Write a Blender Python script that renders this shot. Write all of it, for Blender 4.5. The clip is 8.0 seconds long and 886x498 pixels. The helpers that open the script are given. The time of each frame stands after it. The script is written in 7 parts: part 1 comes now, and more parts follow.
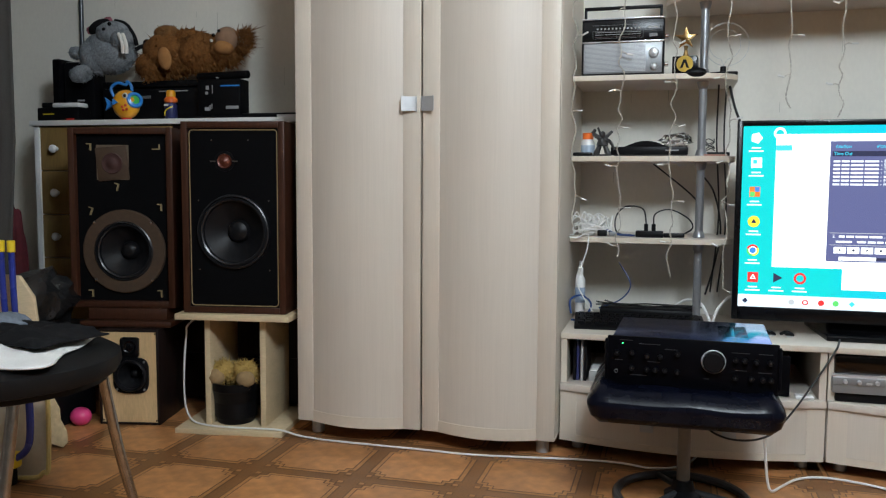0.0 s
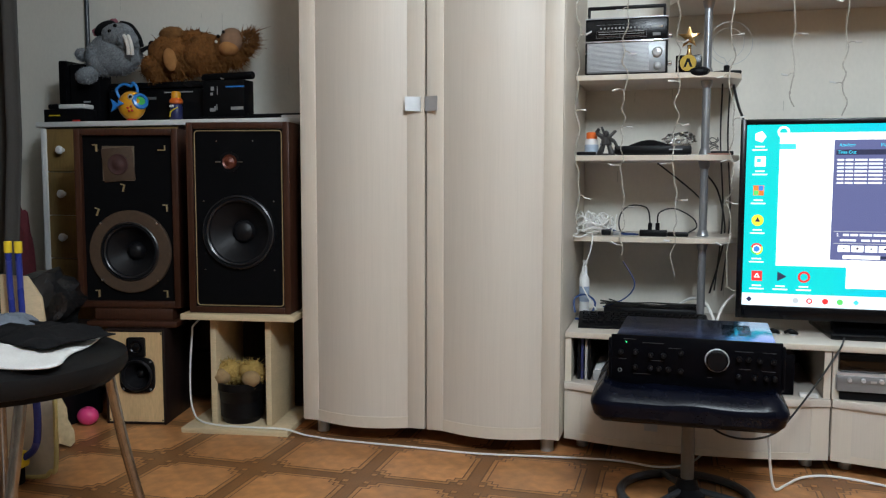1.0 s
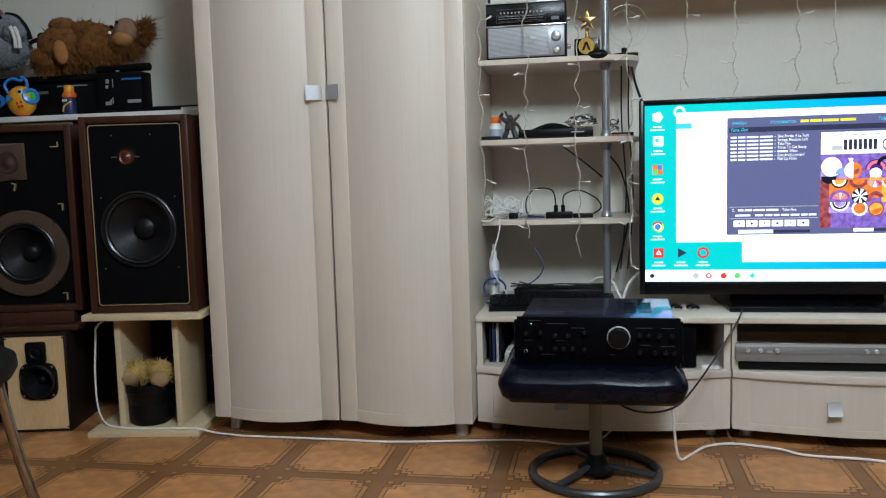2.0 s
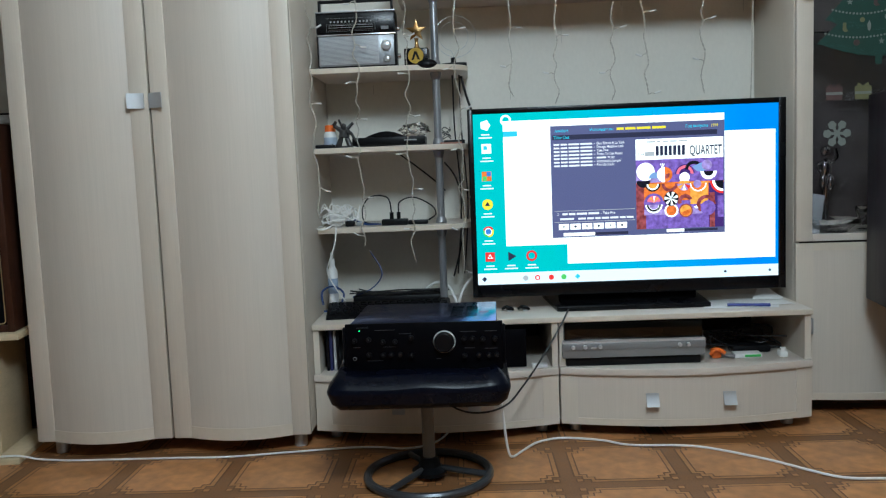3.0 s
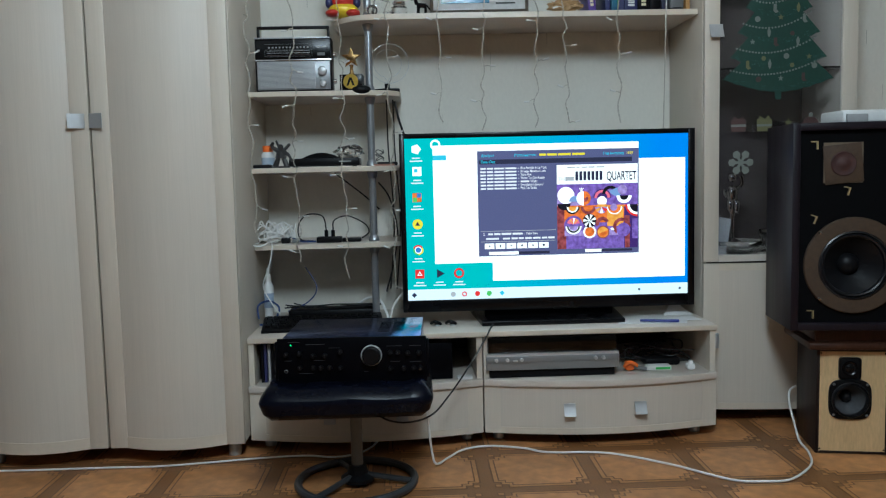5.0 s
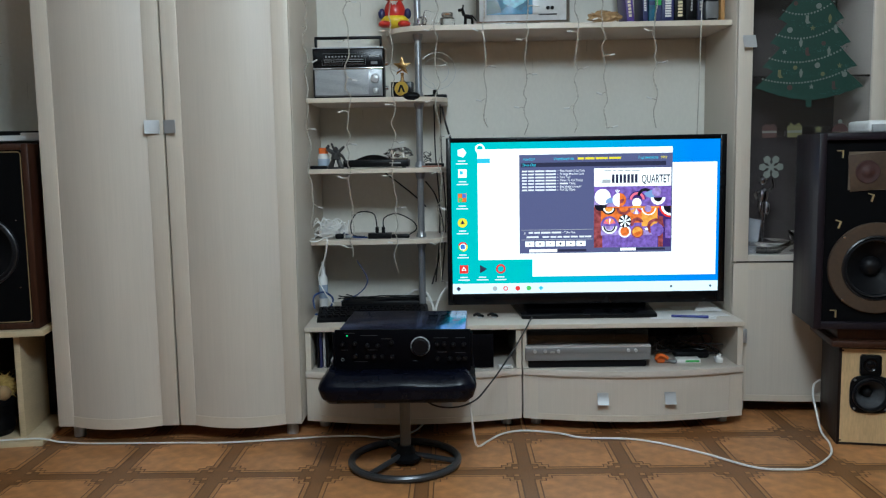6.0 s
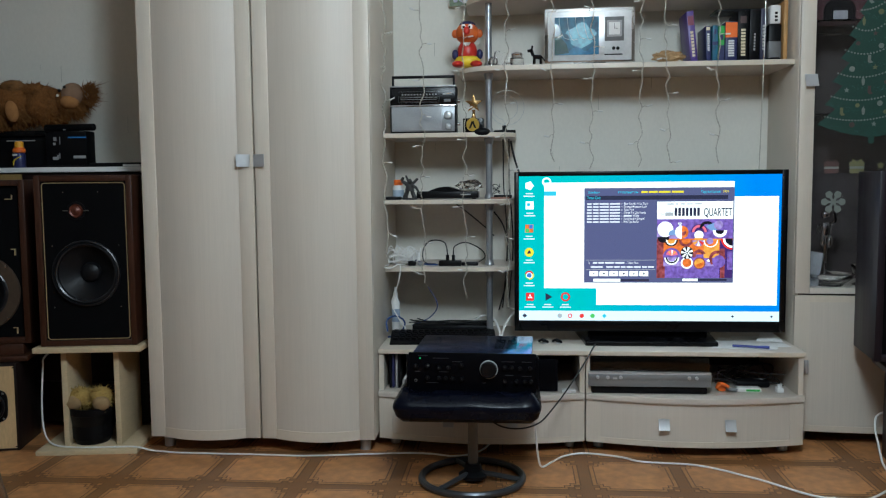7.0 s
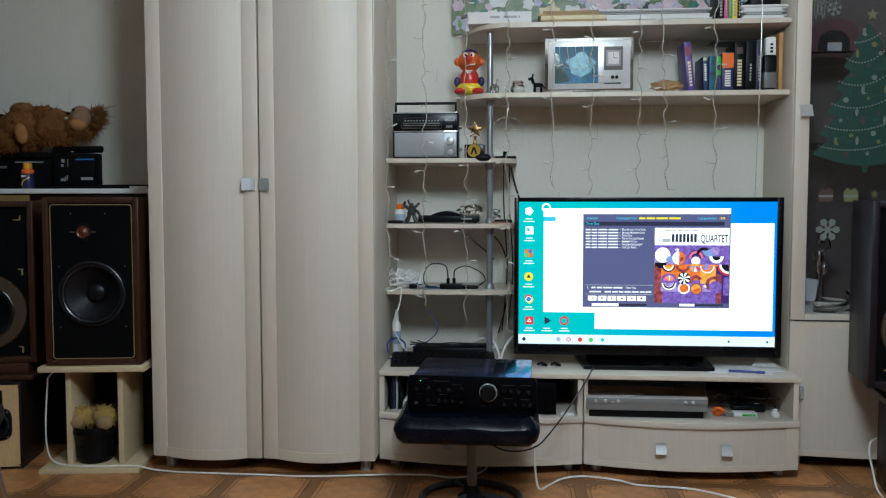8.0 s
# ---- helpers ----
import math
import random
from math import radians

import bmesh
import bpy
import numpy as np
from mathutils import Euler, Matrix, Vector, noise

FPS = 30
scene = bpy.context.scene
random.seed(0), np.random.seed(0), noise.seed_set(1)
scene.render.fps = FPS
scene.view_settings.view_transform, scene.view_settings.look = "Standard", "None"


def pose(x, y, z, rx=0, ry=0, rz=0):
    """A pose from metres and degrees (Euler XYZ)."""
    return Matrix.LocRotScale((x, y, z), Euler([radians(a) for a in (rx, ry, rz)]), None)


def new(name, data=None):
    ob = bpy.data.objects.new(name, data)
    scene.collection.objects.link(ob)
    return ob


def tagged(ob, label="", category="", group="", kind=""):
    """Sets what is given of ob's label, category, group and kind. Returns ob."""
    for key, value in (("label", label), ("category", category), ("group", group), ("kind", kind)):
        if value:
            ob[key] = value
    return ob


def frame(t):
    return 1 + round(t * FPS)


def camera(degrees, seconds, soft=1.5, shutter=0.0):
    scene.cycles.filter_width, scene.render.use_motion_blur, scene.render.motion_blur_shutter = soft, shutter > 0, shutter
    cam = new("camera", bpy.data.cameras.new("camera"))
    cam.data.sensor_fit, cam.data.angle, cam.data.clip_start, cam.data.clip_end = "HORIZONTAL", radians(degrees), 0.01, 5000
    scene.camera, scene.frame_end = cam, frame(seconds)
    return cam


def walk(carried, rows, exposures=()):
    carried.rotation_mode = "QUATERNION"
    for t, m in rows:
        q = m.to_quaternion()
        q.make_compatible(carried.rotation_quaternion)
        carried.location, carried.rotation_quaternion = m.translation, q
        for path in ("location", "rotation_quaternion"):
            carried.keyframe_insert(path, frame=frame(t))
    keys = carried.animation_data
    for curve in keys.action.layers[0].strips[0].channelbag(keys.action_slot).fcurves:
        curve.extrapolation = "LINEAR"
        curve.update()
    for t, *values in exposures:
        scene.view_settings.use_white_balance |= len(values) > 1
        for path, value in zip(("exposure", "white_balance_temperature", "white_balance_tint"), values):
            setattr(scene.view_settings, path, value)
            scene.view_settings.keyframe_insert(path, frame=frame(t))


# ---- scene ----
cam = camera(56.2, 8.0, soft=1.2)
METRES, EYE, TILT, LEAN, TURN = 0.8, 0.82, 0.0, 0.0, 15.3
ROWS = [
    (0.0, 0.0, 0.0, 0.0, 0.03, -4.78, -0.31),
    (0.5, -0.0008, -0.0003, -0.0022, 0.31, -4.82, -0.16),
    (1.0, 0.0059, -0.0099, 0.002, 0.41, -4.83, -0.11),
    (1.2, 0.0065, -0.0095, 0.002, 0.27, -4.91, -0.05),
    (2.3, 0.122, -0.0095, 0.0023, -7.42, -6.0, 2.25),
    (2.5, 0.1458, -0.0228, 0.0023, -9.16, -5.96, 2.49),
    (3.0, 0.2138, -0.043, 0.009, -13.75, -5.72, 2.19),
    (3.5, 0.2711, -0.0551, 0.0096, -16.57, -5.23, 1.88),
    (4.0, 0.2907, -0.0678, 0.0057, -17.26, -5.05, 1.64),
    (4.5, 0.2962, -0.1102, 0.018, -17.31, -5.14, 1.48),
    (4.7, 0.2675, -0.1484, 0.0315, -17.56, -5.12, 1.42),
    (5.8, 0.17, -0.4008, 0.1298, -15.43, -6.1, 0.86),
    (6.0, 0.1492, -0.4354, 0.1427, -14.64, -6.35, 0.93),
    (6.5, 0.0986, -0.5473, 0.1563, -11.94, -5.95, 0.85),
    (7.0, 0.0774, -0.6136, 0.1857, -10.31, -4.72, 0.53),
    (7.5, 0.0668, -0.6568, 0.2028, -10.23, -3.99, 0.25),
    (8.0, 0.0593, -0.6692, 0.2133, -10.33, -3.43, 0.04),
]
EXPOSURES = [(0.0, 0.40, 6380, 9), (1.2, 0.40, 6380, 9), (2.3, 0.18, 6150, 6), (3.0, 0.0, 5960, 3), (4.0, -0.2, 5890, 2), (4.7, -0.22, 5890, 2), (6.0, -0.1, 5980, 3), (7.0, -0.1, 6010, 3.5), (8.0, -0.1, 6070, 4.5)]
walk(cam, [(t, pose(0, 0, EYE, TILT, LEAN, TURN) @ pose(METRES * x, METRES * y, METRES * z, 90 + pitch, roll, yaw)) for t, x, y, z, yaw, pitch, roll in ROWS], EXPOSURES)

# ---- light: a dim room at night, a ceiling lamp of several bulbs, and the television ----
world = bpy.data.worlds.new("night")
scene.world = world
world.use_nodes = True
world.node_tree.nodes["Background"].inputs[0].default_value = (0.02, 0.025, 0.04, 1)
world.node_tree.nodes["Background"].inputs[1].default_value = 0.3
LAMP = (0.42, 0.32, 2.20)
LAMP_POWER = 30.5
SCREEN = 1.25


# ---- materials ----
def shader(name):
    m = bpy.data.materials.new(name)
    m.use_nodes = True
    return m, m.node_tree.nodes, m.node_tree.links, m.node_tree.nodes["Principled BSDF"]


def surface(name, base, rough=0.5, metal=0.0, vary=0.12, scale=6.0, stretch=(1, 1, 1), grain=60.0, bump=0.1, spec=0.5, coat=0.0, hue=None, rnd=0.0):
    """A surface with large stains, a fine grain and a fine relief, at real size."""
    m, n, l, p = shader(name)
    co = n.new("ShaderNodeTexCoord")
    mp = n.new("ShaderNodeMapping")
    mp.inputs["Scale"].default_value = stretch
    l.new(co.outputs["Object"], mp.inputs[0])
    big, fine = n.new("ShaderNodeTexNoise"), n.new("ShaderNodeTexNoise")
    big.inputs["Scale"].default_value, big.inputs["Detail"].default_value = scale, 5
    fine.inputs["Scale"].default_value, fine.inputs["Detail"].default_value = grain, 4
    l.new(mp.outputs[0], big.inputs["Vector"])
    l.new(mp.outputs[0], fine.inputs["Vector"])
    both = n.new("ShaderNodeMath")
    both.operation = "MULTIPLY_ADD"
    both.inputs[1].default_value = 0.6
    l.new(fine.outputs[0], both.inputs[0])
    half = n.new("ShaderNodeMath")
    half.operation = "MULTIPLY"
    half.inputs[1].default_value = 0.4
    l.new(big.outputs[0], half.inputs[0])
    l.new(half.outputs[0], both.inputs[2])
    ramp = n.new("ShaderNodeValToRGB")
    ramp.color_ramp.elements[0].position, ramp.color_ramp.elements[1].position = 0.3, 0.7
    other = hue or tuple(c * (1 - vary) for c in base)
    ramp.color_ramp.elements[0].color = (*other, 1)
    ramp.color_ramp.elements[1].color = (*(min(1, c * (1 + vary * 0.6)) for c in base), 1)
    l.new(both.outputs[0], ramp.inputs[0])
    col = ramp.outputs[0]
    if rnd:
        info = n.new("ShaderNodeObjectInfo")
        hsv = n.new("ShaderNodeHueSaturation")
        rr = n.new("ShaderNodeMapRange")
        rr.inputs[3].default_value, rr.inputs[4].default_value = 1 - rnd, 1 + rnd
        l.new(info.outputs["Random"], rr.inputs[0])
        l.new(rr.outputs[0], hsv.inputs["Value"])
        l.new(col, hsv.inputs["Color"])
        col = hsv.outputs[0]
    l.new(col, p.inputs["Base Color"])
    p.inputs["Metallic"].default_value = metal
    p.inputs["Specular IOR Level"].default_value = spec
    p.inputs["Coat Weight"].default_value = coat
    mr = n.new("ShaderNodeMapRange")
    mr.inputs[3].default_value, mr.inputs[4].default_value = max(0.02, rough - 0.08), min(1, rough + 0.08)
    l.new(big.outputs[0], mr.inputs[0])
    l.new(mr.outputs[0], p.inputs["Roughness"])
    if bump:
        b = n.new("ShaderNodeBump")
        b.inputs["Strength"].default_value, b.inputs["Distance"].default_value = bump, 0.002
        l.new(both.outputs[0], b.inputs["Height"])
        l.new(b.outputs[0], p.inputs["Normal"])
    return m


def glow(name, colour, strength=1.0, second=None, axis=0):
    """A lit part of a screen, or a lamp's bulb; with second, a blend along one axis."""
    m, n, l, p = shader(name)
    p.inputs["Base Color"].default_value = (0.01, 0.01, 0.01, 1)
    p.inputs["Roughness"].default_value = 0.25
    p.inputs["Emission Color"].default_value = (*colour, 1)
    p.inputs["Emission Strength"].default_value = strength
    if second:
        co = n.new("ShaderNodeTexCoord")
        se = n.new("ShaderNodeSeparateXYZ")
        ra = n.new("ShaderNodeValToRGB")
        l.new(co.outputs["Generated"], se.inputs[0])
        l.new(se.outputs[axis], ra.inputs[0])
        ra.color_ramp.elements[0].color, ra.color_ramp.elements[1].color = (*colour, 1), (*second, 1)
        ra.color_ramp.elements[0].position, ra.color_ramp.elements[1].position = 0.25, 0.9
        l.new(ra.outputs[0], p.inputs["Emission Color"])
    return m


def clear(name, tint=(1, 1, 1), rough=0.02):
    m, n, l, p = shader(name)
    p.inputs["Base Color"].default_value = (*tint, 1)
    p.inputs["Roughness"].default_value = rough
    p.inputs["Transmission Weight"].default_value = 1.0
    p.inputs["IOR"].default_value = 1.45
    return m


PALE = surface("pale_wood_foil", (0.615, 0.550, 0.464), 0.42, vary=0.06, scale=2.0, stretch=(30, 30, 0.8), grain=12, bump=0.04)
PALE_X = surface("pale_wood_foil_lengthwise", (0.59, 0.525, 0.462), 0.42, vary=0.06, scale=2.0, stretch=(0.8, 30, 30), grain=12, bump=0.04)
PALE_DOOR = surface("pale_wood_foil_panel", (0.590, 0.530, 0.456), 0.46, vary=0.06, scale=2.0, stretch=(34, 34, 0.6), grain=12, bump=0.04)
EDGE = surface("pale_edge_band", (0.62, 0.545, 0.445), 0.4, vary=0.06, scale=8)
RAW_BOARD = surface("raw_pine_board", (0.60, 0.475, 0.30), 0.55, vary=0.15, scale=3, stretch=(4, 4, 20), grain=14, bump=0.1)
PLY = surface("plywood", (0.62, 0.43, 0.22), 0.6, vary=0.18, scale=3, stretch=(10, 10, 2), grain=20, bump=0.1)
DARK_WOOD = surface("mahogany_veneer", (0.050, 0.0185, 0.0100), 0.38, spec=0.28, vary=0.4, scale=3, stretch=(14, 14, 1.2), grain=12, bump=0.06)
# veneer of the small loudspeakers; also boards darkened in place of shade
DARKER_WOOD = surface("dark_walnut_and_shaded_board", (0.016, 0.009, 0.008), 0.45, spec=0.22, vary=0.4, scale=3, stretch=(14, 14, 1.2), grain=12, bump=0.06)
RING_WOOD = surface("brown_fibre_ring", (0.058, 0.033, 0.017), 0.7, vary=0.3, scale=10, grain=80, bump=0.2)
BAFFLE = surface("black_baffle", (0.0026, 0.0026, 0.0032), 0.75, vary=0.3, scale=6, grain=120, bump=0.15, spec=0.07)
CONE = surface("black_paper_cone", (0.0075, 0.0075, 0.009), 0.42, vary=0.3, scale=8, grain=90, bump=0.2, spec=0.22)
# lighter copy of the black cone, with the lamp's light in its colour
LAMPLIT_CONE = surface("lamplit_paper_cone", (0.07, 0.072, 0.078), 0.55, vary=0.25, scale=20, grain=120, bump=0.2)
RUBBER = surface("black_rubber", (0.011, 0.011, 0.013), 0.3, vary=0.2, bump=0.05)
BLACK = surface("black_plastic", (0.004, 0.004, 0.005), 0.4, spec=0.16, vary=0.25, scale=12, grain=150, bump=0.08)
GLOSS = surface("gloss_black_plastic", (0.0035, 0.0035, 0.0045), 0.26, spec=0.22, vary=0.2, bump=0.0)
GREY = surface("grey_plastic", (0.13, 0.13, 0.13), 0.45, bump=0.05)
SILVER = surface("brushed_aluminium", (0.60, 0.61, 0.63), 0.38, metal=0.55, vary=0.08, stretch=(1, 30, 30), bump=0.03)
SILVER_PAINT = surface("silver_paint", (0.25, 0.26, 0.27), 0.38, metal=0.35, vary=0.08, stretch=(1, 30, 30), bump=0.03)
NICKEL = surface("satin_nickel", (0.50, 0.51, 0.52), 0.36, metal=0.5, vary=0.06, bump=0.02)
CHROME = surface("chrome", (0.72, 0.72, 0.74), 0.12, metal=1.0, vary=0.08, bump=0.0)
GOLD = surface("gold_plating", (0.65, 0.42, 0.18), 0.18, metal=1.0, vary=0.1, bump=0.0)
BRASS = surface("brass_clip", (0.62, 0.49, 0.26), 0.4, metal=0.6, vary=0.15, bump=0.05)
COLUMN_PAINT = surface("grey_column_paint", (0.15, 0.15, 0.145), 0.42, metal=0.2, vary=0.12, bump=0.03)
AMP_PRINT = surface("faint_grey_print", (0.035, 0.036, 0.04), 0.5, bump=0.0)
# blue base colours the television's reflection on an otherwise black case
AMP_CASE = surface("black_metal_blue_tv_sheen", (0.05, 0.12, 0.40), 0.20, metal=1.0, vary=0.2, scale=9, bump=0.0)
AMP_FACE = surface("satin_black_panel", (0.0018, 0.0018, 0.003), 0.42, spec=0.06, vary=0.25, scale=9, grain=160, bump=0.03)
GREY_STEEL = surface("grey_painted_steel", (0.062, 0.067, 0.075), 0.3, metal=0.5, vary=0.15, bump=0.04)
LEATHER = surface("black_leatherette", (0.0022, 0.003, 0.008), 0.27, spec=0.13, vary=0.25, scale=7, grain=220, bump=0.25)
CLOTH_BLACK = surface("black_cotton", (0.006, 0.006, 0.007), 0.9, vary=0.3, scale=20, grain=300, bump=0.4, spec=0.2)
CLOTH_WHITE = surface("white_cotton", (0.70, 0.69, 0.67), 0.9, vary=0.1, scale=20, grain=300, bump=0.4, spec=0.2)
CLOTH_GREY = surface("grey_cotton", (0.14, 0.16, 0.19), 0.9, vary=0.2, scale=20, grain=300, bump=0.4, spec=0.2)
CURTAIN = surface("grey_curtain_cloth", (0.062, 0.061, 0.058), 0.85, vary=0.15, scale=5, grain=250, bump=0.3, spec=0.2)
WHITE = surface("white_paint", (0.78, 0.77, 0.75), 0.45, vary=0.05, bump=0.04)
WHITE_PLASTIC = surface("white_plastic", (0.76, 0.76, 0.75), 0.35, vary=0.05, bump=0.02)
CABLE_WHITE = surface("white_cable", (0.82, 0.81, 0.78), 0.4, vary=0.06, bump=0.0)
CABLE_BLACK = surface("black_cable", (0.012, 0.012, 0.013), 0.4, vary=0.2, bump=0.0)
CABLE_BLUE = surface("blue_cable", (0.02, 0.055, 0.19), 0.4, vary=0.1, bump=0.0)
POLE_PAINT = surface("satin_grey_pole", (0.30, 0.31, 0.325), 0.33, metal=0.6, vary=0.1, bump=0.02)
WIRE = surface("clear_garland_wire", (0.52, 0.48, 0.41), 0.2, vary=0.5, scale=60, grain=220, bump=0.0)
BULB = surface("clear_bulb_plastic", (0.74, 0.73, 0.70), 0.18, vary=0.05, bump=0.0)
WALLPAPER = surface("pale_wallpaper", (0.75, 0.72, 0.645), 0.75, vary=0.045, scale=1.6, stretch=(1, 1, 0.6), grain=90, bump=0.25)
WALL_MARK = surface("wallpaper_print", (0.42, 0.40, 0.35), 0.75, vary=0.1)
# for walls out of view; dark brown chosen to hold down the fill
UNSEEN_WALL = surface("dark_unseen_wall", (0.26, 0.23, 0.19), 0.75, vary=0.10, scale=1.3, grain=45, bump=0.25)
CEILING = surface("white_ceiling_paint", (0.78, 0.77, 0.74), 0.8, vary=0.04, bump=0.1)
JOINT = surface("printed_oak_band", (0.245, 0.108, 0.039), 0.36, vary=0.30, scale=4, stretch=(5, 5, 1), grain=40, bump=0.05)
PANEL = surface("printed_cork_panel", (0.515, 0.236, 0.089), 0.34, vary=0.40, scale=6, grain=26, bump=0.06, rnd=0.08)
INLAY = surface("printed_dark_inlay", (0.145, 0.060, 0.024), 0.36, vary=0.25, scale=8, bump=0.04)
BORDER = surface("printed_light_border", (0.46, 0.215, 0.076), 0.36, vary=0.25, scale=8, bump=0.04)
OCHRE = surface("varnished_plywood_drawer", (0.27, 0.17, 0.055), 0.5, vary=0.2, scale=3, stretch=(12, 12, 2), grain=14, bump=0.06)
FUR_BROWN = surface("brown_shaggy_plush", (0.205, 0.085, 0.023), 0.9, vary=0.5, scale=14, grain=120, bump=0.8, spec=0.2)
FUR_GREY = surface("grey_plush", (0.23, 0.25, 0.27), 0.95, vary=0.55, scale=22, grain=160, bump=0.9, spec=0.2)
FUR_TAN = surface("tan_plush", (0.42, 0.28, 0.085), 0.95, vary=0.35, scale=30, grain=160, bump=0.9, spec=0.2)
SKIN_TAN = surface("peach_felt", (0.36, 0.17, 0.06), 0.9, vary=0.2, scale=20, bump=0.3, spec=0.2)
MUZZLE = surface("brown_felt", (0.25, 0.15, 0.095), 0.9, vary=0.2, scale=20, bump=0.3, spec=0.2)
IVORY = surface("white_felt", (0.75, 0.73, 0.69), 0.8, vary=0.05)
YELLOW = surface("yellow_plastic", (0.80, 0.36, 0.02), 0.3, vary=0.08, bump=0.0)
BRIGHT_YELLOW = surface("bright_yellow_plastic", (0.82, 0.60, 0.03), 0.35, vary=0.08, bump=0.0)
BLUE = surface("blue_plastic", (0.03, 0.22, 0.62), 0.3, vary=0.08, bump=0.0)
BLUE_PAINT = surface("blue_painted_tube", (0.02, 0.035, 0.25), 0.28, vary=0.12, bump=0.0)
RED = surface("red_plastic", (0.55, 0.03, 0.02), 0.3, vary=0.1, bump=0.0)
CHERRY = surface("red_cloth", (0.09, 0.008, 0.014), 0.85, vary=0.3, bump=0.3)
ORANGE = surface("orange_plastic", (0.82, 0.16, 0.02), 0.35, vary=0.08, bump=0.0)
PINK = surface("pink_plastic", (0.75, 0.06, 0.22), 0.35, vary=0.08, bump=0.0)
GREEN = surface("green_plastic", (0.05, 0.42, 0.08), 0.4, vary=0.1, bump=0.0)
NAVY = surface("navy_print", (0.02, 0.025, 0.10), 0.4, vary=0.15, bump=0.0)
PURPLE = surface("purple_print", (0.085, 0.045, 0.24), 0.4, vary=0.12, bump=0.0)
TEAL = surface("teal_print", (0.012, 0.15, 0.24), 0.5, vary=0.3, scale=16, grain=30, bump=0.0, hue=(0.004, 0.02, 0.05))
CREAM = surface("cream_print", (0.72, 0.62, 0.40), 0.5, vary=0.08, bump=0.0)
PAPER = surface("white_paper", (0.74, 0.73, 0.71), 0.7, vary=0.06, scale=12, bump=0.05)
PAPER_GREY = surface("printed_grey", (0.34, 0.34, 0.34), 0.6, vary=0.1, bump=0.0)
CARD = surface("brown_cardboard", (0.42, 0.29, 0.15), 0.8, vary=0.12, bump=0.1)
BAG = surface("black_bin_bag", (0.014, 0.014, 0.015), 0.22, vary=0.3, scale=10, grain=50, bump=0.6)
STICK_GREEN = surface("green_window_print", (0.007, 0.045, 0.032), 0.55, vary=0.2, bump=0.0)
STICK_PALE = surface("pale_window_print", (0.17, 0.185, 0.165), 0.55, vary=0.12, bump=0.0)
STICK_YELLOW = surface("yellow_window_print", (0.14, 0.135, 0.06), 0.55, vary=0.12, bump=0.0)
STICK_RED = surface("red_window_print", (0.072, 0.036, 0.033), 0.55, vary=0.2, bump=0.0)
# dark shell with the television's violet sheen mixed into its colour
TV_TINTED_SIDE = surface("dark_cabinet_tv_tint", (0.013, 0.009, 0.013), 0.42, spec=0.2, vary=0.25, scale=3, stretch=(14, 14, 1.2), grain=12, bump=0.04)
PHOTO_PINK = surface("pale_pink_petals", (0.60, 0.44, 0.50), 0.4, vary=0.35, scale=9, grain=30, bump=0.0)
PHOTO_LEAF = surface("printed_leaves", (0.13, 0.18, 0.09), 0.4, vary=0.5, scale=14, grain=40, bump=0.0)
GLASS = clear("window_glass", (0.93, 0.95, 0.95))
DOOR_GLASS = clear("grey_tinted_glass", (0.70, 0.70, 0.73))
CRYSTAL = clear("crystal", (0.97, 0.97, 0.98), 0.03)
SMOKE = clear("smoked_acrylic", (0.003, 0.0035, 0.006), 0.05)
MIRROR = surface("mirror_bevel", (0.86, 0.87, 0.88), 0.05, metal=1.0, vary=0.03, bump=0.0)
LAMP_GLASS = glow("lit_lamp_shade", (0.92, 0.96, 1.0), 7.0)
LED_GREEN = glow("green_indicator", (0.05, 1.0, 0.25), 3.0)

# ---- mesh helpers ----
BASE = {}


def thing(name, label, category, base=(0, 0, 0), m=None, group="", kind=""):
    """A thing: an Empty at its base. With base, its parts are given in world places; with m, in its own."""
    ob = new(name)
    ob.empty_display_size = 0.05
    ob.matrix_basis = m if m is not None else Matrix.Translation(base)
    BASE[ob] = Vector((0, 0, 0)) if m is not None else Vector(base)
    return tagged(ob, label, category, group, kind)


def part(name, bm, material, parent=None, label="", smooth=35):
    """Links a bmesh as ONE mesh object, under a thing or a part."""
    me = bpy.data.meshes.new(name)
    if parent is not None and BASE[parent].length:
        bmesh.ops.translate(bm, vec=-BASE[parent], verts=bm.verts)
    bm.normal_update()
    for f in bm.faces:
        f.smooth = smooth > 0
    bm.to_mesh(me)
    bm.free()
    if smooth > 0:
        me.set_sharp_from_angle(angle=radians(smooth))
    for one in material if isinstance(material, (list, tuple)) else (material,):
        me.materials.append(one)
    ob = new(name, me)
    if parent is not None:
        ob.parent = parent
        BASE[ob] = BASE[parent]
    if label:
        ob["label"] = label
    return ob


def box(x0, x1, y0, y1, z0, z1, r=0.0, bm=None, seg=2, idx=0, m=None):
    """A box between two corners, its edges rounded by r; added to bm if there is one."""
    own = bmesh.new()
    bmesh.ops.create_cube(own, size=1.0)
    for v in own.verts:
        v.co = Vector(((x0 + x1) / 2 + v.co.x * (x1 - x0), (y0 + y1) / 2 + v.co.y * (y1 - y0), (z0 + z1) / 2 + v.co.z * (z1 - z0)))
    if r:
        bmesh.ops.bevel(own, geom=own.edges[:], offset=r, segments=seg, affect="EDGES", profile=0.5)
    return merge(bm, own, idx, m)


def merge(bm, own, idx=0, m=None):
    if m is not None:
        bmesh.ops.transform(own, matrix=m, verts=own.verts)
    if bm is None:
        if idx:
            for f in own.faces:
                f.material_index = idx
        return own
    seen = {v: bm.verts.new(v.co) for v in own.verts}
    for f in own.faces:
        g = bm.faces.new([seen[v] for v in f.verts])
        g.material_index = idx or f.material_index
    own.free()
    return bm


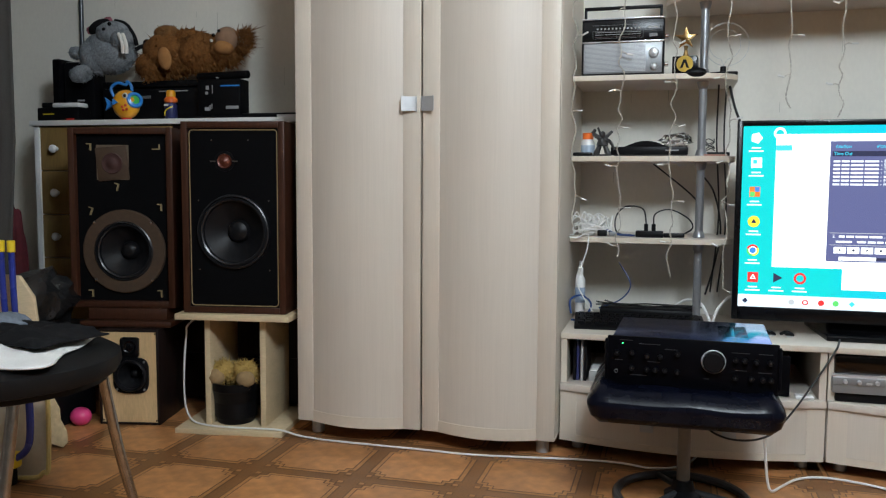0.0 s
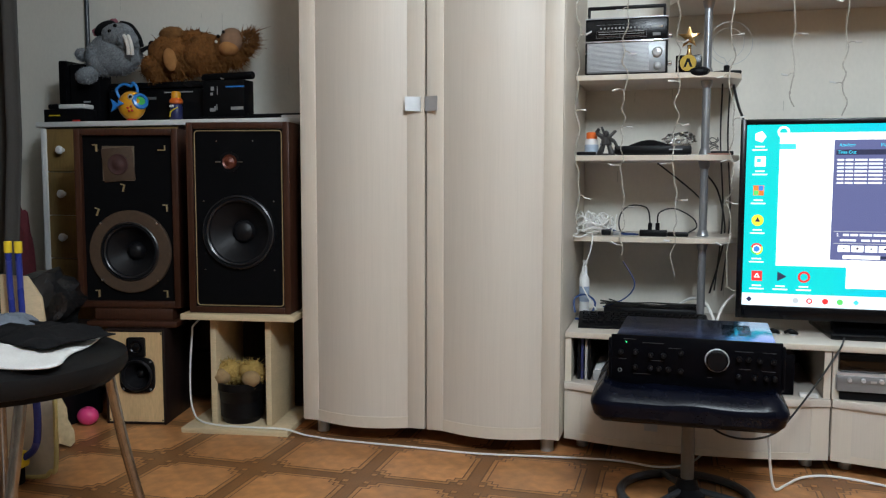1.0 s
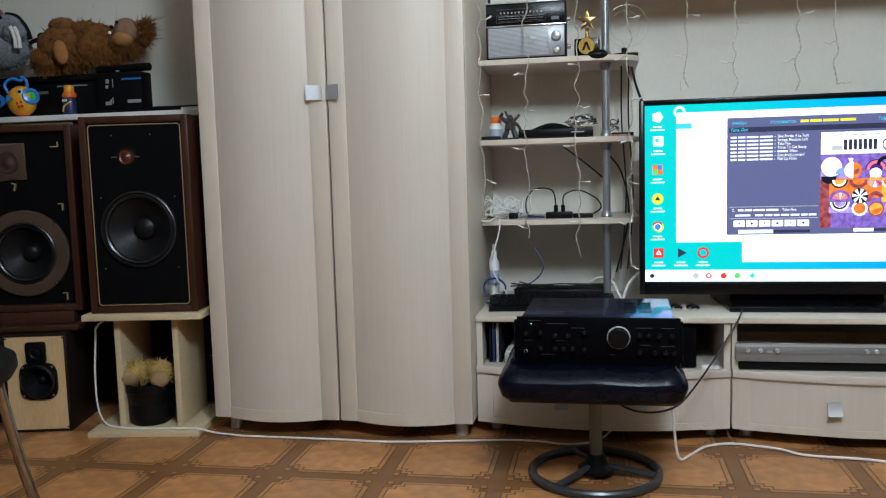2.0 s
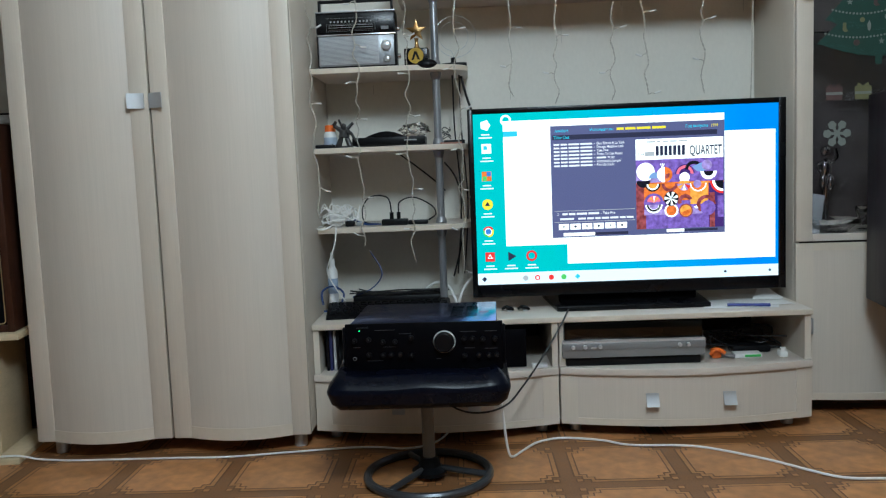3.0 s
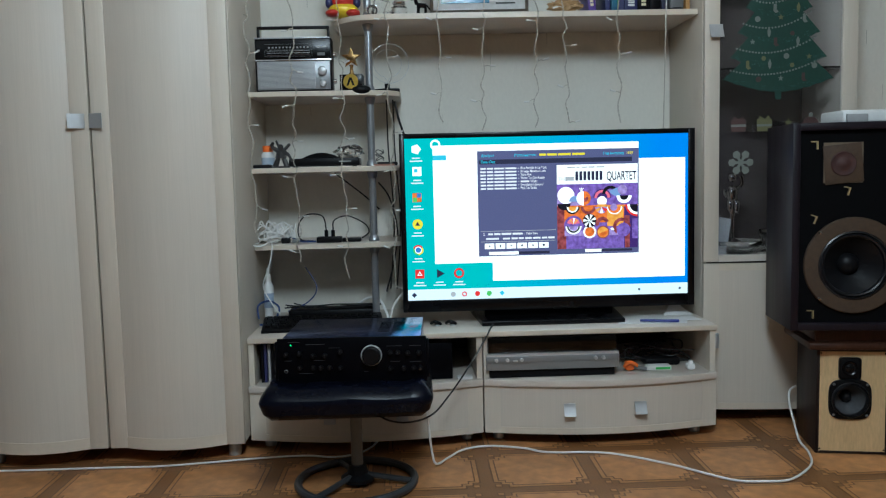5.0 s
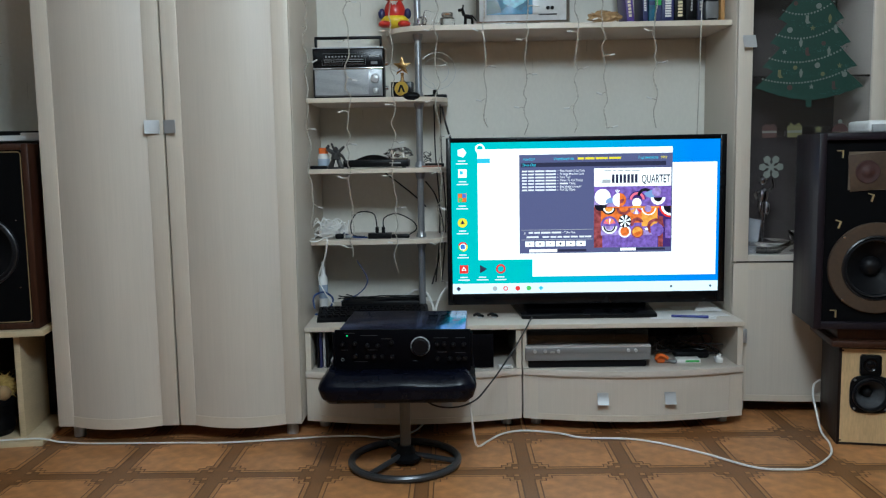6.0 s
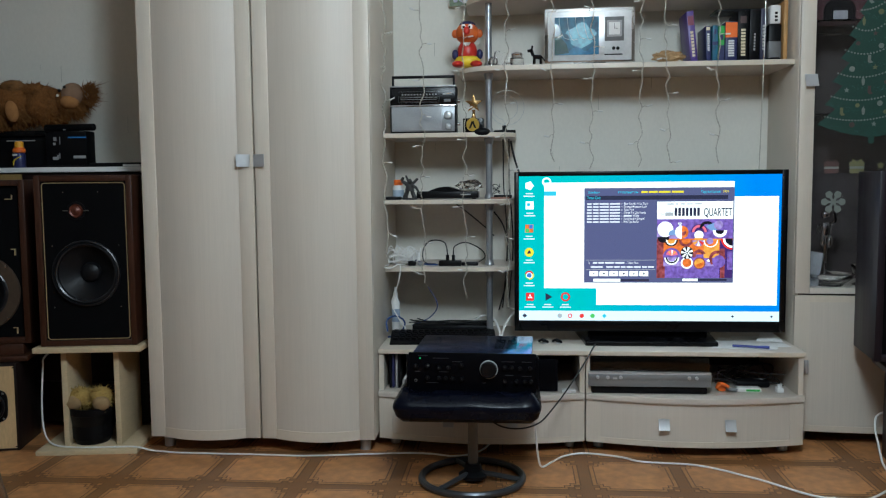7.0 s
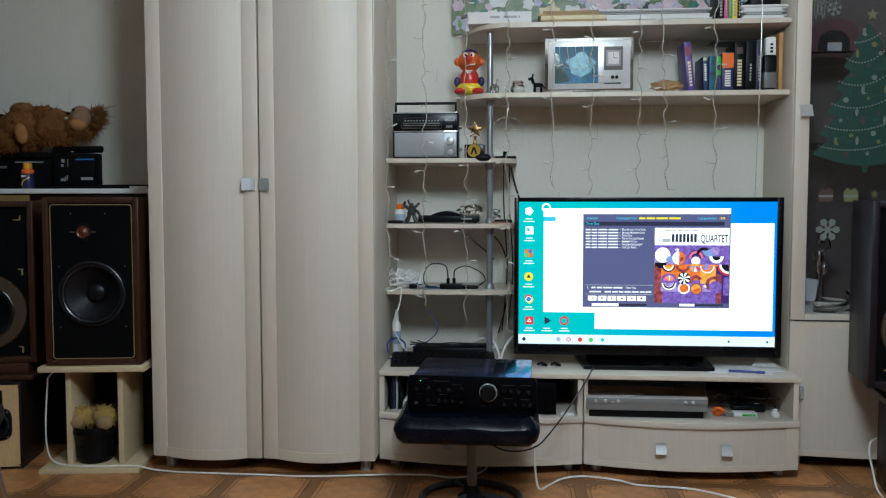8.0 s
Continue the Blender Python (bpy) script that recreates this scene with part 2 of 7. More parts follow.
def lathe(profile, n=24, m=None, bm=None, idx=0):
    """A body turned round z from (radius, height) pairs."""
    own = bmesh.new()
    rings = []
    for r, z in profile:
        if r < 1e-6:
            rings.append([own.verts.new((0, 0, z))])
        else:
            rings.append([own.verts.new((r * math.cos(2 * math.pi * k / n), r * math.sin(2 * math.pi * k / n), z)) for k in range(n)])
    for a, b in zip(rings, rings[1:]):
        for k in range(n):
            j = (k + 1) % n
            if len(a) == 1 and len(b) == 1:
                continue
            if len(a) == 1:
                own.faces.new((a[0], b[k], b[j]))
            elif len(b) == 1:
                own.faces.new((a[k], a[j], b[0]))
            else:
                own.faces.new((a[k], a[j], b[j], b[k]))
    bmesh.ops.recalc_face_normals(own, faces=own.faces)
    return merge(bm, own, idx, m)


def rod(r, a, b, n=16, bm=None, idx=0, r2=None):
    """A capped round bar from a to b."""
    a, b = Vector(a), Vector(b)
    turn = (b - a).to_track_quat("Z", "Y").to_matrix().to_4x4()
    h = (b - a).length
    e = min(r, h) * 0.15
    q = r if r2 is None else r2
    return lathe([(0, 0), (r - e, 0), (r, e), (q, h - e), (q - e, h), (0, h)], n, Matrix.Translation(a) @ turn, bm, idx)


def smooth_line(points, steps=6, closed=False):
    """A soft line through a few points."""
    p = [Vector(q) for q in points]
    n = len(p)
    out = []
    for i in range(n if closed else n - 1):
        a, b, c, d = (p[(i + k) % n] if closed else p[min(max(i + k, 0), n - 1)] for k in (-1, 0, 1, 2))
        for s in range(steps):
            t = s / steps
            out.append(0.5 * (2 * b + (c - a) * t + (2 * a - 5 * b + 4 * c - d) * t * t + (3 * b - a - 3 * c + d) * t ** 3))
    if not closed:
        out.append(p[-1])
    return out


def tube(points, r, n=6, bm=None, steps=6, closed=False, idx=0, flat=1.0):
    """A cable or bent bar along a soft line."""
    line = smooth_line(points, steps, closed) if steps > 1 else [Vector(q) for q in points]
    own = bmesh.new()
    rings, side = [], None
    last = len(line)
    for i, q in enumerate(line):
        ahead = (line[(i + 1) % last] if closed else line[min(i + 1, last - 1)]) - (line[i - 1] if closed or i else line[0])
        if ahead.length < 1e-7:
            ahead = Vector((0, 0, 1))
        ahead.normalize()
        if side is None:
            side = ahead.orthogonal().normalized()
        side = (side - ahead * side.dot(ahead)).normalized()
        up = ahead.cross(side)
        rings.append([own.verts.new(q + side * r * math.cos(2 * math.pi * k / n) + up * r * flat * math.sin(2 * math.pi * k / n)) for k in range(n)])
    pairs = list(zip(rings, rings[1:])) + ([(rings[-1], rings[0])] if closed else [])
    for a, b in pairs:
        for k in range(n):
            j = (k + 1) % n
            own.faces.new((a[k], a[j], b[j], b[k]))
    if not closed:
        own.faces.new(rings[0][::-1])
        own.faces.new(rings[-1])
    bmesh.ops.recalc_face_normals(own, faces=own.faces)
    return merge(bm, own, idx)


def ball(c, rx, ry=None, rz=None, bm=None, idx=0, n=2, m=None, rough=0.0):
    own = bmesh.new()
    bmesh.ops.create_icosphere(own, subdivisions=n, radius=1.0)
    ry, rz = ry or rx, rz or rx
    for v in own.verts:
        k = 1 + rough * noise.noise(v.co * 2.3 + Vector(c) * 9)
        v.co = Vector((v.co.x * rx * k, v.co.y * ry * k, v.co.z * rz * k))
    return merge(bm, own, idx, Matrix.Translation(c) @ (m if m is not None else Matrix()))


def slab(outline, z0, z1, m=None, bm=None, idx=0, bevel=0.0):
    """A flat board with the given outline (x, y), from z0 to z1."""
    own = bmesh.new()
    low = [own.verts.new((x, y, z0)) for x, y in outline]
    top = [own.verts.new((x, y, z1)) for x, y in outline]
    own.faces.new(low[::-1])
    own.faces.new(top)
    n = len(outline)
    for k in range(n):
        j = (k + 1) % n
        own.faces.new((low[k], low[j], top[j], top[k]))
    bmesh.ops.recalc_face_normals(own, faces=own.faces)
    if bevel:
        flat = [e for e in own.edges if abs(e.verts[0].co.z - e.verts[1].co.z) < 1e-6]
        bmesh.ops.bevel(own, geom=flat, offset=bevel, segments=2, affect="EDGES", profile=0.5)
    return merge(bm, own, idx, m)


def disc(r, n=24, c=(0, 0), a0=0.0, a1=360.0):
    span = [radians(a0 + (a1 - a0) * k / n) for k in range(n + (a1 - a0 < 360))]
    pts = [(c[0] + r * math.cos(a), c[1] + r * math.sin(a)) for a in span]
    return pts


def star(r, q=0.42, points=5, turn=90.0):
    return [((r if k % 2 == 0 else r * q) * math.cos(radians(turn + 180 / points * k)), (r if k % 2 == 0 else r * q) * math.sin(radians(turn + 180 / points * k))) for k in range(points * 2)]


def lettering(words, size, m, wide=1.0, bold=0.0):
    """Words as a thin mesh, lying in the xy plane of m."""
    cu = bpy.data.curves.new("words", "FONT")
    cu.body, cu.size, cu.extrude, cu.offset = words, size, 0.00003, bold
    ob = bpy.data.objects.new("words", cu)
    me = bpy.data.meshes.new_from_object(ob)
    bm = bmesh.new()
    bm.from_mesh(me)
    bmesh.ops.transform(bm, matrix=m @ Matrix.Diagonal((wide, 1, 1, 1)), verts=bm.verts)
    bpy.data.objects.remove(ob)
    bpy.data.meshes.remove(me)
    return bm


# lays an outline drawn in x, y upright, facing the camera's side of the room
def upright(x, y, z, turn=0.0):
    return Matrix.Translation((x, y, z)) @ Euler((radians(90), 0, radians(turn))).to_matrix().to_4x4()


def structure(name, bm, material, label, category="", smooth=0):
    ob = part(name, bm, material, None, "", smooth)
    BASE[ob] = Vector((0, 0, 0))
    return tagged(ob, label, category or name.split("_")[0], "", "structure")


# ---- the room ----
WALL = 2.98
X0, X1, Y0, H = -2.75, 2.75, -3.6, 2.55
structure("wall_north", box(X0 - 0.1, X1 + 0.1, WALL, WALL + 0.12, 0, H), WALLPAPER, "pale beige wallpapered wall with faint print", "wall")
# the other three walls are unseen, added to close the room with little bounce
structure("wall_east", box(X1, X1 + 0.1, Y0, WALL, 0, H), UNSEEN_WALL, "unseen side wall, dark brown to cut bounced light", "wall")
structure("wall_south", box(X0 - 0.1, X1 + 0.1, Y0 - 0.1, Y0, 0, H), UNSEEN_WALL, "unseen wall opposite the television, dark brown to cut bounced light", "wall")
structure("wall_west", box(X0 - 0.1, X0, Y0, WALL, 0, H), UNSEEN_WALL, "unseen wall behind the curtain, dark brown to cut bounced light", "wall")
structure("ceiling", box(X0 - 0.1, X1 + 0.1, Y0 - 0.1, WALL + 0.12, H, H + 0.1), CEILING, "plain white painted ceiling")
floor = structure("floor", box(X0 - 0.1, X1 + 0.1, Y0 - 0.1, WALL + 0.12, -0.05, 0.0), JOINT, "brown printed linoleum with a parquet tile pattern")

lamp = thing("ceiling_lamp", "white glass ceiling lamp with five lit shades", "lamp", (LAMP[0], LAMP[1], H))
part("stem", rod(0.012, (LAMP[0], LAMP[1], H), (LAMP[0], LAMP[1], LAMP[2] + 0.06), bm=rod(0.06, (LAMP[0], LAMP[1], H), (LAMP[0], LAMP[1], H - 0.03), 24)), CHROME, lamp)
for k in range(5):
    a = radians(72 * k + 18)
    p = Vector((LAMP[0] + 0.24 * math.cos(a), LAMP[1] + 0.24 * math.sin(a), LAMP[2]))
    part("arm", tube([(LAMP[0], LAMP[1], LAMP[2] + 0.07), (LAMP[0] + 0.12 * math.cos(a), LAMP[1] + 0.12 * math.sin(a), LAMP[2] + 0.04), p + Vector((0, 0, 0.075))], 0.007), CHROME, lamp)
    part("shade", lathe([(0.0, 0.075), (0.03, 0.07), (0.055, 0.03), (0.065, -0.02), (0.05, -0.055), (0.0, -0.06)], 20, Matrix.Translation(p)), LAMP_GLASS, lamp, "lit frosted glass shade")
light = bpy.data.lights.new("ceiling_light", "POINT")
light.energy, light.color, light.shadow_soft_size = LAMP_POWER * 4.2, (0.835, 0.945, 1.03), 0.22
new("ceiling_light", light).location = (LAMP[0], LAMP[1], LAMP[2] - 0.12)

# a thin pipe at the wall
pipe = thing("wall_pipe", "thin grey metal pipe running up the wall", "pipe", (-2.36, 2.96, 0))
part("pipe", rod(0.009, (-2.36, 2.965, 1.05), (-2.36, 2.965, H)), GREY_STEEL, pipe)
# faint upright print on the paper
random.seed(3)
bm = bmesh.new()
for k in range(110):
    x, z = random.uniform(-2.3, 2.2), random.uniform(0.4, 2.2)
    h = random.uniform(0.02, 0.09)
    w = random.uniform(0.0008, 0.002)
    box(x, x + w, WALL - 0.0006, WALL + 0.001, z, z + h, bm=bm)
part("print", bm, WALL_MARK, bpy.data.objects["wall_north"], "", 0)


# ---- the wardrobe ----
def bow(x, a, b, deep):
    t = (x - a) / (b - a)
    return 0.0 if t <= 0 or t >= 1 else -deep * math.sin(math.pi * t)


def curved_panel(xs, front, thick, z0, z1):
    """A board whose front follows front(x)."""
    out = [(x, front(x)) for x in xs] + [(x, front(x) + thick) for x in reversed(xs)]
    return slab(out, z0, z1)


def square_handle(name_parent, x, y, z, s=0.043, side=0):
    """A square plate that bends away from the door: downwards, or to one side."""
    line = []
    for k in range(9):
        t = k / 8 - 0.5
        line.append((t * s, -0.007 - 0.4 * s * (t + 0.5) ** 1.3))
    out = line + [(u, v + 0.004) for u, v in reversed(line)]
    if side:
        turn = Matrix(((side, 0, 0, x), (0, 1, 0, y), (0, 0, 1, z - s / 2), (0, 0, 0, 1)))
    else:
        turn = Matrix(((0, 0, 1, x - s / 2), (0, 1, 0, y), (-1, 0, 0, z), (0, 0, 0, 1)))
    bm = slab(out, 0, s, turn)
    bmesh.ops.recalc_face_normals(bm, faces=bm.faces)
    ob = part("handle", bm, NICKEL, name_parent, "square brushed nickel handle")
    return ob


WX0, WX1, WY = -1.132, -0.309, 2.388
wardrobe = thing("wardrobe", "tall pale wood wardrobe with two bowed doors", "wardrobe", (WX0, WY, 0))
for name, b in (("side_panel", (WX0, WX0 + 0.018, WY + 0.022, 2.972, 0.055, 2.2)), ("side_panel", (WX1 - 0.018, WX1, WY + 0.022, 2.972, 0.055, 2.2)), ("bottom_panel", (WX0 + 0.018, WX1 - 0.018, WY + 0.03, 2.972, 0.055, 0.075)), ("top_panel", (WX0 + 0.018, WX1 - 0.018, WY + 0.03, 2.972, 2.18, 2.2)), ("back_panel", (WX0 + 0.018, WX1 - 0.018, 2.96, 2.972, 0.075, 2.18))):
    part(name, box(*b, 0.001), PALE, wardrobe)
for a, b, hx in ((WX0, -0.7235, -0.757), (-0.7195, WX1, -0.70)):
    s0, s1 = a + 0.053, b - 0.055

    def face(x, s0=s0, s1=s1):
        u = 2 * (x - s0) / (s1 - s0) - 1
        return WY + 0.5 * bow(x, s0, s1, 0.040) - 0.5 * 0.034 * (1 - u * u)
    door = part("door", curved_panel([s0 + 0.0005 + (s1 - s0 - 0.001) * k / 36 for k in range(37)], lambda x: face(x) + 0.0026, 0.016, 0.085, 2.17), PALE_DOOR, wardrobe)
    part("stile", box(a + 0.001, s0 + 0.001, WY - 0.001, WY + 0.02, 0.052, 2.2, 0.003), PALE, door)
    part("stile", box(s1 - 0.001, b - 0.001, WY - 0.001, WY + 0.02, 0.052, 2.2, 0.003), PALE, door)
    part("rail", curved_panel([s0 + (s1 - s0) * k / 30 for k in range(31)], face, 0.02, 0.052, 0.087), EDGE, door)
    part("rail", curved_panel([s0 + (s1 - s0) * k / 30 for k in range(31)], face, 0.02, 2.168, 2.2), EDGE, door)
    square_handle(door, hx, WY, 1.044, side=-1 if hx < -0.72 else 1)
for x in (WX0 + 0.045, WX1 - 0.045):
    for y in (WY + 0.06, 2.9):
        part("foot", rod(0.02, (x, y, 0.0), (x, y, 0.056)), NICKEL, wardrobe, "round metal foot")


# ---- open shelves between wardrobe and cabinet ----
def shelf(name, label, x0, x1, z0, z1, front, left_round, right_round, deep=0.04):
    out = []
    if left_round:
        out += [(x0, WALL - 0.004)] + [(x0 + 0.16 * (1 - math.cos(radians(a))), front + 0.16 * (1 - math.sin(radians(a)))) for a in range(0, 91, 9)]
    else:
        out += [(x0, WALL - 0.004), (x0, front)]
    if right_round:
        out += [(x1 - 0.15 * (1 - math.sin(radians(a))), front + 0.10 * (1 - math.cos(radians(a)))) for a in range(0, 91, 9)] + [(x1, WALL - 0.004)]
    else:
        out += [(x1, front), (x1, WALL - 0.004)]
    ob = thing(name, label, "shelf", (x0, WALL, z0), group="wall shelves")
    part("board", slab(out[::-1], z0, z1, bevel=0.003), PALE_X, ob)
    rim = [p for p in out if p[1] < WALL - 0.01]
    part("edge_band", slab([(x, y - 0.0012) for x, y in rim] + [(x, y + 0.003) for x, y in reversed(rim)], z0 + 0.0015, z1 - 0.0015), EDGE, ob, "pale edge band")
    return ob


SH = (1.147, 0.897, 0.641)
for z in SH:
    shelf("wall_shelf", "pale wood shelf board with a rounded end", WX1 + 0.002, 0.192, z - 0.018, z, 2.66, False, True)
UP_A, UP_B = 1.392, 1.652
shelf("wall_shelf", "long pale wood shelf holding books and a clock", -0.03, 1.186, UP_A - 0.02, UP_A, 2.66, True, False)
shelf("wall_shelf", "long pale wood shelf stacked with magazines", 0.0, 1.186, UP_B - 0.02, UP_B, 2.66, True, False)

PX, PY = 0.088, 2.735
pole = thing("shelf_pole", "round silver metal pole between the shelves", "pole", (PX, PY, 0.37))
part("tube", rod(0.0125, (PX, PY, 0.37), (PX, PY, 1.634), 20), POLE_PAINT, pole)
for z in (*SH, UP_A):
    part("collar", rod(0.019, (PX, PY, z), (PX, PY, z + 0.022), 20, r2=0.0145), POLE_PAINT, pole)
    part("collar", rod(0.0145, (PX, PY, z - 0.042 if z < UP_A else z - 0.044), (PX, PY, z - 0.018 if z < UP_A else z - 0.02), 20, r2=0.019), POLE_PAINT, pole)

# ---- the television stand, two units and one top ----
SX0, SX1, SM, SY = -0.306, 1.183, 0.434, 2.466
TOP = 0.366
for a, b, label in ((SX0, SM - 0.002, "pale wood stand unit with an open niche and a bowed drawer"), (SM + 0.002, SX1, "pale wood stand unit with two-handled bowed drawer")):
    unit = thing("television_stand_unit", label, "tv stand", (a, SY, 0), group="television stand units")
    bm = box(a, a + 0.018, SY + 0.006, 2.95, 0.045, TOP - 0.02)
    box(b - 0.018, b, SY + 0.006, 2.95, 0.045, TOP - 0.02, bm=bm)
    # dark colour puts the niche's shade into the back board
    part("back_board", box(a + 0.018, b - 0.018, 2.936, 2.95, 0.045, TOP - 0.02), DARKER_WOOD, unit, "back board darkened for the niche's shade")
    box(a + 0.018, b - 0.018, SY + 0.03, 2.936, 0.05, 0.066, bm=bm)
    part("carcass", bm, PALE, unit)
    f = lambda x, a=a, b=b: SY + bow(x, a - 0.02, b + 0.02, 0.062)
    xs = [a + (b - a) * k / 40 for k in range(41)]
    part("niche_floor", slab([(x, f(x) - 0.007) for x in xs] + [(b, SY + 0.005), (b - 0.019, SY + 0.005), (b - 0.019, 2.935), (a + 0.019, 2.935), (a + 0.019, SY + 0.005), (a, SY + 0.005)], 0.192, 0.214, bevel=0.003), PALE_X, unit)
    drawer = part("drawer", curved_panel([a + 0.05 + (b - a - 0.1) * k / 36 for k in range(37)], lambda x: f(x) + 0.003, 0.016, 0.058, 0.19), PALE_DOOR, unit)
    for u, v in ((a + 0.001, a + 0.05), (b - 0.05, b - 0.001)):
        part("stile", curved_panel([u + (v - u) * k / 8 for k in range(9)], f, 0.02, 0.04, 0.19), PALE, drawer)
    part("rail", curved_panel([a + 0.05 + (b - a - 0.1) * k / 36 for k in range(37)], f, 0.02, 0.04, 0.06), EDGE, drawer)
    m = (a + b) / 2
    for x in (m - 0.112, m + 0.112):
        square_handle(drawer, x, f(x), 0.122, 0.037)
    for x in (a + 0.05, b - 0.05):
        for y in (SY + 0.06, 2.9):
            part("foot", rod(0.018, (x, y, 0.0), (x, y, 0.05)), NICKEL, unit, "round metal foot")
worktop = thing("stand_top", "pale wood top board across the television stand", "worktop", (SX0, SY, TOP - 0.02))
part("board", box(SX0 - 0.001, SX1 + 0.004, SY - 0.002, 2.955, TOP - 0.0195, TOP, 0.004), PALE_X, worktop)
part("edge_band", box(SX0, SX1 + 0.003, SY - 0.0035, SY + 0.002, TOP - 0.0175, TOP - 0.002, 0.001), EDGE, worktop, "pale edge band")

# ---- the glazed cabinet ----
CX0, CX1, CY = 1.188, 1.70, 2.602
cabinet = thing("glass_cabinet", "tall pale wood cabinet with a glazed upper door", "cabinet", (CX0, CY, 0))
for name, b in (("side_panel", (CX0, CX0 + 0.018, CY + 0.02, 2.972, 0.05, 2.2)), ("side_panel", (CX1 - 0.018, CX1, CY + 0.02, 2.972, 0.05, 2.2)), ("bottom_panel", (CX0 + 0.018, CX1 - 0.018, CY + 0.024, 2.96, 0.05, 0.068)), ("middle_panel", (CX0 + 0.018, CX1 - 0.018, CY + 0.024, 2.96, 0.548, 0.566)), ("top_panel", (CX0 + 0.018, CX1 - 0.018, CY + 0.024, 2.96, 2.182, 2.2))):
    part(name, box(*b, 0.001), PALE, cabinet)
part("back_panel", box(CX0 + 0.018, CX1 - 0.018, 2.96, 2.972, 0.05, 2.2), surface("brown_back_board", (0.075, 0.058, 0.052), 0.6, vary=0.25, scale=3, bump=0.04), cabinet, "brown back panel")
for z in (1.19, 1.52, 1.85):
    part("inner_shelf", box(CX0 + 0.019, CX1 - 0.019, CY + 0.06, 2.958, z, z + 0.006), GLASS, cabinet, "clear glass shelf")
door = part("glass_door", box(CX0 + 0.001, CX0 + 0.052, CY, CY + 0.019, 0.551, 2.2, 0.003, box(CX1 - 0.052, CX1 - 0.001, CY, CY + 0.019, 0.551, 2.2, 0.003)), PALE, cabinet)
part("rail", box(CX0 + 0.052, CX1 - 0.052, CY + 0.001, CY + 0.019, 0.551, 0.572), PALE_X, door)
part("rail", box(CX0 + 0.052, CX1 - 0.052, CY + 0.001, CY + 0.019, 2.16, 2.2), PALE_X, door)
pane = part("pane", box(CX0 + 0.05, CX1 - 0.05, CY + 0.008, CY + 0.012, 0.57, 2.162), DOOR_GLASS, door, "clear glass pane")
pane.visible_shadow = False
square_handle(door, CX0 + 0.036, CY, 1.307)
f = lambda x: CY + bow(x, CX0 - 0.01, CX1 + 0.2, 0.03)
low = part("lower_door", curved_panel([CX0 + 0.05 + (CX1 - CX0 - 0.051) * k / 20 for k in range(21)], lambda x: f(x) + 0.002, 0.016, 0.07, 0.525), PALE_DOOR, cabinet)
part("stile", curved_panel([CX0 + 0.001 + 0.05 * k / 6 for k in range(7)], f, 0.02, 0.05, 0.545), PALE, low)
for z0, z1 in ((0.05, 0.072), (0.523, 0.545)):
    part("rail", curved_panel([CX0 + 0.05 + (CX1 - CX0 - 0.051) * k / 20 for k in range(21)], f, 0.02, z0, z1), EDGE, low)
part("hinge_cover", box(CX0 + 0.035, CX0 + 0.05, f(CX0 + 0.04) - 0.012, f(CX0 + 0.04) + 0.002, 0.262, 0.312, 0.003), NICKEL, low, "grey metal handle plate")
for x in (CX0 + 0.05, CX1 - 0.05):
    part("foot", rod(0.018, (x, CY + 0.06, 0), (x, CY + 0.06, 0.051)), NICKEL, cabinet, "round metal foot")

# ---- television ----
TX0, TX1, TZ0, TZ1, TY = 0.184, 1.157, 0.410, 0.997, 2.598
tv = thing("television", "black flat television showing a bright computer desktop", "television", (0.67, 2.66, TOP))
part("case", box(TX0 + 0.002, TX1 - 0.002, TY + 0.012, TY + 0.045, TZ0 + 0.002, TZ1 - 0.002, 0.008, box(TX0 + 0.15, TX1 - 0.15, TY + 0.04, TY + 0.075, TZ0 + 0.05, TZ1 - 0.16, 0.012)), BLACK, tv)
SU0, SU1, SV0, SV1 = TX0 + 0.017, TX1 - 0.021, 0.449, 0.981
bm = box(TX0, SU0, TY, TY + 0.014, TZ0, TZ1, 0.002)
box(SU1, TX1, TY, TY + 0.014, TZ0, TZ1, 0.002, bm)
box(SU0, SU1, TY, TY + 0.014, SV1, TZ1, 0.002, bm)
box(SU0, SU1, TY, TY + 0.014, TZ0, SV0, 0.002, bm)
part("bezel", bm, GLOSS, tv, "gloss black bezel")
part("foot", slab([(0.44, 2.545), (0.91, 2.545), (0.93, 2.82), (0.42, 2.82)], TOP, TOP + 0.016, bevel=0.004), GLOSS, tv, "gloss black stand plate")
part("neck", box(0.46, 0.89, 2.63, 2.69, TOP + 0.012, 0.47, 0.008), BAFFLE, tv, "wide matt black neck")

DESK = glow("desktop_colour", (0.004, 0.50, 0.51), SCREEN, (0.004, 0.23, 0.80))
S_WHITE = glow("lit_white", (0.95, 1.0, 1.0), SCREEN * 1.15)
S_BAR = glow("lit_taskbar", (0.78, 0.93, 1.0), SCREEN)
S_DARK = glow("lit_slate", (0.092, 0.102, 0.225), SCREEN)
S_DARKER = glow("lit_dark_slate", (0.022, 0.025, 0.06), SCREEN)
S_TEXT = glow("lit_grey_text", (0.80, 0.84, 0.90), SCREEN)
S_CYAN = glow("lit_cyan", (0.05, 0.55, 0.75), SCREEN)
S_YEL = glow("lit_yellow", (0.85, 0.72, 0.04), SCREEN)
S_RED = glow("lit_red", (0.75, 0.03, 0.03), SCREEN)
S_GREEN = glow("lit_green", (0.10, 0.55, 0.12), SCREEN)
S_PURPLE = glow("lit_purple", (0.18, 0.10, 0.44), SCREEN)
S_VIOLET = glow("lit_violet", (0.05, 0.02, 0.15), SCREEN)
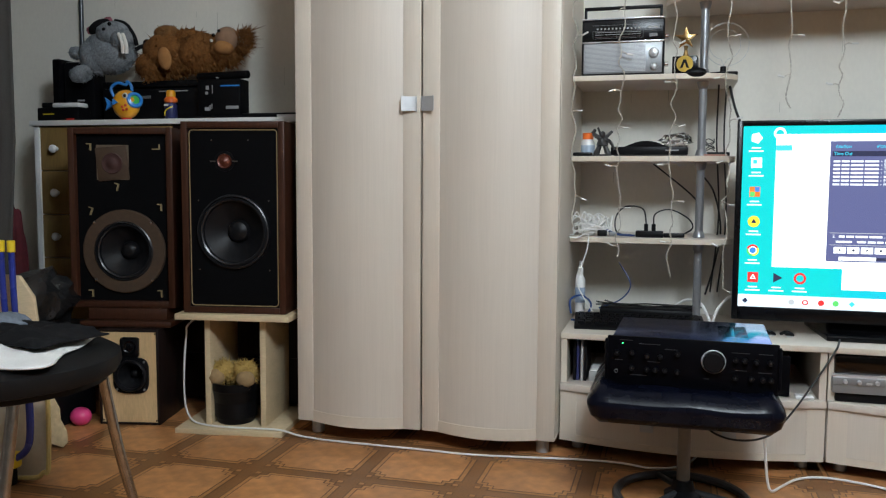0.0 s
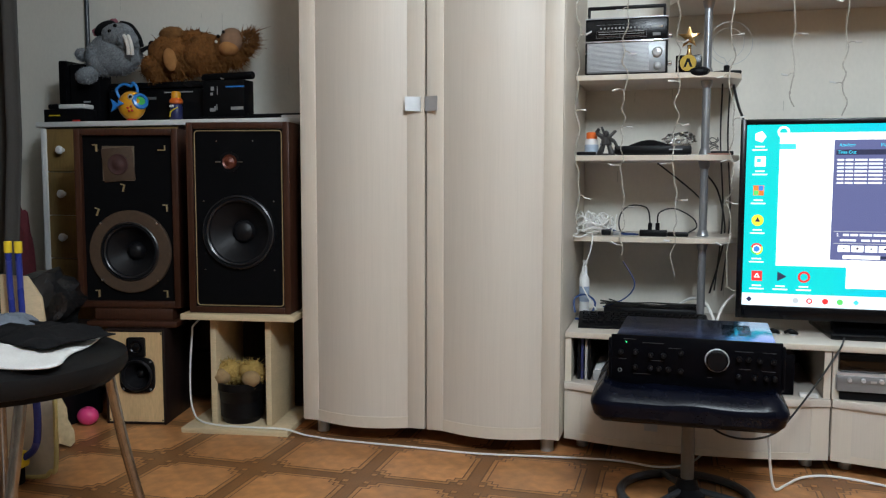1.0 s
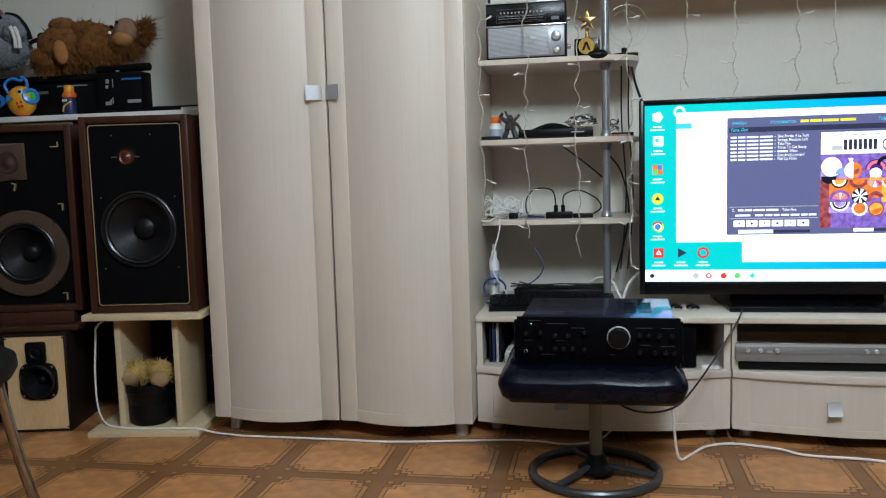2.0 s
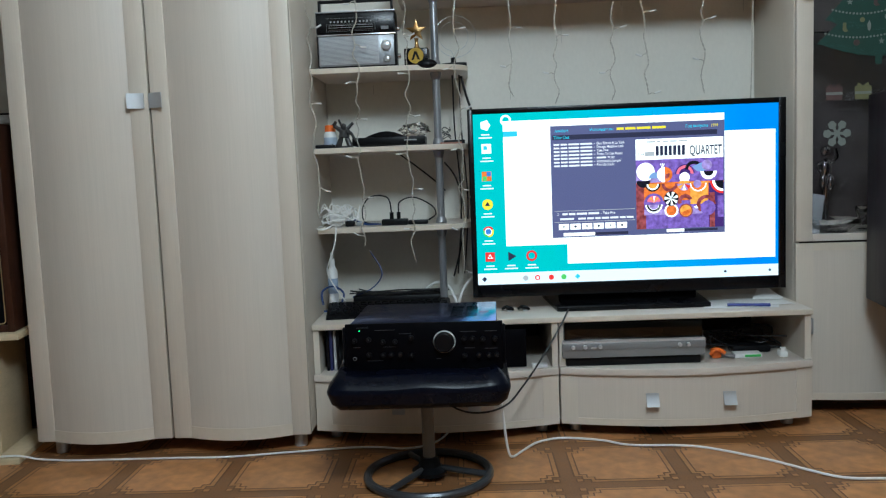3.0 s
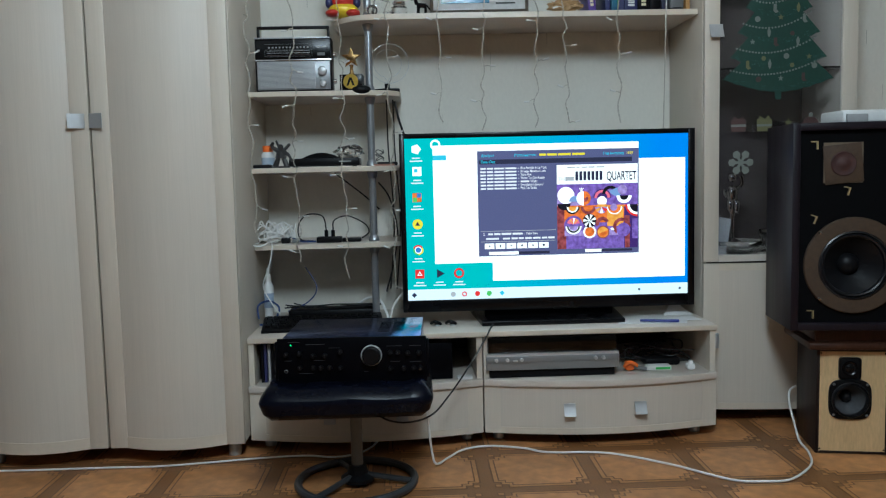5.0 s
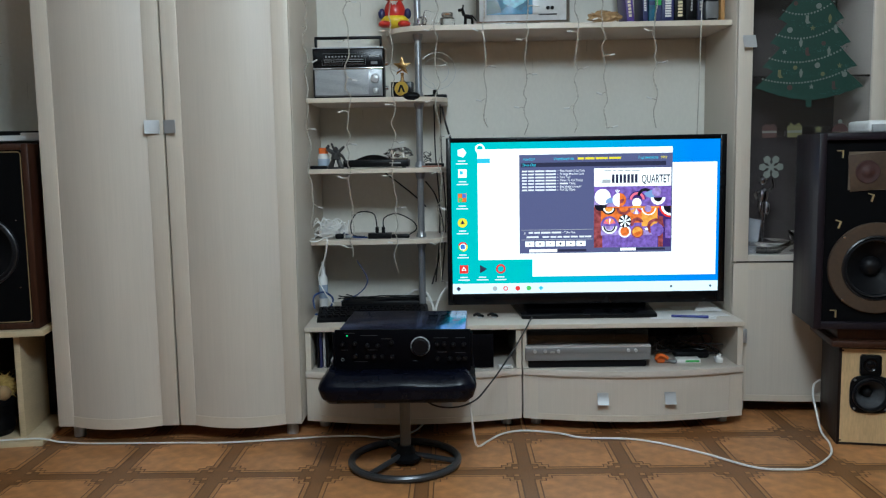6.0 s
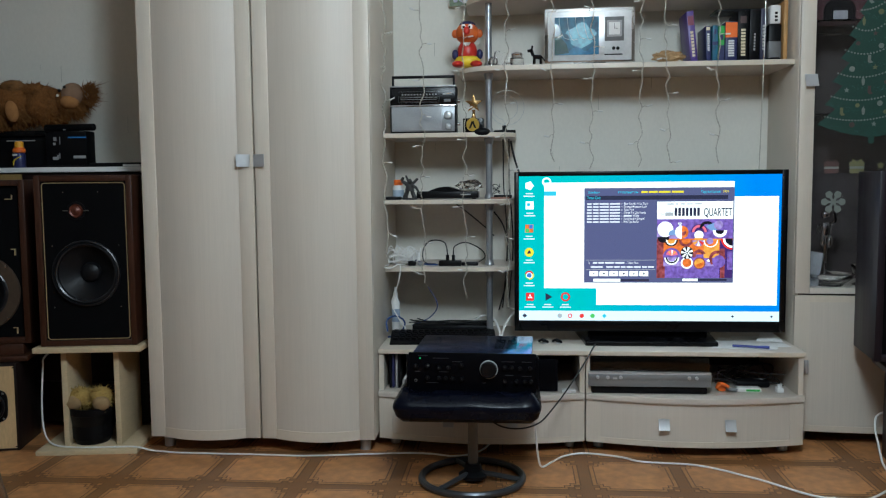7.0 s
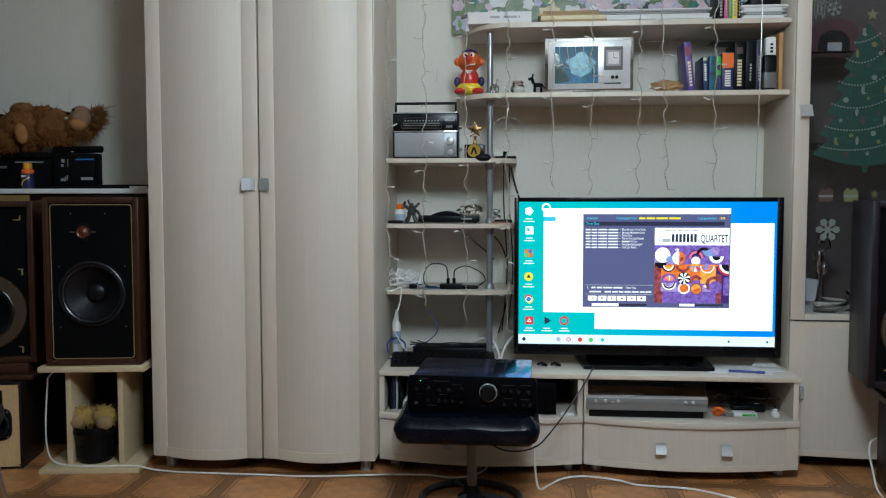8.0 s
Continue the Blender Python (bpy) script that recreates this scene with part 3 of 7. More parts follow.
S_ORANGE = glow("lit_orange", (0.80, 0.17, 0.02), SCREEN)
S_AMBER = glow("lit_amber", (0.88, 0.36, 0.05), SCREEN)
S_BROWN = glow("lit_brown", (0.30, 0.05, 0.06), SCREEN)
S_BLUE = glow("lit_blue", (0.04, 0.20, 0.62), SCREEN)
S_BLACK = glow("lit_black", (0.004, 0.004, 0.012), SCREEN)
S_SILVER = glow("lit_silver", (0.42, 0.45, 0.48), SCREEN)


def at_screen(u, v):
    return SU0 + (SU1 - SU0) * u, SV1 - (SV1 - SV0) * v


def tile_of(u0, v0, u1, v1, layer, bm=None, idx=0):
    """A lit rectangle of the screen, by its share of width and height."""
    (xa, za), (xb, zb) = at_screen(u0, v0), at_screen(u1, v1)
    own = bmesh.new()
    y = TY + 0.008 - 0.0005 * layer
    own.faces.new([own.verts.new(p) for p in ((xa, y, zb), (xb, y, zb), (xb, y, za), (xa, y, za))])
    return merge(bm, own, idx)


def spot(u, v, r, layer, a0=0, a1=360, bm=None, idx=0, n=20, hole=0.0):
    x, z = at_screen(u, v)
    y = TY + 0.008 - 0.0005 * layer
    own = bmesh.new()
    arc = disc(r, n, (0, 0), a0, a1)
    if hole:
        o = [own.verts.new((x + p, y, z + q)) for p, q in arc]
        i = [own.verts.new((x + p * hole, y, z + q * hole)) for p, q in arc]
        for k in range(len(arc) - (a1 - a0 < 360)):
            j = (k + 1) % len(arc)
            own.faces.new((o[k], o[j], i[j], i[k]))
    else:
        if a1 - a0 < 180:
            arc = arc + [(0, 0)]
        own.faces.new([own.verts.new((x + p, y, z + q)) for p, q in arc])
    return merge(bm, own, idx)


screen = part("screen", tile_of(0, 0, 1, 1, 0), DESK, tv, "lit screen with a teal and blue desktop", 0)
part("desktop_window", tile_of(0.098, 0.045, 0.824, 0.775, 1), S_WHITE, screen, "white window", 0)
part("desktop_window", tile_of(0.302, 0.148, 0.99, 0.89, 2), S_WHITE, screen, "white window", 0)
part("window_tab", tile_of(0.098, 0.105, 0.145, 0.135, 3), S_CYAN, screen, "", 0)
player = part("player_window", tile_of(0.254, 0.085, 0.824, 0.735, 3), S_DARK, screen, "dark slate music player window", 0)
part("title_field", tile_of(0.26, 0.138, 0.80, 0.166, 4), S_DARKER, screen, "", 0)


def screen_words(name, words, u, v, size, material, wide=0.9, bold=0.00012, label=""):
    """A word or two on the screen, its left foot at u, v."""
    x, z = at_screen(u, v)
    part(name, lettering(words, size, upright(x, TY + 0.0052, z), wide, bold), material, screen, label, 0)


for words, u, q in (("Альбом", 0.268, S_CYAN), ("Исполнитель:", 0.383, S_CYAN), ("Год выпуска", 0.697, S_CYAN), ("1959", 0.779, S_YEL)):
    screen_words("heading", words, u, 0.122, 0.0125, q)
part("heading", tile_of(0.472, 0.107, 0.496, 0.121, 4, tile_of(0.500, 0.107, 0.534, 0.121, 4, tile_of(0.538, 0.107, 0.583, 0.121, 4, tile_of(0.588, 0.107, 0.633, 0.121, 4)))), S_YEL, screen, "yellow bars in place of a name", 0)
screen_words("album_title", "Time Out", 0.264, 0.160, 0.0135, S_CYAN)
part("list_panel", tile_of(0.26, 0.172, 0.523, 0.60, 4), S_DARK, screen, "", 0)
TITLES = ("Blue Rondo A La Turk", "Strange Meadow Lark", "Take Five", "Three To Get Ready", "Waltz", "Everybody's Jumpin'", "Pick Up Sticks")
for k, words in enumerate(TITLES):
    v = 0.187 + 0.0206 * k
    bm = bmesh.new()
    for u0, u1 in ((0.264, 0.283), (0.287, 0.309), (0.313, 0.348), (0.352, 0.391), (0.396, 0.400)):
        tile_of(u0, v + (0.005 if u1 - u0 < 0.01 else 0.001), u1, v + (0.008 if u1 - u0 < 0.01 else 0.0115), 5, bm)
    if words == "Waltz":
        tile_of(0.405, v + 0.001, 0.436, v + 0.0115, 5, bm)
    tagged(part("name_bars", bm, S_TEXT, screen, "pale bars in place of a name", 0), kind="stuff")
    screen_words("song_title", words, 0.405 if words != "Waltz" else 0.440, v + 0.0125, 0.0118, S_TEXT, 0.80)
part("rule", tile_of(0.262, 0.578, 0.528, 0.581, 5), S_SILVER, screen, "", 0)
part("rule", tile_of(0.262, 0.643, 0.528, 0.646, 5), S_SILVER, screen, "", 0)
tagged(part("name_bars", tile_of(0.288, 0.592, 0.305, 0.604, 5, tile_of(0.309, 0.592, 0.331, 0.604, 5, tile_of(0.335, 0.592, 0.370, 0.604, 5, tile_of(0.374, 0.592, 0.410, 0.604, 5)))), S_TEXT, screen, "pale bars in place of a name", 0), kind="stuff")
screen_words("status_line", "2.", 0.270, 0.605, 0.0118, S_TEXT)
screen_words("status_line", "- Take Five", 0.415, 0.605, 0.0118, S_TEXT, 0.85)
bm = bmesh.new()
for u0, u1 in ((0.280, 0.326), (0.340, 0.365), (0.370, 0.392), (0.396, 0.414), (0.418, 0.442), (0.446, 0.473), (0.478, 0.497), (0.500, 0.523)):
    tile_of(u0, 0.621, u1, 0.6325, 5, bm)
part("status_line", bm, S_TEXT, screen, "row of unreadable white text", 0)
for k in range(6):
    u = 0.275 + 0.0385 * k
    b = part("player_button", tile_of(u, 0.655, u + 0.034, 0.69, 5), S_WHITE, screen, "", 0)
bm = bmesh.new()
for k in range(6):
    spot(0.292 + 0.0385 * k, 0.672, 0.0045, 6, bm=bm, n=3 + k % 2)
part("button_mark", bm, S_DARKER, screen, "", 0)
part("progress_bar", tile_of(0.29, 0.708, 0.395, 0.728, 5), S_WHITE, screen, "", 0)
part("progress_bar", tile_of(0.395, 0.71, 0.505, 0.726, 4), S_DARKER, screen, "", 0)
part("volume_bar", tile_of(0.632, 0.706, 0.69, 0.724, 5), S_WHITE, screen, "", 0)
part("volume_bar", tile_of(0.69, 0.708, 0.80, 0.722, 4), S_DARKER, screen, "", 0)
cover = part("cover_picture", tile_of(0.533, 0.30, 0.82, 0.702, 4), S_PURPLE, screen, "abstract purple and orange record cover", 0)
part("cover_strip", tile_of(0.533, 0.18, 0.82, 0.30, 4), S_WHITE, screen, "white strip with dark lettering bars", 0)
bm = bmesh.new()
for k in range(7):
    w = 0.1 / 7
    tile_of(0.599 + w * k, 0.222, 0.599 + w * (k + 0.68), 0.278, 5, bm)
part("title_bar", bm, S_DARKER, screen, "dark bars in place of a name", 0)
screen_words("cover_title", "QUARTET", 0.709, 0.279, 0.0405, S_DARKER, 0.545, 0.0005)
screen_words("cover_title", "THE", 0.538, 0.279, 0.018, S_SILVER, 0.9, 0.0)
part("title_bar", tile_of(0.565, 0.254, 0.594, 0.278, 5), S_SILVER, screen, "grey bar in place of a name", 0)
for u0, u1 in ((0.570, 0.598), (0.603, 0.614), (0.622, 0.640), (0.646, 0.668), (0.674, 0.702)):
    part("small_print", tile_of(u0, 0.193, u1, 0.201, 5), S_SILVER, screen, "", 0)
CU, CV, CW, CH = 0.533, 0.30, 0.287, 0.402


def cov(u, v):
    return CU + CW * u, CV + CH * v


def patch(name, u, v, r, material, layer, a0=0, a1=360, hole=0.0):
    part(name, spot(*cov(u, v), r, layer, a0, a1, hole=hole), material, screen, "", 0)


S_LILAC = glow("lit_lilac", (0.34, 0.25, 0.58), SCREEN)
S_PINK = glow("lit_pink", (0.80, 0.16, 0.26), SCREEN)
S_STEEL = glow("lit_steel_blue", (0.20, 0.34, 0.62), SCREEN)
for q, dark in ((S_PURPLE, 0.65), (S_ORANGE, 0.7), (S_LILAC, 0.7), (S_BROWN, 0.5), (S_AMBER, 0.8)):
    n, l = q.node_tree.nodes, q.node_tree.links
    co, no, ra = n.new("ShaderNodeTexCoord"), n.new("ShaderNodeTexNoise"), n.new("ShaderNodeValToRGB")
    no.inputs["Scale"].default_value, no.inputs["Detail"].default_value = 70, 6
    base = tuple(n["Principled BSDF"].inputs["Emission Color"].default_value)[:3]
    ra.color_ramp.elements[0].color, ra.color_ramp.elements[1].color = (*(c * dark for c in base), 1), (*(min(1, c * 1.25 + 0.02) for c in base), 1)
    ra.color_ramp.elements[0].position, ra.color_ramp.elements[1].position = 0.34, 0.66
    l.new(co.outputs["Object"], no.inputs["Vector"])
    l.new(no.outputs[0], ra.inputs[0])
    l.new(ra.outputs[0], n["Principled BSDF"].inputs["Emission Color"])
# the painted fields, then the discs, half discs and rings that lie over one another
for k, (u0, v0, u1, v1, q) in enumerate(((0.0, 0.22, 0.28, 0.33, S_LILAC), (0.42, 0.0, 0.62, 0.2, S_PURPLE), (0.0, 0.33, 1.0, 0.60, S_ORANGE), (0.62, 0.34, 0.82, 0.66, S_AMBER), (0.0, 0.34, 0.09, 1.0, S_BROWN), (0.83, 0.36, 1.0, 1.0, S_VIOLET), (0.09, 0.72, 0.83, 0.80, S_LILAC), (0.84, 0.5, 0.90, 1.0, S_BROWN), (0.075, 0.80, 0.11, 1.0, S_BROWN), (0.93, 0.55, 1.0, 0.86, S_PURPLE))):
    part("colour_field", tile_of(*cov(u0, v0), *cov(u1, v1), 5 + 0.1 * k), q, screen, "", 0)
U = CW * (SU1 - SU0)
SHAPES = (
    (0.11, 0.17, 0.105, S_WHITE, 0, 360, 0), (0.085, 0.30, 0.08, S_BLACK, 180, 360, 0), (0.22, 0.27, 0.07, S_STEEL, 0, 180, 0),
    (0.33, 0.22, 0.090, S_WHITE, 90, 270, 0), (0.33, 0.22, 0.088, S_ORANGE, -90, 90, 0), (0.335, 0.22, 0.05, S_BROWN, -90, 20, 0),
    (0.56, 0.22, 0.110, S_VIOLET, 0, 180, 0), (0.56, 0.22, 0.098, S_PINK, 0, 180, 0.66), (0.555, 0.27, 0.06, S_WHITE, 0, 360, 0), (0.555, 0.32, 0.06, S_AMBER, 180, 360, 0),
    (0.66, 0.16, 0.10, S_BLACK, 0, 180, 0.62), (0.74, 0.07, 0.10, S_STEEL, 200, 380, 0), (0.83, 0.19, 0.095, S_WHITE, 180, 360, 0), (0.83, 0.19, 0.055, S_BLACK, 180, 360, 0), (0.81, 0.10, 0.06, S_LILAC, 0, 360, 0),
    (0.19, 0.35, 0.088, S_BLACK, 180, 360, 0), (0.19, 0.35, 0.070, S_WHITE, 180, 360, 0), (0.19, 0.35, 0.052, S_AMBER, 180, 360, 0),
    (0.385, 0.35, 0.095, S_BROWN, 180, 360, 0), (0.385, 0.35, 0.060, S_ORANGE, 180, 360, 0),
    (0.55, 0.36, 0.080, S_LILAC, 180, 360, 0), (0.55, 0.36, 0.078, S_AMBER, 200, 235, 0), (0.55, 0.36, 0.078, S_WHITE, 255, 285, 0), (0.55, 0.36, 0.078, S_RED, 305, 340, 0),
    (0.71, 0.36, 0.095, S_WHITE, 180, 360, 0), (0.71, 0.36, 0.080, S_ORANGE, 180, 360, 0), (0.70, 0.37, 0.045, S_LILAC, 0, 360, 0),
    (0.995, 0.33, 0.15, S_RED, 180, 270, 0), (0.995, 0.33, 0.125, S_WHITE, 180, 270, 0), (0.995, 0.33, 0.095, S_BLACK, 180, 270, 0),
    (0.20, 0.63, 0.115, S_PURPLE, 0, 360, 0), (0.20, 0.65, 0.100, S_WHITE, 180, 360, 0), (0.20, 0.65, 0.080, S_BLACK, 180, 360, 0.75), (0.20, 0.65, 0.055, S_LILAC, 180, 360, 0), (0.20, 0.62, 0.080, S_PINK, 10, 170, 0), (0.20, 0.62, 0.075, S_AMBER, 40, 60, 0), (0.20, 0.62, 0.075, S_WHITE, 75, 95, 0), (0.20, 0.62, 0.075, S_AMBER, 115, 135, 0),
    (0.40, 0.74, 0.080, S_WHITE, 0, 360, 0), (0.40, 0.74, 0.060, S_ORANGE, 0, 360, 0), (0.40, 0.57, 0.085, S_BLACK, 0, 360, 0),
    (0.56, 0.62, 0.085, S_BROWN, 20, 200, 0.5), (0.565, 0.75, 0.080, S_BROWN, 0, 360, 0), (0.565, 0.75, 0.066, S_AMBER, 0, 360, 0), (0.565, 0.75, 0.060, S_ORANGE, 200, 380, 0),
    (0.80, 0.67, 0.110, S_BROWN, 0, 230, 0.62), (0.82, 0.72, 0.085, S_PURPLE, 0, 360, 0), (0.69, 0.68, 0.035, S_WHITE, 200, 300, 0))
for k, (u, v, r, q, a0, a1, hole) in enumerate(SHAPES):
    patch("colour_shape", u, v, r * U, q, 6 + 0.09 * k, a0, a1, hole)
for k in range(7):
    patch("colour_ray", 0.40, 0.57, 0.078 * U, S_WHITE, 10.6, 51 * k + 8, 51 * k + 34)
for k in range(3):
    patch("colour_ray", 0.30, 0.13, 0.06 * U, S_WHITE, 10.6, 60 + 22 * k, 72 + 22 * k)
part("taskbar", tile_of(0, 0.932, 1, 1, 1), S_BAR, screen, "pale blue taskbar", 0)
for u, q in ((0.022, S_DARKER), (0.16, S_SILVER), (0.20, S_RED), (0.246, S_RED), (0.288, S_GREEN), (0.334, S_CYAN), (0.825, S_DARKER), (0.972, S_DARKER)):
    big = u < 0.5
    part("taskbar_icon", spot(u, 0.967, 0.0085 if big else 0.004, 2, hole=0.55 if u == 0.2 else 0, n=16 if u not in (0.022, 0.334) else 4), q, screen, "", 0)
for u, v, q, n in ((0.04, 0.065, S_WHITE, 5), (0.042, 0.20, S_WHITE, 4), (0.04, 0.36, S_ORANGE, 4), (0.04, 0.525, S_YEL, 20), (0.04, 0.685, S_GREEN, 20), (0.043, 0.835, S_RED, 4), (0.113, 0.835, S_DARKER, 3), (0.182, 0.835, S_RED, 20), (0.108, 0.04, S_WHITE, 20)):
    icon = part("desktop_icon", spot(u, v, 0.017 if n != 4 else 0.021, 2, 45 if n == 4 else 0, 405 if n == 4 else 360, n=n, hole=0.62 if (u, n) in ((0.182, 20), (0.108, 20)) else 0), q, screen, "", 0)
    if n == 20 and v in (0.525, 0.685):
        part("icon_mark", spot(u, v, 0.009, 3, 90, 450, n=3 if v == 0.525 else 12), S_DARKER if v == 0.525 else S_BLUE, screen, "", 0)
    if v == 0.685:
        part("icon_mark", spot(u, v, 0.0172, 2.4, 30, 160), S_RED, screen, "", 0)
        part("icon_mark", spot(u, v, 0.0172, 2.4, -90, 28), S_YEL, screen, "", 0)
        part("icon_mark", spot(u, v, 0.0118, 2.7), S_WHITE, screen, "", 0)
    if v == 0.20:
        part("icon_mark", tile_of(u - 0.010, v - 0.016, u + 0.002, v + 0.006, 3), S_CYAN, screen, "", 0)
    if v == 0.36:
        bm = tile_of(u - 0.014, v, u, v + 0.026, 3)
        part("icon_mark", bm, S_GREEN, screen, "", 0)
        part("icon_mark", tile_of(u, v - 0.026, u + 0.014, v, 3), S_BLUE, screen, "", 0)
    if v == 0.835 and n == 4:
        part("icon_mark", spot(u, v, 0.01, 3, 90, 450, n=3, hole=0.5), S_WHITE, screen, "", 0)
    if u < 0.2 and v > 0.05:
        for row, half in enumerate((0.014, 0.022)):
            part("icon_caption", tile_of(u - half, v + 0.050 + 0.018 * row, u + half, v + 0.058 + 0.018 * row, 2), S_TEXT, screen, "", 0)


# ---- loudspeakers ----
def holed_board(x0, x1, y0, y1, z0, z1, cx, cz, r):
    """An upright board with a round hole through it."""
    angles = [2 * math.pi * k / 40 for k in range(40)]
    for x, z in ((x0, z0), (x1, z0), (x1, z1), (x0, z1)):
        angles.append(math.atan2(z - cz, x - cx) % (2 * math.pi))
    angles.sort()
    rings = []
    for y in (y0, y1):
        hole, rim = [], []
        for a in angles:
            c, s = math.cos(a), math.sin(a)
            far = min(((x1 if c > 0 else x0) - cx) / c if abs(c) > 1e-9 else 1e9, ((z1 if s > 0 else z0) - cz) / s if abs(s) > 1e-9 else 1e9)
            hole.append((cx + r * c, y, cz + r * s))
            rim.append((cx + far * c, y, cz + far * s))
        rings.append((hole, rim))
    bm = bmesh.new()
    h0, r0, h1, r1 = ([bm.verts.new(p) for p in q] for q in (*rings[0], *rings[1]))
    n = len(angles)
    for k in range(n):
        j = (k + 1) % n
        for q in ((h0[k], h0[j], r0[j], r0[k]), (h1[j], h1[k], r1[k], r1[j]), (h0[j], h0[k], h1[k], h1[j]), (r0[k], r0[j], r1[j], r1[k])):
            bm.faces.new(q)
    bmesh.ops.recalc_face_normals(bm, faces=bm.faces)
    return bm


def driver(parent, m, r, ring=None, bolts=4, cone=None):
    """A round bass driver facing -y of m: surround, cone, dust cap."""
    n = 40
    if ring:
        part("mounting_ring", lathe([(r, 0.0), (r, 0.012), (ring - 0.003, 0.012), (ring, 0.009), (ring, 0.0)], n, m), RING_WOOD, parent, "brown fibre mounting ring")
        for k in range(bolts):
            a = radians(45 + 90 * k)
            part("bolt", lathe([(0, 0.017), (0.004, 0.016), (0.006, 0.012)], 10, m @ Matrix.Translation((math.cos(a) * ring * 0.97, math.sin(a) * ring * 0.97, 0))), CHROME, parent, "bright bolt head")
    part("surround", lathe([(r, 0.002), (r * 0.985, 0.012), (r * 0.95, 0.014), (r * 0.93, 0.006), (r * 0.90, 0.008), (r * 0.87, 0.013), (r * 0.83, 0.010), (r * 0.81, -0.002)], n, m), RUBBER, parent, "black rubber surround")
    part("cone", lathe([(r * 0.82, 0.0), (r * 0.6, -0.022), (r * 0.3, -0.048)], n, m), cone or CONE, parent)
    part("dust_cap", lathe([(r * 0.31, -0.046), (r * 0.26, -0.032), (r * 0.15, -0.024), (0, -0.021)], n, m), CONE, parent)


def frame_of(x, z, y=0.0):
    """A pose on the front of a cabinet: its z looks out of the front."""
    return Matrix.Translation((x, y, z)) @ Euler((radians(90), 0, 0)).to_matrix().to_4x4()


def cabinet_shell(parent, w, d, h, wall, material, back_in=0.03):
    """A hollow box open at the front, with rounded edges."""
    for name, b in (("side", (-w / 2, -w / 2 + wall, 0, d, 0, h)), ("side", (w / 2 - wall, w / 2, 0, d, 0, h)), ("top", (-w / 2 + wall - 0.001, w / 2 - wall + 0.001, 0.0005, d, h - wall, h - 0.0005)), ("bottom", (-w / 2 + wall - 0.001, w / 2 - wall + 0.001, 0.0005, d, 0.0005, wall))):
        part(name, box(*b, 0.003), material, parent)


def clip(parent, x, z, y, turn, s=0.017):
    """A small bent brass clip that held the grille."""
    bm = box(0, s, -0.004, 0, 0, 0.003)
    box(s - 0.003, s, -0.010, 0, -s * 1.2, 0.003, bm=bm)
    bmesh.ops.transform(bm, matrix=Matrix.Translation((x, y, z)) @ Euler((0, radians(turn), 0)).to_matrix().to_4x4(), verts=bm.verts)
    part("clip", bm, BRASS, parent, "bent brass grille clip")


def open_speaker(label, m, shell=DARK_WOOD):
    """A large loudspeaker with its grille off: w 0.35, h 0.6."""
    w, d, h = 0.352, 0.27, 0.60
    ob = thing("loudspeaker", label, "loudspeaker", m=m, group="large loudspeakers")
    cabinet_shell(ob, w, d, h, 0.022, shell)
    part("baffle", holed_board(-w / 2 + 0.021, w / 2 - 0.021, 0.020, 0.036, 0.021, h - 0.021, 0.002, 0.189, 0.098), BAFFLE, ob, "plain black baffle board")
    driver(ob, frame_of(0.002, 0.189, 0.02), 0.101, 0.140)
    t = Matrix.Translation((-0.032, 0.02, 0.482)) @ Euler((0, radians(-5), 0)).to_matrix().to_4x4()
    tw = part("tweeter_plate", box(-0.053, 0.053, -0.006, 0.0, -0.056, 0.056, 0.002, m=t), RING_WOOD, ob, "worn square tweeter plate")
    part("tweeter_backing", box(-0.054, 0.054, -0.003, 0.0005, -0.058, 0.058, m=Matrix.Translation((-0.032, 0.0195, 0.485))), surface("grey_brown_card", (0.12, 0.09, 0.06), 0.7), ob)
    part("tweeter_dome", lathe([(0.036, 0.006), (0.033, 0.009), (0.024, 0.006), (0.016, 0.008), (0.01, 0.013), (0, 0.014)], 24, t @ Euler((radians(90), 0, 0)).to_matrix().to_4x4()), surface("red_brown_cone", (0.045, 0.014, 0.012), 0.7, vary=0.4), ob, "dull red tweeter cone")
    for x, z, a in ((-0.12, 0.545, 0), (0.125, 0.545, 90), (-0.118, 0.335, 20), (0.115, 0.345, 0), (-0.028, 0.415, 15), (-0.125, 0.055, 0), (0.11, 0.055, 0)):
        clip(ob, x, z, 0.02, a)
    return ob


A_POSE = pose(-1.759, 2.375, 0.386, 0, 0, 13)
open_speaker("large brown wooden loudspeaker without its grille, brass clips", A_POSE)
open_speaker("large dark loudspeaker without its grille beside the cabinet", pose(1.488, 2.203, 0.386, 0, 0, -8.7), TV_TINTED_SIDE)

# the boxed loudspeaker with a gold line round its baffle
w, d, h = 0.337, 0.24, 0.609
sp = thing("loudspeaker", "large reddish brown loudspeaker with a gold baffle line", "loudspeaker", m=pose(-1.332, 2.352, 0.390, 0, 0, 9), group="large loudspeakers")
cabinet_shell(sp, w, d, h, 0.021, DARK_WOOD)
part("baffle", holed_board(-w / 2 + 0.020, w / 2 - 0.020, 0.008, 0.03, 0.020, h - 0.020, 0.0, 0.261, 0.115), BAFFLE, sp, "matt black baffle board")
x1, z0, z1 = w / 2 - 0.026, 0.025, h - 0.027
corner = [(sx * (x1 - 0.010) + 0.010 * math.cos(radians(a)), 0.007, (z1 - 0.010 if sz > 0 else z0 + 0.010) + 0.010 * math.sin(radians(a))) for sx, sz, a0 in ((1, 1, 0), (-1, 1, 90), (-1, -1, 180), (1, -1, 270)) for a in (a0, a0 + 30, a0 + 60, a0 + 90)]
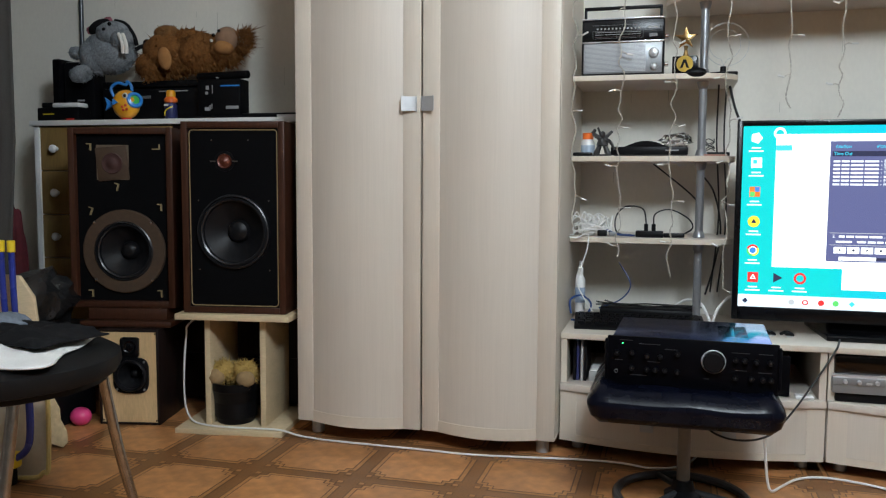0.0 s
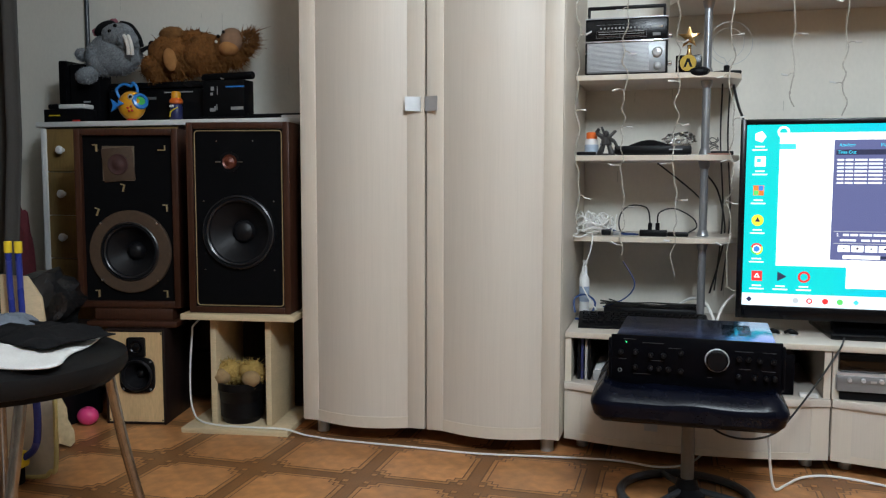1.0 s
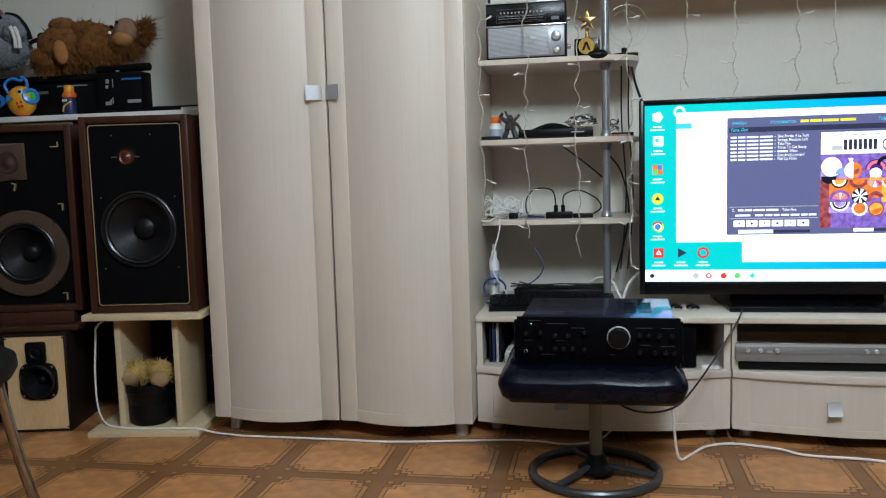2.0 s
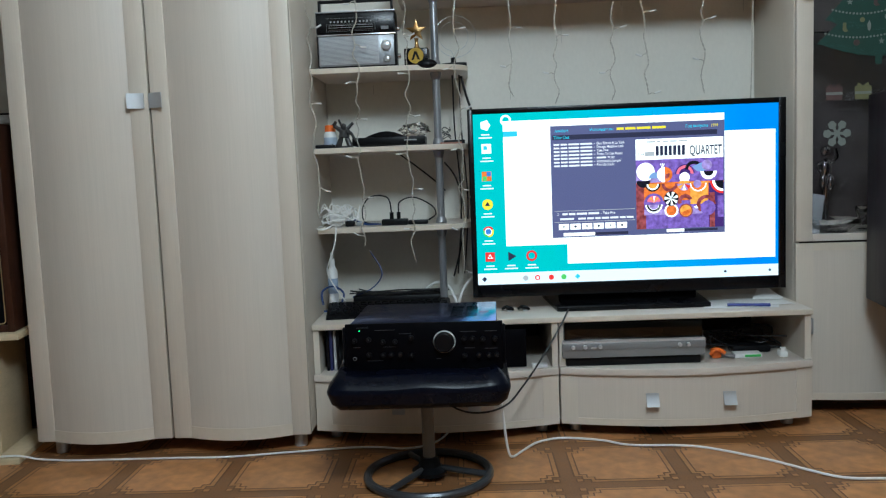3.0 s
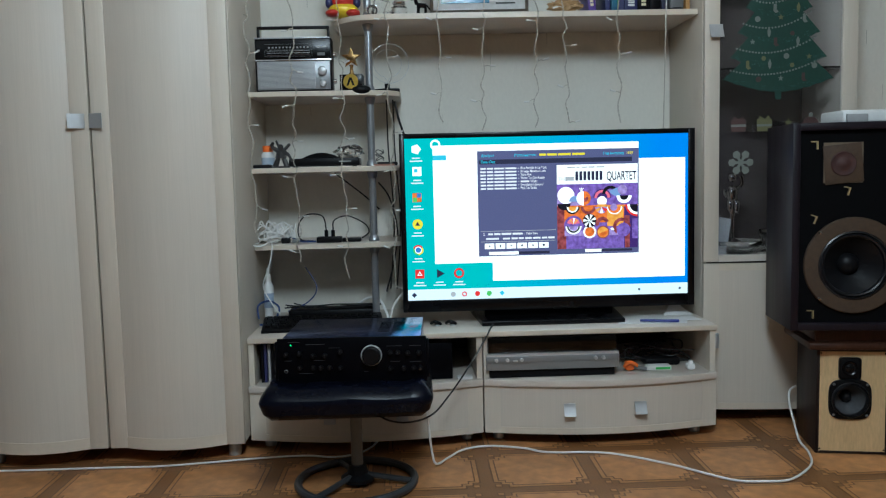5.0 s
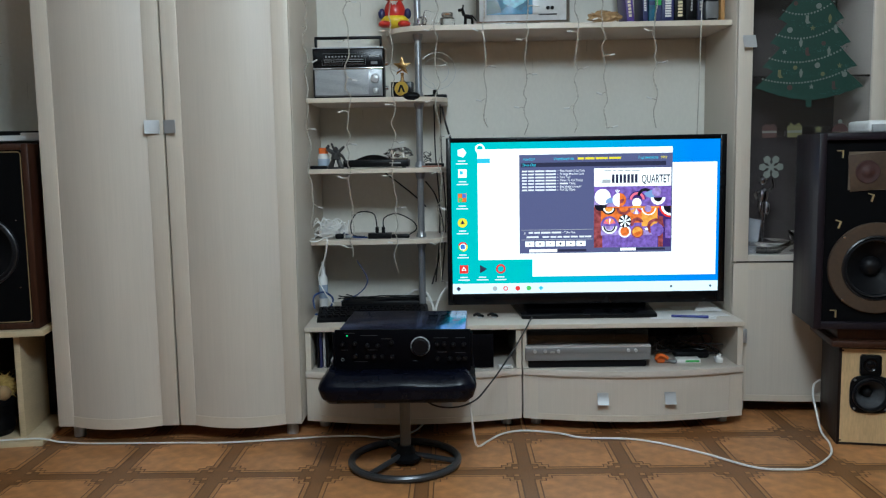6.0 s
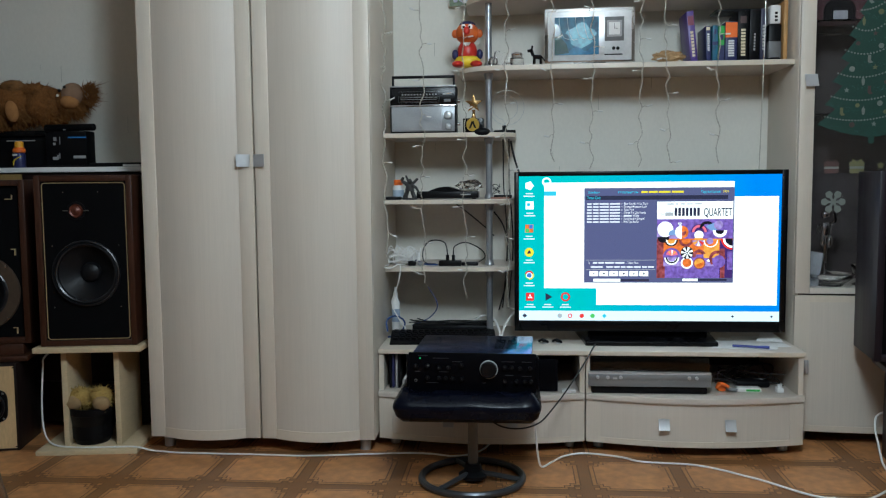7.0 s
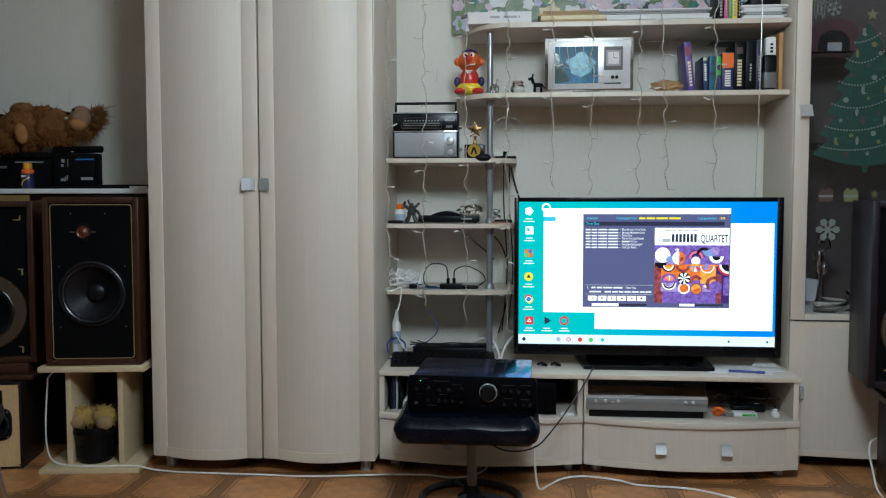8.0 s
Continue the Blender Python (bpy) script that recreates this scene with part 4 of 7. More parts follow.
bm = tube(corner, 0.0016, 6, steps=1, closed=True)
part("trim_line", bm, BRASS, sp, "thin brass line")
driver(sp, frame_of(0.0, 0.261, 0.008), 0.119)
t = frame_of(-0.028, 0.484, 0.008)
part("tweeter_rim", lathe([(0.033, 0.0), (0.033, 0.002), (0.025, 0.003), (0.024, 0.0)], 28, t), BLACK, sp, "flat black tweeter rim")
part("tweeter", lathe([(0.024, 0.0), (0.022, 0.005), (0.017, 0.002), (0.010, 0.004), (0.005, 0.009), (0, 0.010)], 24, t), surface("copper_tweeter", (0.12, 0.032, 0.018), 0.4, metal=0.3, vary=0.3), sp, "copper coloured tweeter")
for s in (-1, 1):
    part("terminal", box(-0.028 + s * 0.036 - 0.009, -0.028 + s * 0.036 + 0.009, 0.003, 0.008, 0.482, 0.486), CHROME, sp)
for x, z in ((-0.115, 0.36), (0.115, 0.36), (-0.115, 0.14), (0.115, 0.14), (-0.07, 0.55), (0.05, 0.55)):
    part("screw", lathe([(0, 0.002), (0.002, 0.0015), (0.003, 0)], 8, frame_of(x, z, 0.008)), CHROME, sp)


def small_speaker(label, m, shell, cone=None, off=0.008):
    w, d, h = 0.205, 0.22, 0.322
    ob = thing("small_loudspeaker", label, "loudspeaker", m=m, group="small loudspeakers")
    cabinet_shell(ob, w, d, h, 0.010, shell)
    part("front_board", holed_board(-w / 2 + 0.009, w / 2 - 0.009, 0.002, 0.016, 0.008, h - 0.008, off, 0.168, 0.052), PLY, ob, "bare plywood front")
    driver(ob, frame_of(off, 0.168, -0.002), 0.054, cone=cone)
    bm = bmesh.new()
    rings = []
    for r, y, square in ((0.051, 0.0, 0), (0.051, -0.006, 0), (0.058, -0.006, 0.7), (0.060, -0.004, 1), (0.060, 0.0025, 1)):
        rings.append([])
        for k in range(48):
            c, q = math.cos(2 * math.pi * k / 48), math.sin(2 * math.pi * k / 48)
            far = r * (1 + square * (1 / (c ** 4 + q ** 4) ** 0.25 - 1))
            rings[-1].append(bm.verts.new((off + far * c, y, 0.168 + far * q)))
    for u, v in zip(rings, rings[1:]):
        for k in range(48):
            bm.faces.new((u[k], u[k - 1], v[k - 1], v[k]))
    bmesh.ops.recalc_face_normals(bm, faces=bm.faces)
    part("woofer_frame", bm, BLACK, ob, "squarish black woofer frame")
    for sx in (-1, 1):
        for sz in (-1, 1):
            part("frame_bolt", lathe([(0, 0.009), (0.0032, 0.0085), (0.0045, 0.006)], 10, frame_of(off + sx * 0.0465, 0.168 + sz * 0.0465, 0.0)), GREY, ob, "grey bolt head")
    part("tweeter_plate", box(off - 0.033, off + 0.029, -0.004, 0.002, 0.228, 0.296, 0.009, seg=3), BLACK, ob, "black tweeter plate")
    part("tweeter_dome", lathe([(0.022, 0.004), (0.02, 0.007), (0.014, 0.003), (0.008, 0.006), (0, 0.009)], 20, frame_of(off - 0.002, 0.263, -0.0)), GLOSS, ob)
    for x, z in ((-0.09, 0.015), (0.09, 0.015), (-0.09, 0.307), (0.09, 0.307)):
        part("screw", lathe([(0, 0.002), (0.003, 0)], 8, frame_of(x, z, 0.002)), BLACK, ob)
    return ob


small_speaker("small loudspeaker with bare plywood front under the larger one", pose(-1.716, 2.335, 0, 0, 0, 12), DARKER_WOOD)
# same speaker as its pair; the cone is painted lighter, as if lit
small_speaker("small loudspeaker with bare plywood front beside the cabinet", pose(1.518, 2.256, 0, 0, 0, -11), DARKER_WOOD, LAMPLIT_CONE, -0.008)


def plinth(m, w, d, z0, z1, shell):
    """The moulded lid between small and large loudspeaker."""
    ob = thing("speaker_plinth", "dark brown moulded wooden lid under the loudspeaker", "board", m=m, group="speaker plinths")
    part("lid", box(-w / 2, w / 2, -0.02, d, z0, z0 + 0.022, 0.007), shell, ob)
    part("upper_lid", box(-w / 2 + 0.02, w / 2 - 0.02, 0.0, d, z0 + 0.0215, z1, 0.007), shell, ob)


plinth(pose(-1.745, 2.375, 0, 0, 0, 13), 0.31, 0.26, 0.3225, 0.3855, DARK_WOOD)
plinth(pose(1.528, 2.245, 0, 0, 0, -9), 0.29, 0.25, 0.3225, 0.3855, DARK_WOOD)

# the raw pine stand under the boxed loudspeaker
st = thing("speaker_stand", "raw pine board stand with two uprights", "stand", m=pose(-1.345, 2.325, 0, 0, 0, 8))
part("base_board", box(-0.178, 0.178, -0.005, 0.30, 0.0, 0.018, 0.002), RAW_BOARD, st)
part("upright", box(-0.096, -0.077, 0.05, 0.29, 0.018, 0.370, 0.001), RAW_BOARD, st)
part("upright", box(0.090, 0.109, 0.05, 0.29, 0.018, 0.370, 0.001), RAW_BOARD, st)
part("top_board", box(-0.174, 0.203, 0.0, 0.29, 0.370, 0.3895, 0.002), RAW_BOARD, st)
pot = thing("black_pot", "round black plastic pot standing in the stand", "pot", m=pose(-1.375, 2.43, 0.0185, 0, 0, 8))
part("bowl", lathe([(0, 0), (0.058, 0), (0.062, 0.006), (0.074, 0.105), (0.078, 0.11), (0.078, 0.135), (0.072, 0.135), (0.068, 0.02), (0, 0.015)], 32), BLACK, pot)


def tufts(bm, count, blobs, length, idx=0, seed=1, lean=(0, 0, -0.5), width=0.003, rise=1.0):
    """Many small pointed locks standing on some round shapes."""
    rnd = random.Random(seed)
    for k in range(count):
        c, rx, ry, rz = rnd.choice(blobs)
        d = Vector((rnd.gauss(0, 1), rnd.gauss(0, 1), rnd.gauss(0, 1))).normalized()
        p = Vector(c) + Vector((d.x * rx, d.y * ry, d.z * rz)) * 0.96
        s = d.orthogonal().normalized() * width * rnd.uniform(0.6, 1.4)
        tip = p + (d * rise + Vector(lean) * rnd.uniform(0.2, 1.0) + Vector((rnd.gauss(0, 0.4), rnd.gauss(0, 0.4), rnd.gauss(0, 0.4)))) * length * rnd.uniform(0.5, 1.3)
        mid = (p + tip) / 2 + d * length * 0.15
        q = s.cross(d).normalized() * width * 0.6
        a, b, c3, e, f = (bm.verts.new(v) for v in (p - s, p + s, p + q, mid, tip))
        for face in ((a, b, f), (b, c3, f), (c3, a, f)):
            g = bm.faces.new(face)
            g.material_index = idx
        bm.verts.remove(e)
    return bm


# a shaggy toy folded into the pot
blobs = [((-0.045, -0.03, 0.165), 0.05, 0.045, 0.045), ((0.045, -0.03, 0.165), 0.05, 0.045, 0.045), ((0, 0.01, 0.15), 0.07, 0.05, 0.04)]
bm = bmesh.new()
for c, *r in blobs:
    ball(c, *r, bm=bm, rough=0.1)
ball((-0.062, -0.062, 0.15), 0.036, 0.03, 0.034, bm=bm, idx=1)
ball((0.055, -0.066, 0.145), 0.038, 0.03, 0.034, bm=bm, idx=1)
tufts(bm, 700, blobs, 0.02, seed=5, width=0.002)
toy = part("plush_toy", bm, [FUR_TAN, surface("tan_felt", (0.32, 0.21, 0.10), 0.9, vary=0.15)], None, "", 60)
toy.matrix_basis = pose(-1.375, 2.445, 0.045, 0, 0, 8) @ Matrix.Scale(0.85, 4)
tagged(toy, "tan shaggy plush toy stuffed into the black pot", "toy")

# ---- chest of drawers and the things on it ----
DX0, DX1, DY, DZ = -2.345, -1.15, 2.66, 1.034
chest = thing("chest_of_drawers", "old white chest of drawers with ochre drawer fronts", "chest", (DX0, DY, 0))
part("side_panel", box(DX0, DX0 + 0.022, DY, 2.95, 0.0, DZ - 0.02, 0.001), WHITE, chest, "white side panel")
part("side_panel", box(DX1 - 0.022, DX1, DY, 2.95, 0.0, DZ - 0.02, 0.001), WHITE, chest)
part("top_board", box(DX0 - 0.012, DX1, DY - 0.012, 2.955, DZ - 0.02, DZ, 0.003), WHITE, chest, "white painted top")
part("back_board", box(DX0 + 0.022, DX1 - 0.022, 2.935, 2.95, 0.02, DZ - 0.02), DARKER_WOOD, chest)
for k in range(6):
    z1 = DZ - 0.024 - 0.166 * k
    for xa, xb in ((DX0 + 0.024, (DX0 + DX1) / 2 - 0.002), ((DX0 + DX1) / 2 + 0.002, DX1 - 0.024)):
        # second column is coloured dark for the shade behind the loudspeakers
        dr = part("drawer", box(xa, xb, DY + 0.004, DY + 0.022, z1 - 0.163, z1, 0.002), OCHRE if xa < -2 else DARKER_WOOD, chest, "ochre varnished drawer front" if xa < -2 else "drawer front darkened to stand in for shade")
        for kx in ((xa + 0.073, xb - 0.07) if xa < -2 else ()):
            part("knob", lathe([(0, 0.032), (0.011, 0.030), (0.016, 0.024), (0.0145, 0.015), (0.008, 0.010), (0.008, 0.0)], 18, upright(kx, DY + 0.004, z1 - 0.082)), WHITE_PLASTIC, dr, "round white knob")

ob = thing("black_box", "flat black cardboard box with a yellow mark", "box", (-2.28, 2.72, DZ))
part("case", box(-2.34, -2.155, 2.675, 2.745, DZ, DZ + 0.05, 0.003), BLACK, ob)
part("mark", box(-2.315, -2.265, 2.6742, 2.676, DZ + 0.024, DZ + 0.028), BRIGHT_YELLOW, ob)
part("red_tab", box(-2.205, -2.175, 2.668, 2.69, DZ + 0.0005, DZ + 0.008), RED, ob)
ob = thing("telephone", "white and black cordless telephone on the flat box", "phone", (-2.25, 2.72, DZ + 0.0505))
part("body", box(-2.33, -2.28, 2.685, 2.74, DZ + 0.051, DZ + 0.071, 0.006), BLACK, ob)
part("shell", box(-2.282, -2.165, 2.685, 2.745, DZ + 0.051, DZ + 0.069, 0.006), WHITE_PLASTIC, ob)
ob = thing("black_dock", "upright black plastic speaker dock", "dock", (-2.24, 2.85, DZ))
part("back", box(-2.335, -2.30, 2.755, 2.85, DZ, DZ + 0.245, 0.006), GLOSS, ob)
part("front", box(-2.30, -2.16, 2.775, 2.85, DZ, DZ + 0.235, 0.012), BLACK, ob)
part("button", box(-2.235, -2.205, 2.772, 2.776, DZ + 0.082, DZ + 0.088), SILVER, ob)
ob = thing("printer", "wide black printer under the plush toys", "printer", (-1.9, 2.8, DZ))
part("body", box(-2.115, -1.69, 2.76, 2.945, DZ, DZ + 0.125, 0.012), BLACK, ob)
part("lid", box(-2.11, -1.695, 2.755, 2.945, DZ + 0.126, DZ + 0.15, 0.006), GLOSS, ob)
part("trim", box(-1.86, -1.74, 2.7545, 2.757, DZ + 0.108, DZ + 0.112), PAPER_GREY, ob)
part("slot", box(-2.06, -1.90, 2.757, 2.762, DZ + 0.085, DZ + 0.095), GREY, ob)
ob = thing("player_box", "black product box printed with pale bars", "box", (-1.56, 2.72, DZ))
part("case", box(-1.665, -1.495, 2.70, 2.77, DZ + 0.004, DZ + 0.142, 0.004, m=None), BLACK, ob)
for x, z, w, hh in ((-1.63, 0.105, 0.012, 0.014), (-1.632, 0.088, 0.01, 0.01), (-1.605, 0.09, 0.002, 0.03), (-1.57, 0.115, 0.075, 0.005), (-1.55, 0.035, 0.05, 0.011), (-1.635, 0.03, 0.022, 0.012), (-1.608, 0.035, 0.003, 0.02), (-1.617, 0.035, 0.006, 0.014)):
    part("label_bar", box(x, x + w, 2.6985, 2.7005, DZ + z, DZ + z + hh), BLUE if z > 0.11 else PAPER_GREY, ob)
ob = thing("folded_tripod", "long black folded tripod lying on the box", "tripod", (-1.55, 2.75, DZ + 0.1425))
part("leg", rod(0.014, (-1.69, 2.75, DZ + 0.158), (-1.47, 2.72, DZ + 0.158), 14), BLACK, ob)
part("cap", box(-1.605, -1.59, 2.725, 2.745, DZ + 0.147, DZ + 0.165, 0.003), WHITE_PLASTIC, ob)
ob = thing("laptop", "black closed laptop beside the wardrobe", "laptop", (-1.36, 2.78, DZ))
part("base", box(-1.66, -1.36, 2.665, 2.69, DZ + 0.0005, DZ + 0.008, 0.002), BLACK, ob)
part("body", box(-1.47, -1.155, 2.665, 2.90, DZ + 0.0005, DZ + 0.016, 0.004), BLACK, ob)
part("label_strip", box(-1.33, -1.26, 2.659, 2.664, DZ + 0.001, DZ + 0.009), WHITE_PLASTIC, ob)
ob = thing("black_tablet", "black tablet leaning on the wardrobe side", "tablet", (-1.18, 2.8, DZ + 0.017))
part("slate", box(-0.06, 0.06, -0.004, 0.004, 0, 0.12, 0.003, m=pose(-1.205, 2.84, DZ + 0.018, -8, 22, 0)), BLACK, ob)

# toy fish
bm = ball((0, 0, 0.056), 0.05, 0.042, 0.054, n=3)
fish = thing("toy_fish", "yellow plastic toy fish with a blue handle", "toy", m=pose(-1.95, 2.68, DZ, 0, 0, 15))
part("body", bm, YELLOW, fish)
part("handle", tube([(-0.045, 0, 0.085), (-0.055, 0, 0.115), (-0.03, 0, 0.135), (0, 0, 0.128), (0.006, 0, 0.14), (0.02, 0, 0.125), (0.022, 0, 0.105)], 0.0055, 8), BLUE, fish, "blue plastic handle")
part("mouth", lathe([(0.016, 0.0), (0.018, 0.007), (0.028, 0.004), (0.031, -0.004), (0.024, -0.010)], 20, Matrix.Translation((0.040, -0.020, 0.072)) @ Euler((radians(75), 0, radians(40))).to_matrix().to_4x4()), BLUE, fish)
part("throat", lathe([(0.0, 0.001), (0.017, 0.001), (0.018, -0.004)], 16, Matrix.Translation((0.040, -0.020, 0.072)) @ Euler((radians(75), 0, radians(40))).to_matrix().to_4x4()), GREEN, fish, "green inside of the mouth")
part("tail", slab([(0, 0), (-0.035, 0.025), (-0.028, 0.0), (-0.035, -0.022)], -0.008, 0.008, upright(-0.042, 0.0, 0.056), bevel=0.003), BLUE, fish)
part("fin", slab([(0, 0), (-0.02, 0.014), (-0.022, -0.01)], 0, 0.006, upright(-0.012, -0.041, 0.06)), BLUE, fish)
part("eye", lathe([(0, 0.006), (0.008, 0.004), (0.011, 0)], 14, upright(0.01, -0.037, 0.085)), WHITE_PLASTIC, fish)
part("pupil", lathe([(0, 0.009), (0.005, 0.007), (0.006, 0.004)], 12, upright(0.011, -0.038, 0.085)), BLACK, fish)
for x, z in ((0.0, 0.045), (0.012, 0.05), (0.004, 0.034), (0.016, 0.036)):
    part("button", lathe([(0, 0.004), (0.004, 0.003), (0.005, 0)], 10, upright(x, -0.04, z)), RED, fish)
part("foot", lathe([(0, 0.0), (0.02, 0.0), (0.02, 0.004), (0.012, 0.01)], 16), RED, fish)
# bottle
bot = thing("juice_bottle", "small dark bottle with an orange cap", "bottle", m=pose(-1.765, 2.685, DZ))
part("body", lathe([(0, 0), (0.02, 0), (0.022, 0.003), (0.022, 0.05), (0.017, 0.06)], 24), NAVY, bot)
part("neck", lathe([(0.018, 0.058), (0.024, 0.062), (0.024, 0.072), (0.018, 0.08)], 24), ORANGE, bot)
part("cap", lathe([(0.017, 0.079), (0.0165, 0.1), (0.012, 0.104), (0, 0.104)], 24), YELLOW, bot, "orange screw cap")
part("stripe", tube([(-0.016, -0.0165, 0.012), (-0.008, -0.0215, 0.03), (0.008, -0.0215, 0.04), (0.017, -0.0155, 0.045)], 0.003, 6, flat=0.5), BRIGHT_YELLOW, bot)
part("stripe", box(-0.014, 0.004, -0.0232, -0.02, 0.046, 0.054), IVORY, bot)

# grey plush animal with tusks
walrus = thing("plush_walrus", "grey plush walrus with white tusks on the printer", "toy", m=pose(-2.105, 2.80, DZ + 0.162))
blobs = [((0.0, 0, 0.105), 0.112, 0.078, 0.082), ((-0.045, -0.01, 0.09), 0.07, 0.07, 0.07)]
bm = bmesh.new()
for c, *r in blobs:
    ball(c, *r, bm=bm, n=3, rough=0.06)
tufts(bm, 5200, blobs, 0.007, seed=2, width=0.003, rise=0.5)
part("body", bm, FUR_GREY, walrus, "", 60)
blobs = [((0.045, -0.028, 0.168), 0.072, 0.058, 0.05), ((0.088, -0.045, 0.148), 0.042, 0.042, 0.038)]
bm = bmesh.new()
for c, *r in blobs:
    ball(c, *r, bm=bm, n=3, rough=0.06)
tufts(bm, 3000, blobs, 0.006, seed=3, width=0.003, rise=0.5)
part("head", bm, FUR_GREY, walrus, "", 60)
for c, r, turn, seed in (((-0.128, -0.03, 0.105), (0.026, 0.028, 0.024), 0, 4), ((-0.078, -0.070, 0.018), (0.045, 0.038, 0.030), -28, 5)):
    m = Euler((0, radians(turn), 0)).to_matrix().to_4x4()
    bm = ball(c, *r, n=3, rough=0.08, m=m)
    tufts(bm, 700, [(c, *r)], 0.005, seed=seed, width=0.003, rise=0.4)
    part("flipper", bm, FUR_GREY, walrus, "", 60)
for s in (0, 0.010):
    part("tusk", tube([(0.104 + s, -0.085 + s, 0.160), (0.117 + s, -0.090 + s, 0.138), (0.122 + s, -0.088 + s, 0.112), (0.118 + s, -0.082 + s, 0.088)], 0.0066, 8), IVORY, walrus, "white felt tusk")
part("cap", ball((-0.018, -0.03, 0.198), 0.048, 0.036, 0.024, n=3, m=Euler((0, radians(-28), 0)).to_matrix().to_4x4()), CLOTH_BLACK, walrus, "black cloth cap")
part("strap", tube([(0.05, -0.03, 0.218), (0.095, -0.03, 0.205), (0.125, -0.025, 0.165), (0.135, -0.02, 0.125)], 0.008, 8), CLOTH_BLACK, walrus, "black strap")
part("bow", ball((0.172, -0.01, 0.135), 0.016, 0.010, 0.014, bm=tube([(0.13, -0.02, 0.11), (0.155, -0.015, 0.122), (0.19, -0.01, 0.126)], 0.008, 8)), CLOTH_BLACK, walrus, "black cloth bow")
DUSTY_PINK = surface("dusty_pink_cloth", (0.30, 0.10, 0.12), 0.9)
part("pompom", ball((0.012, -0.02, 0.226), 0.016, 0.012, 0.011, rough=0.4), DUSTY_PINK, walrus, "dusty pink pompom")
part("pompom", ball((-0.062, -0.035, 0.186), 0.010, 0.010, 0.016, rough=0.4), DUSTY_PINK, walrus, "dusty pink pompom")
for x, y, z in ((0.040, -0.083, 0.178), (0.062, -0.080, 0.198)):
    part("eye", ball((x, y, z), 0.0075), GLOSS, walrus, "shiny black eye")

# brown shaggy plush lying on its side
shaggy = thing("plush_toy", "brown shaggy plush toy lying on the boxes", "toy", m=pose(-1.735, 2.80, DZ + 0.166))
blobs = [((-0.10, 0, 0.085), 0.110, 0.08, 0.083), ((0.03, 0, 0.085), 0.10, 0.075, 0.075), ((0.12, 0, 0.095), 0.065, 0.06, 0.055), ((-0.03, 0, 0.140), 0.08, 0.05, 0.036), ((-0.17, -0.02, 0.04), 0.06, 0.06, 0.05)]
bm = bmesh.new()
for c, *r in blobs:
    ball(c, *r, bm=bm, n=3, rough=0.12)
tufts(bm, 9500, blobs, 0.022, seed=9, width=0.0026, lean=(0.7, 0, -0.9), rise=0.35)
part("body", bm, FUR_BROWN, shaggy, "", 60)
part("foot_pad", ball((-0.07, -0.088, 0.058), 0.027, 0.012, 0.043, n=3, m=Euler((0, radians(-12), 0)).to_matrix().to_4x4()), SKIN_TAN, shaggy, "peach felt foot pad")
GOLDEN = surface("golden_brown_plush", (0.19, 0.085, 0.022), 0.95, vary=0.3, scale=30, bump=0.6)
arm = ((-0.095, -0.03, 0.158), 0.050, 0.036, 0.030)
bm = ball(arm[0], *arm[1:], n=3, rough=0.15)
tufts(bm, 900, [arm], 0.008, seed=21, width=0.003, rise=0.4)
part("arm", bm, GOLDEN, shaggy, "golden brown arm", 60)
part("muzzle", ball((0.155, -0.03, 0.128), 0.044, 0.042, 0.045, n=3), MUZZLE, shaggy, "brown felt muzzle")
part("chin", ball((0.150, -0.048, 0.095), 0.036, 0.036, 0.028, n=3), SKIN_TAN, shaggy, "peach felt chin")
part("nostril", ball((0.143, -0.071, 0.152), 0.006), GLOSS, shaggy)
part("eye", ball((0.112, -0.055, 0.140), 0.007), GLOSS, shaggy)
part("eye", ball((0.106, -0.058, 0.120), 0.006), IVORY, shaggy)
bm = bmesh.new()
tufts(bm, 900, [((0.195, 0, 0.12), 0.022, 0.035, 0.045), ((0.215, 0, 0.13), 0.018, 0.02, 0.035)], 0.026, seed=12, width=0.0026, lean=(0.8, 0, 0.2), rise=0.4)
part("hair", bm, FUR_BROWN, shaggy, "shaggy tuft of hair", 60)

# ---- curtain, and the corner beside the chest ----
bm = bmesh.new()
pts = [(x, 2.28 + 0.05 * math.sin(x * 34) + 0.015 * math.sin(x * 81)) for x in [-2.70 + 0.645 * k / 70 for k in range(71)]]
rows = []
for k in range(9):
    z = 0.02 + 2.46 * k / 8
    rows.append([bm.verts.new((x - (0.025 if k < 3 else 0) * (3 - k), y, z)) for x, y in pts])
for a, b in zip(rows, rows[1:]):
    for i in range(len(pts) - 1):
        bm.faces.new((a[i], a[i + 1], b[i + 1], b[i]))
cur = thing("curtain", "heavy grey-brown curtain hanging in folds", "curtain", (-2.4, 2.3, 0))
ob = part("cloth", bm, CURTAIN, cur, "", 80)
ob.modifiers.new("thick", "SOLIDIFY").thickness = 0.004
part("rail", rod(0.012, (-2.72, 2.28, 2.5), (-2.0, 2.28, 2.5)), WHITE, cur)

bm = ball((0, 0, 0.085), 0.10, 0.10, 0.10, n=3, rough=0.25)
for v in bm.verts:
    v.co += Vector((noise.noise(v.co * 14), noise.noise(v.co * 14 + Vector((5, 0, 0))), noise.noise(v.co * 14 + Vector((0, 5, 0))))) * 0.02
    v.co.z = max(v.co.z, 0)
crate = thing("storage_box", "dark lidded plastic storage box behind the chair", "box", (-2.03, 2.3, 0))
part("body", box(-2.20, -1.91, 2.16, 2.42, 0.0, 0.31, 0.012), BLACK, crate)
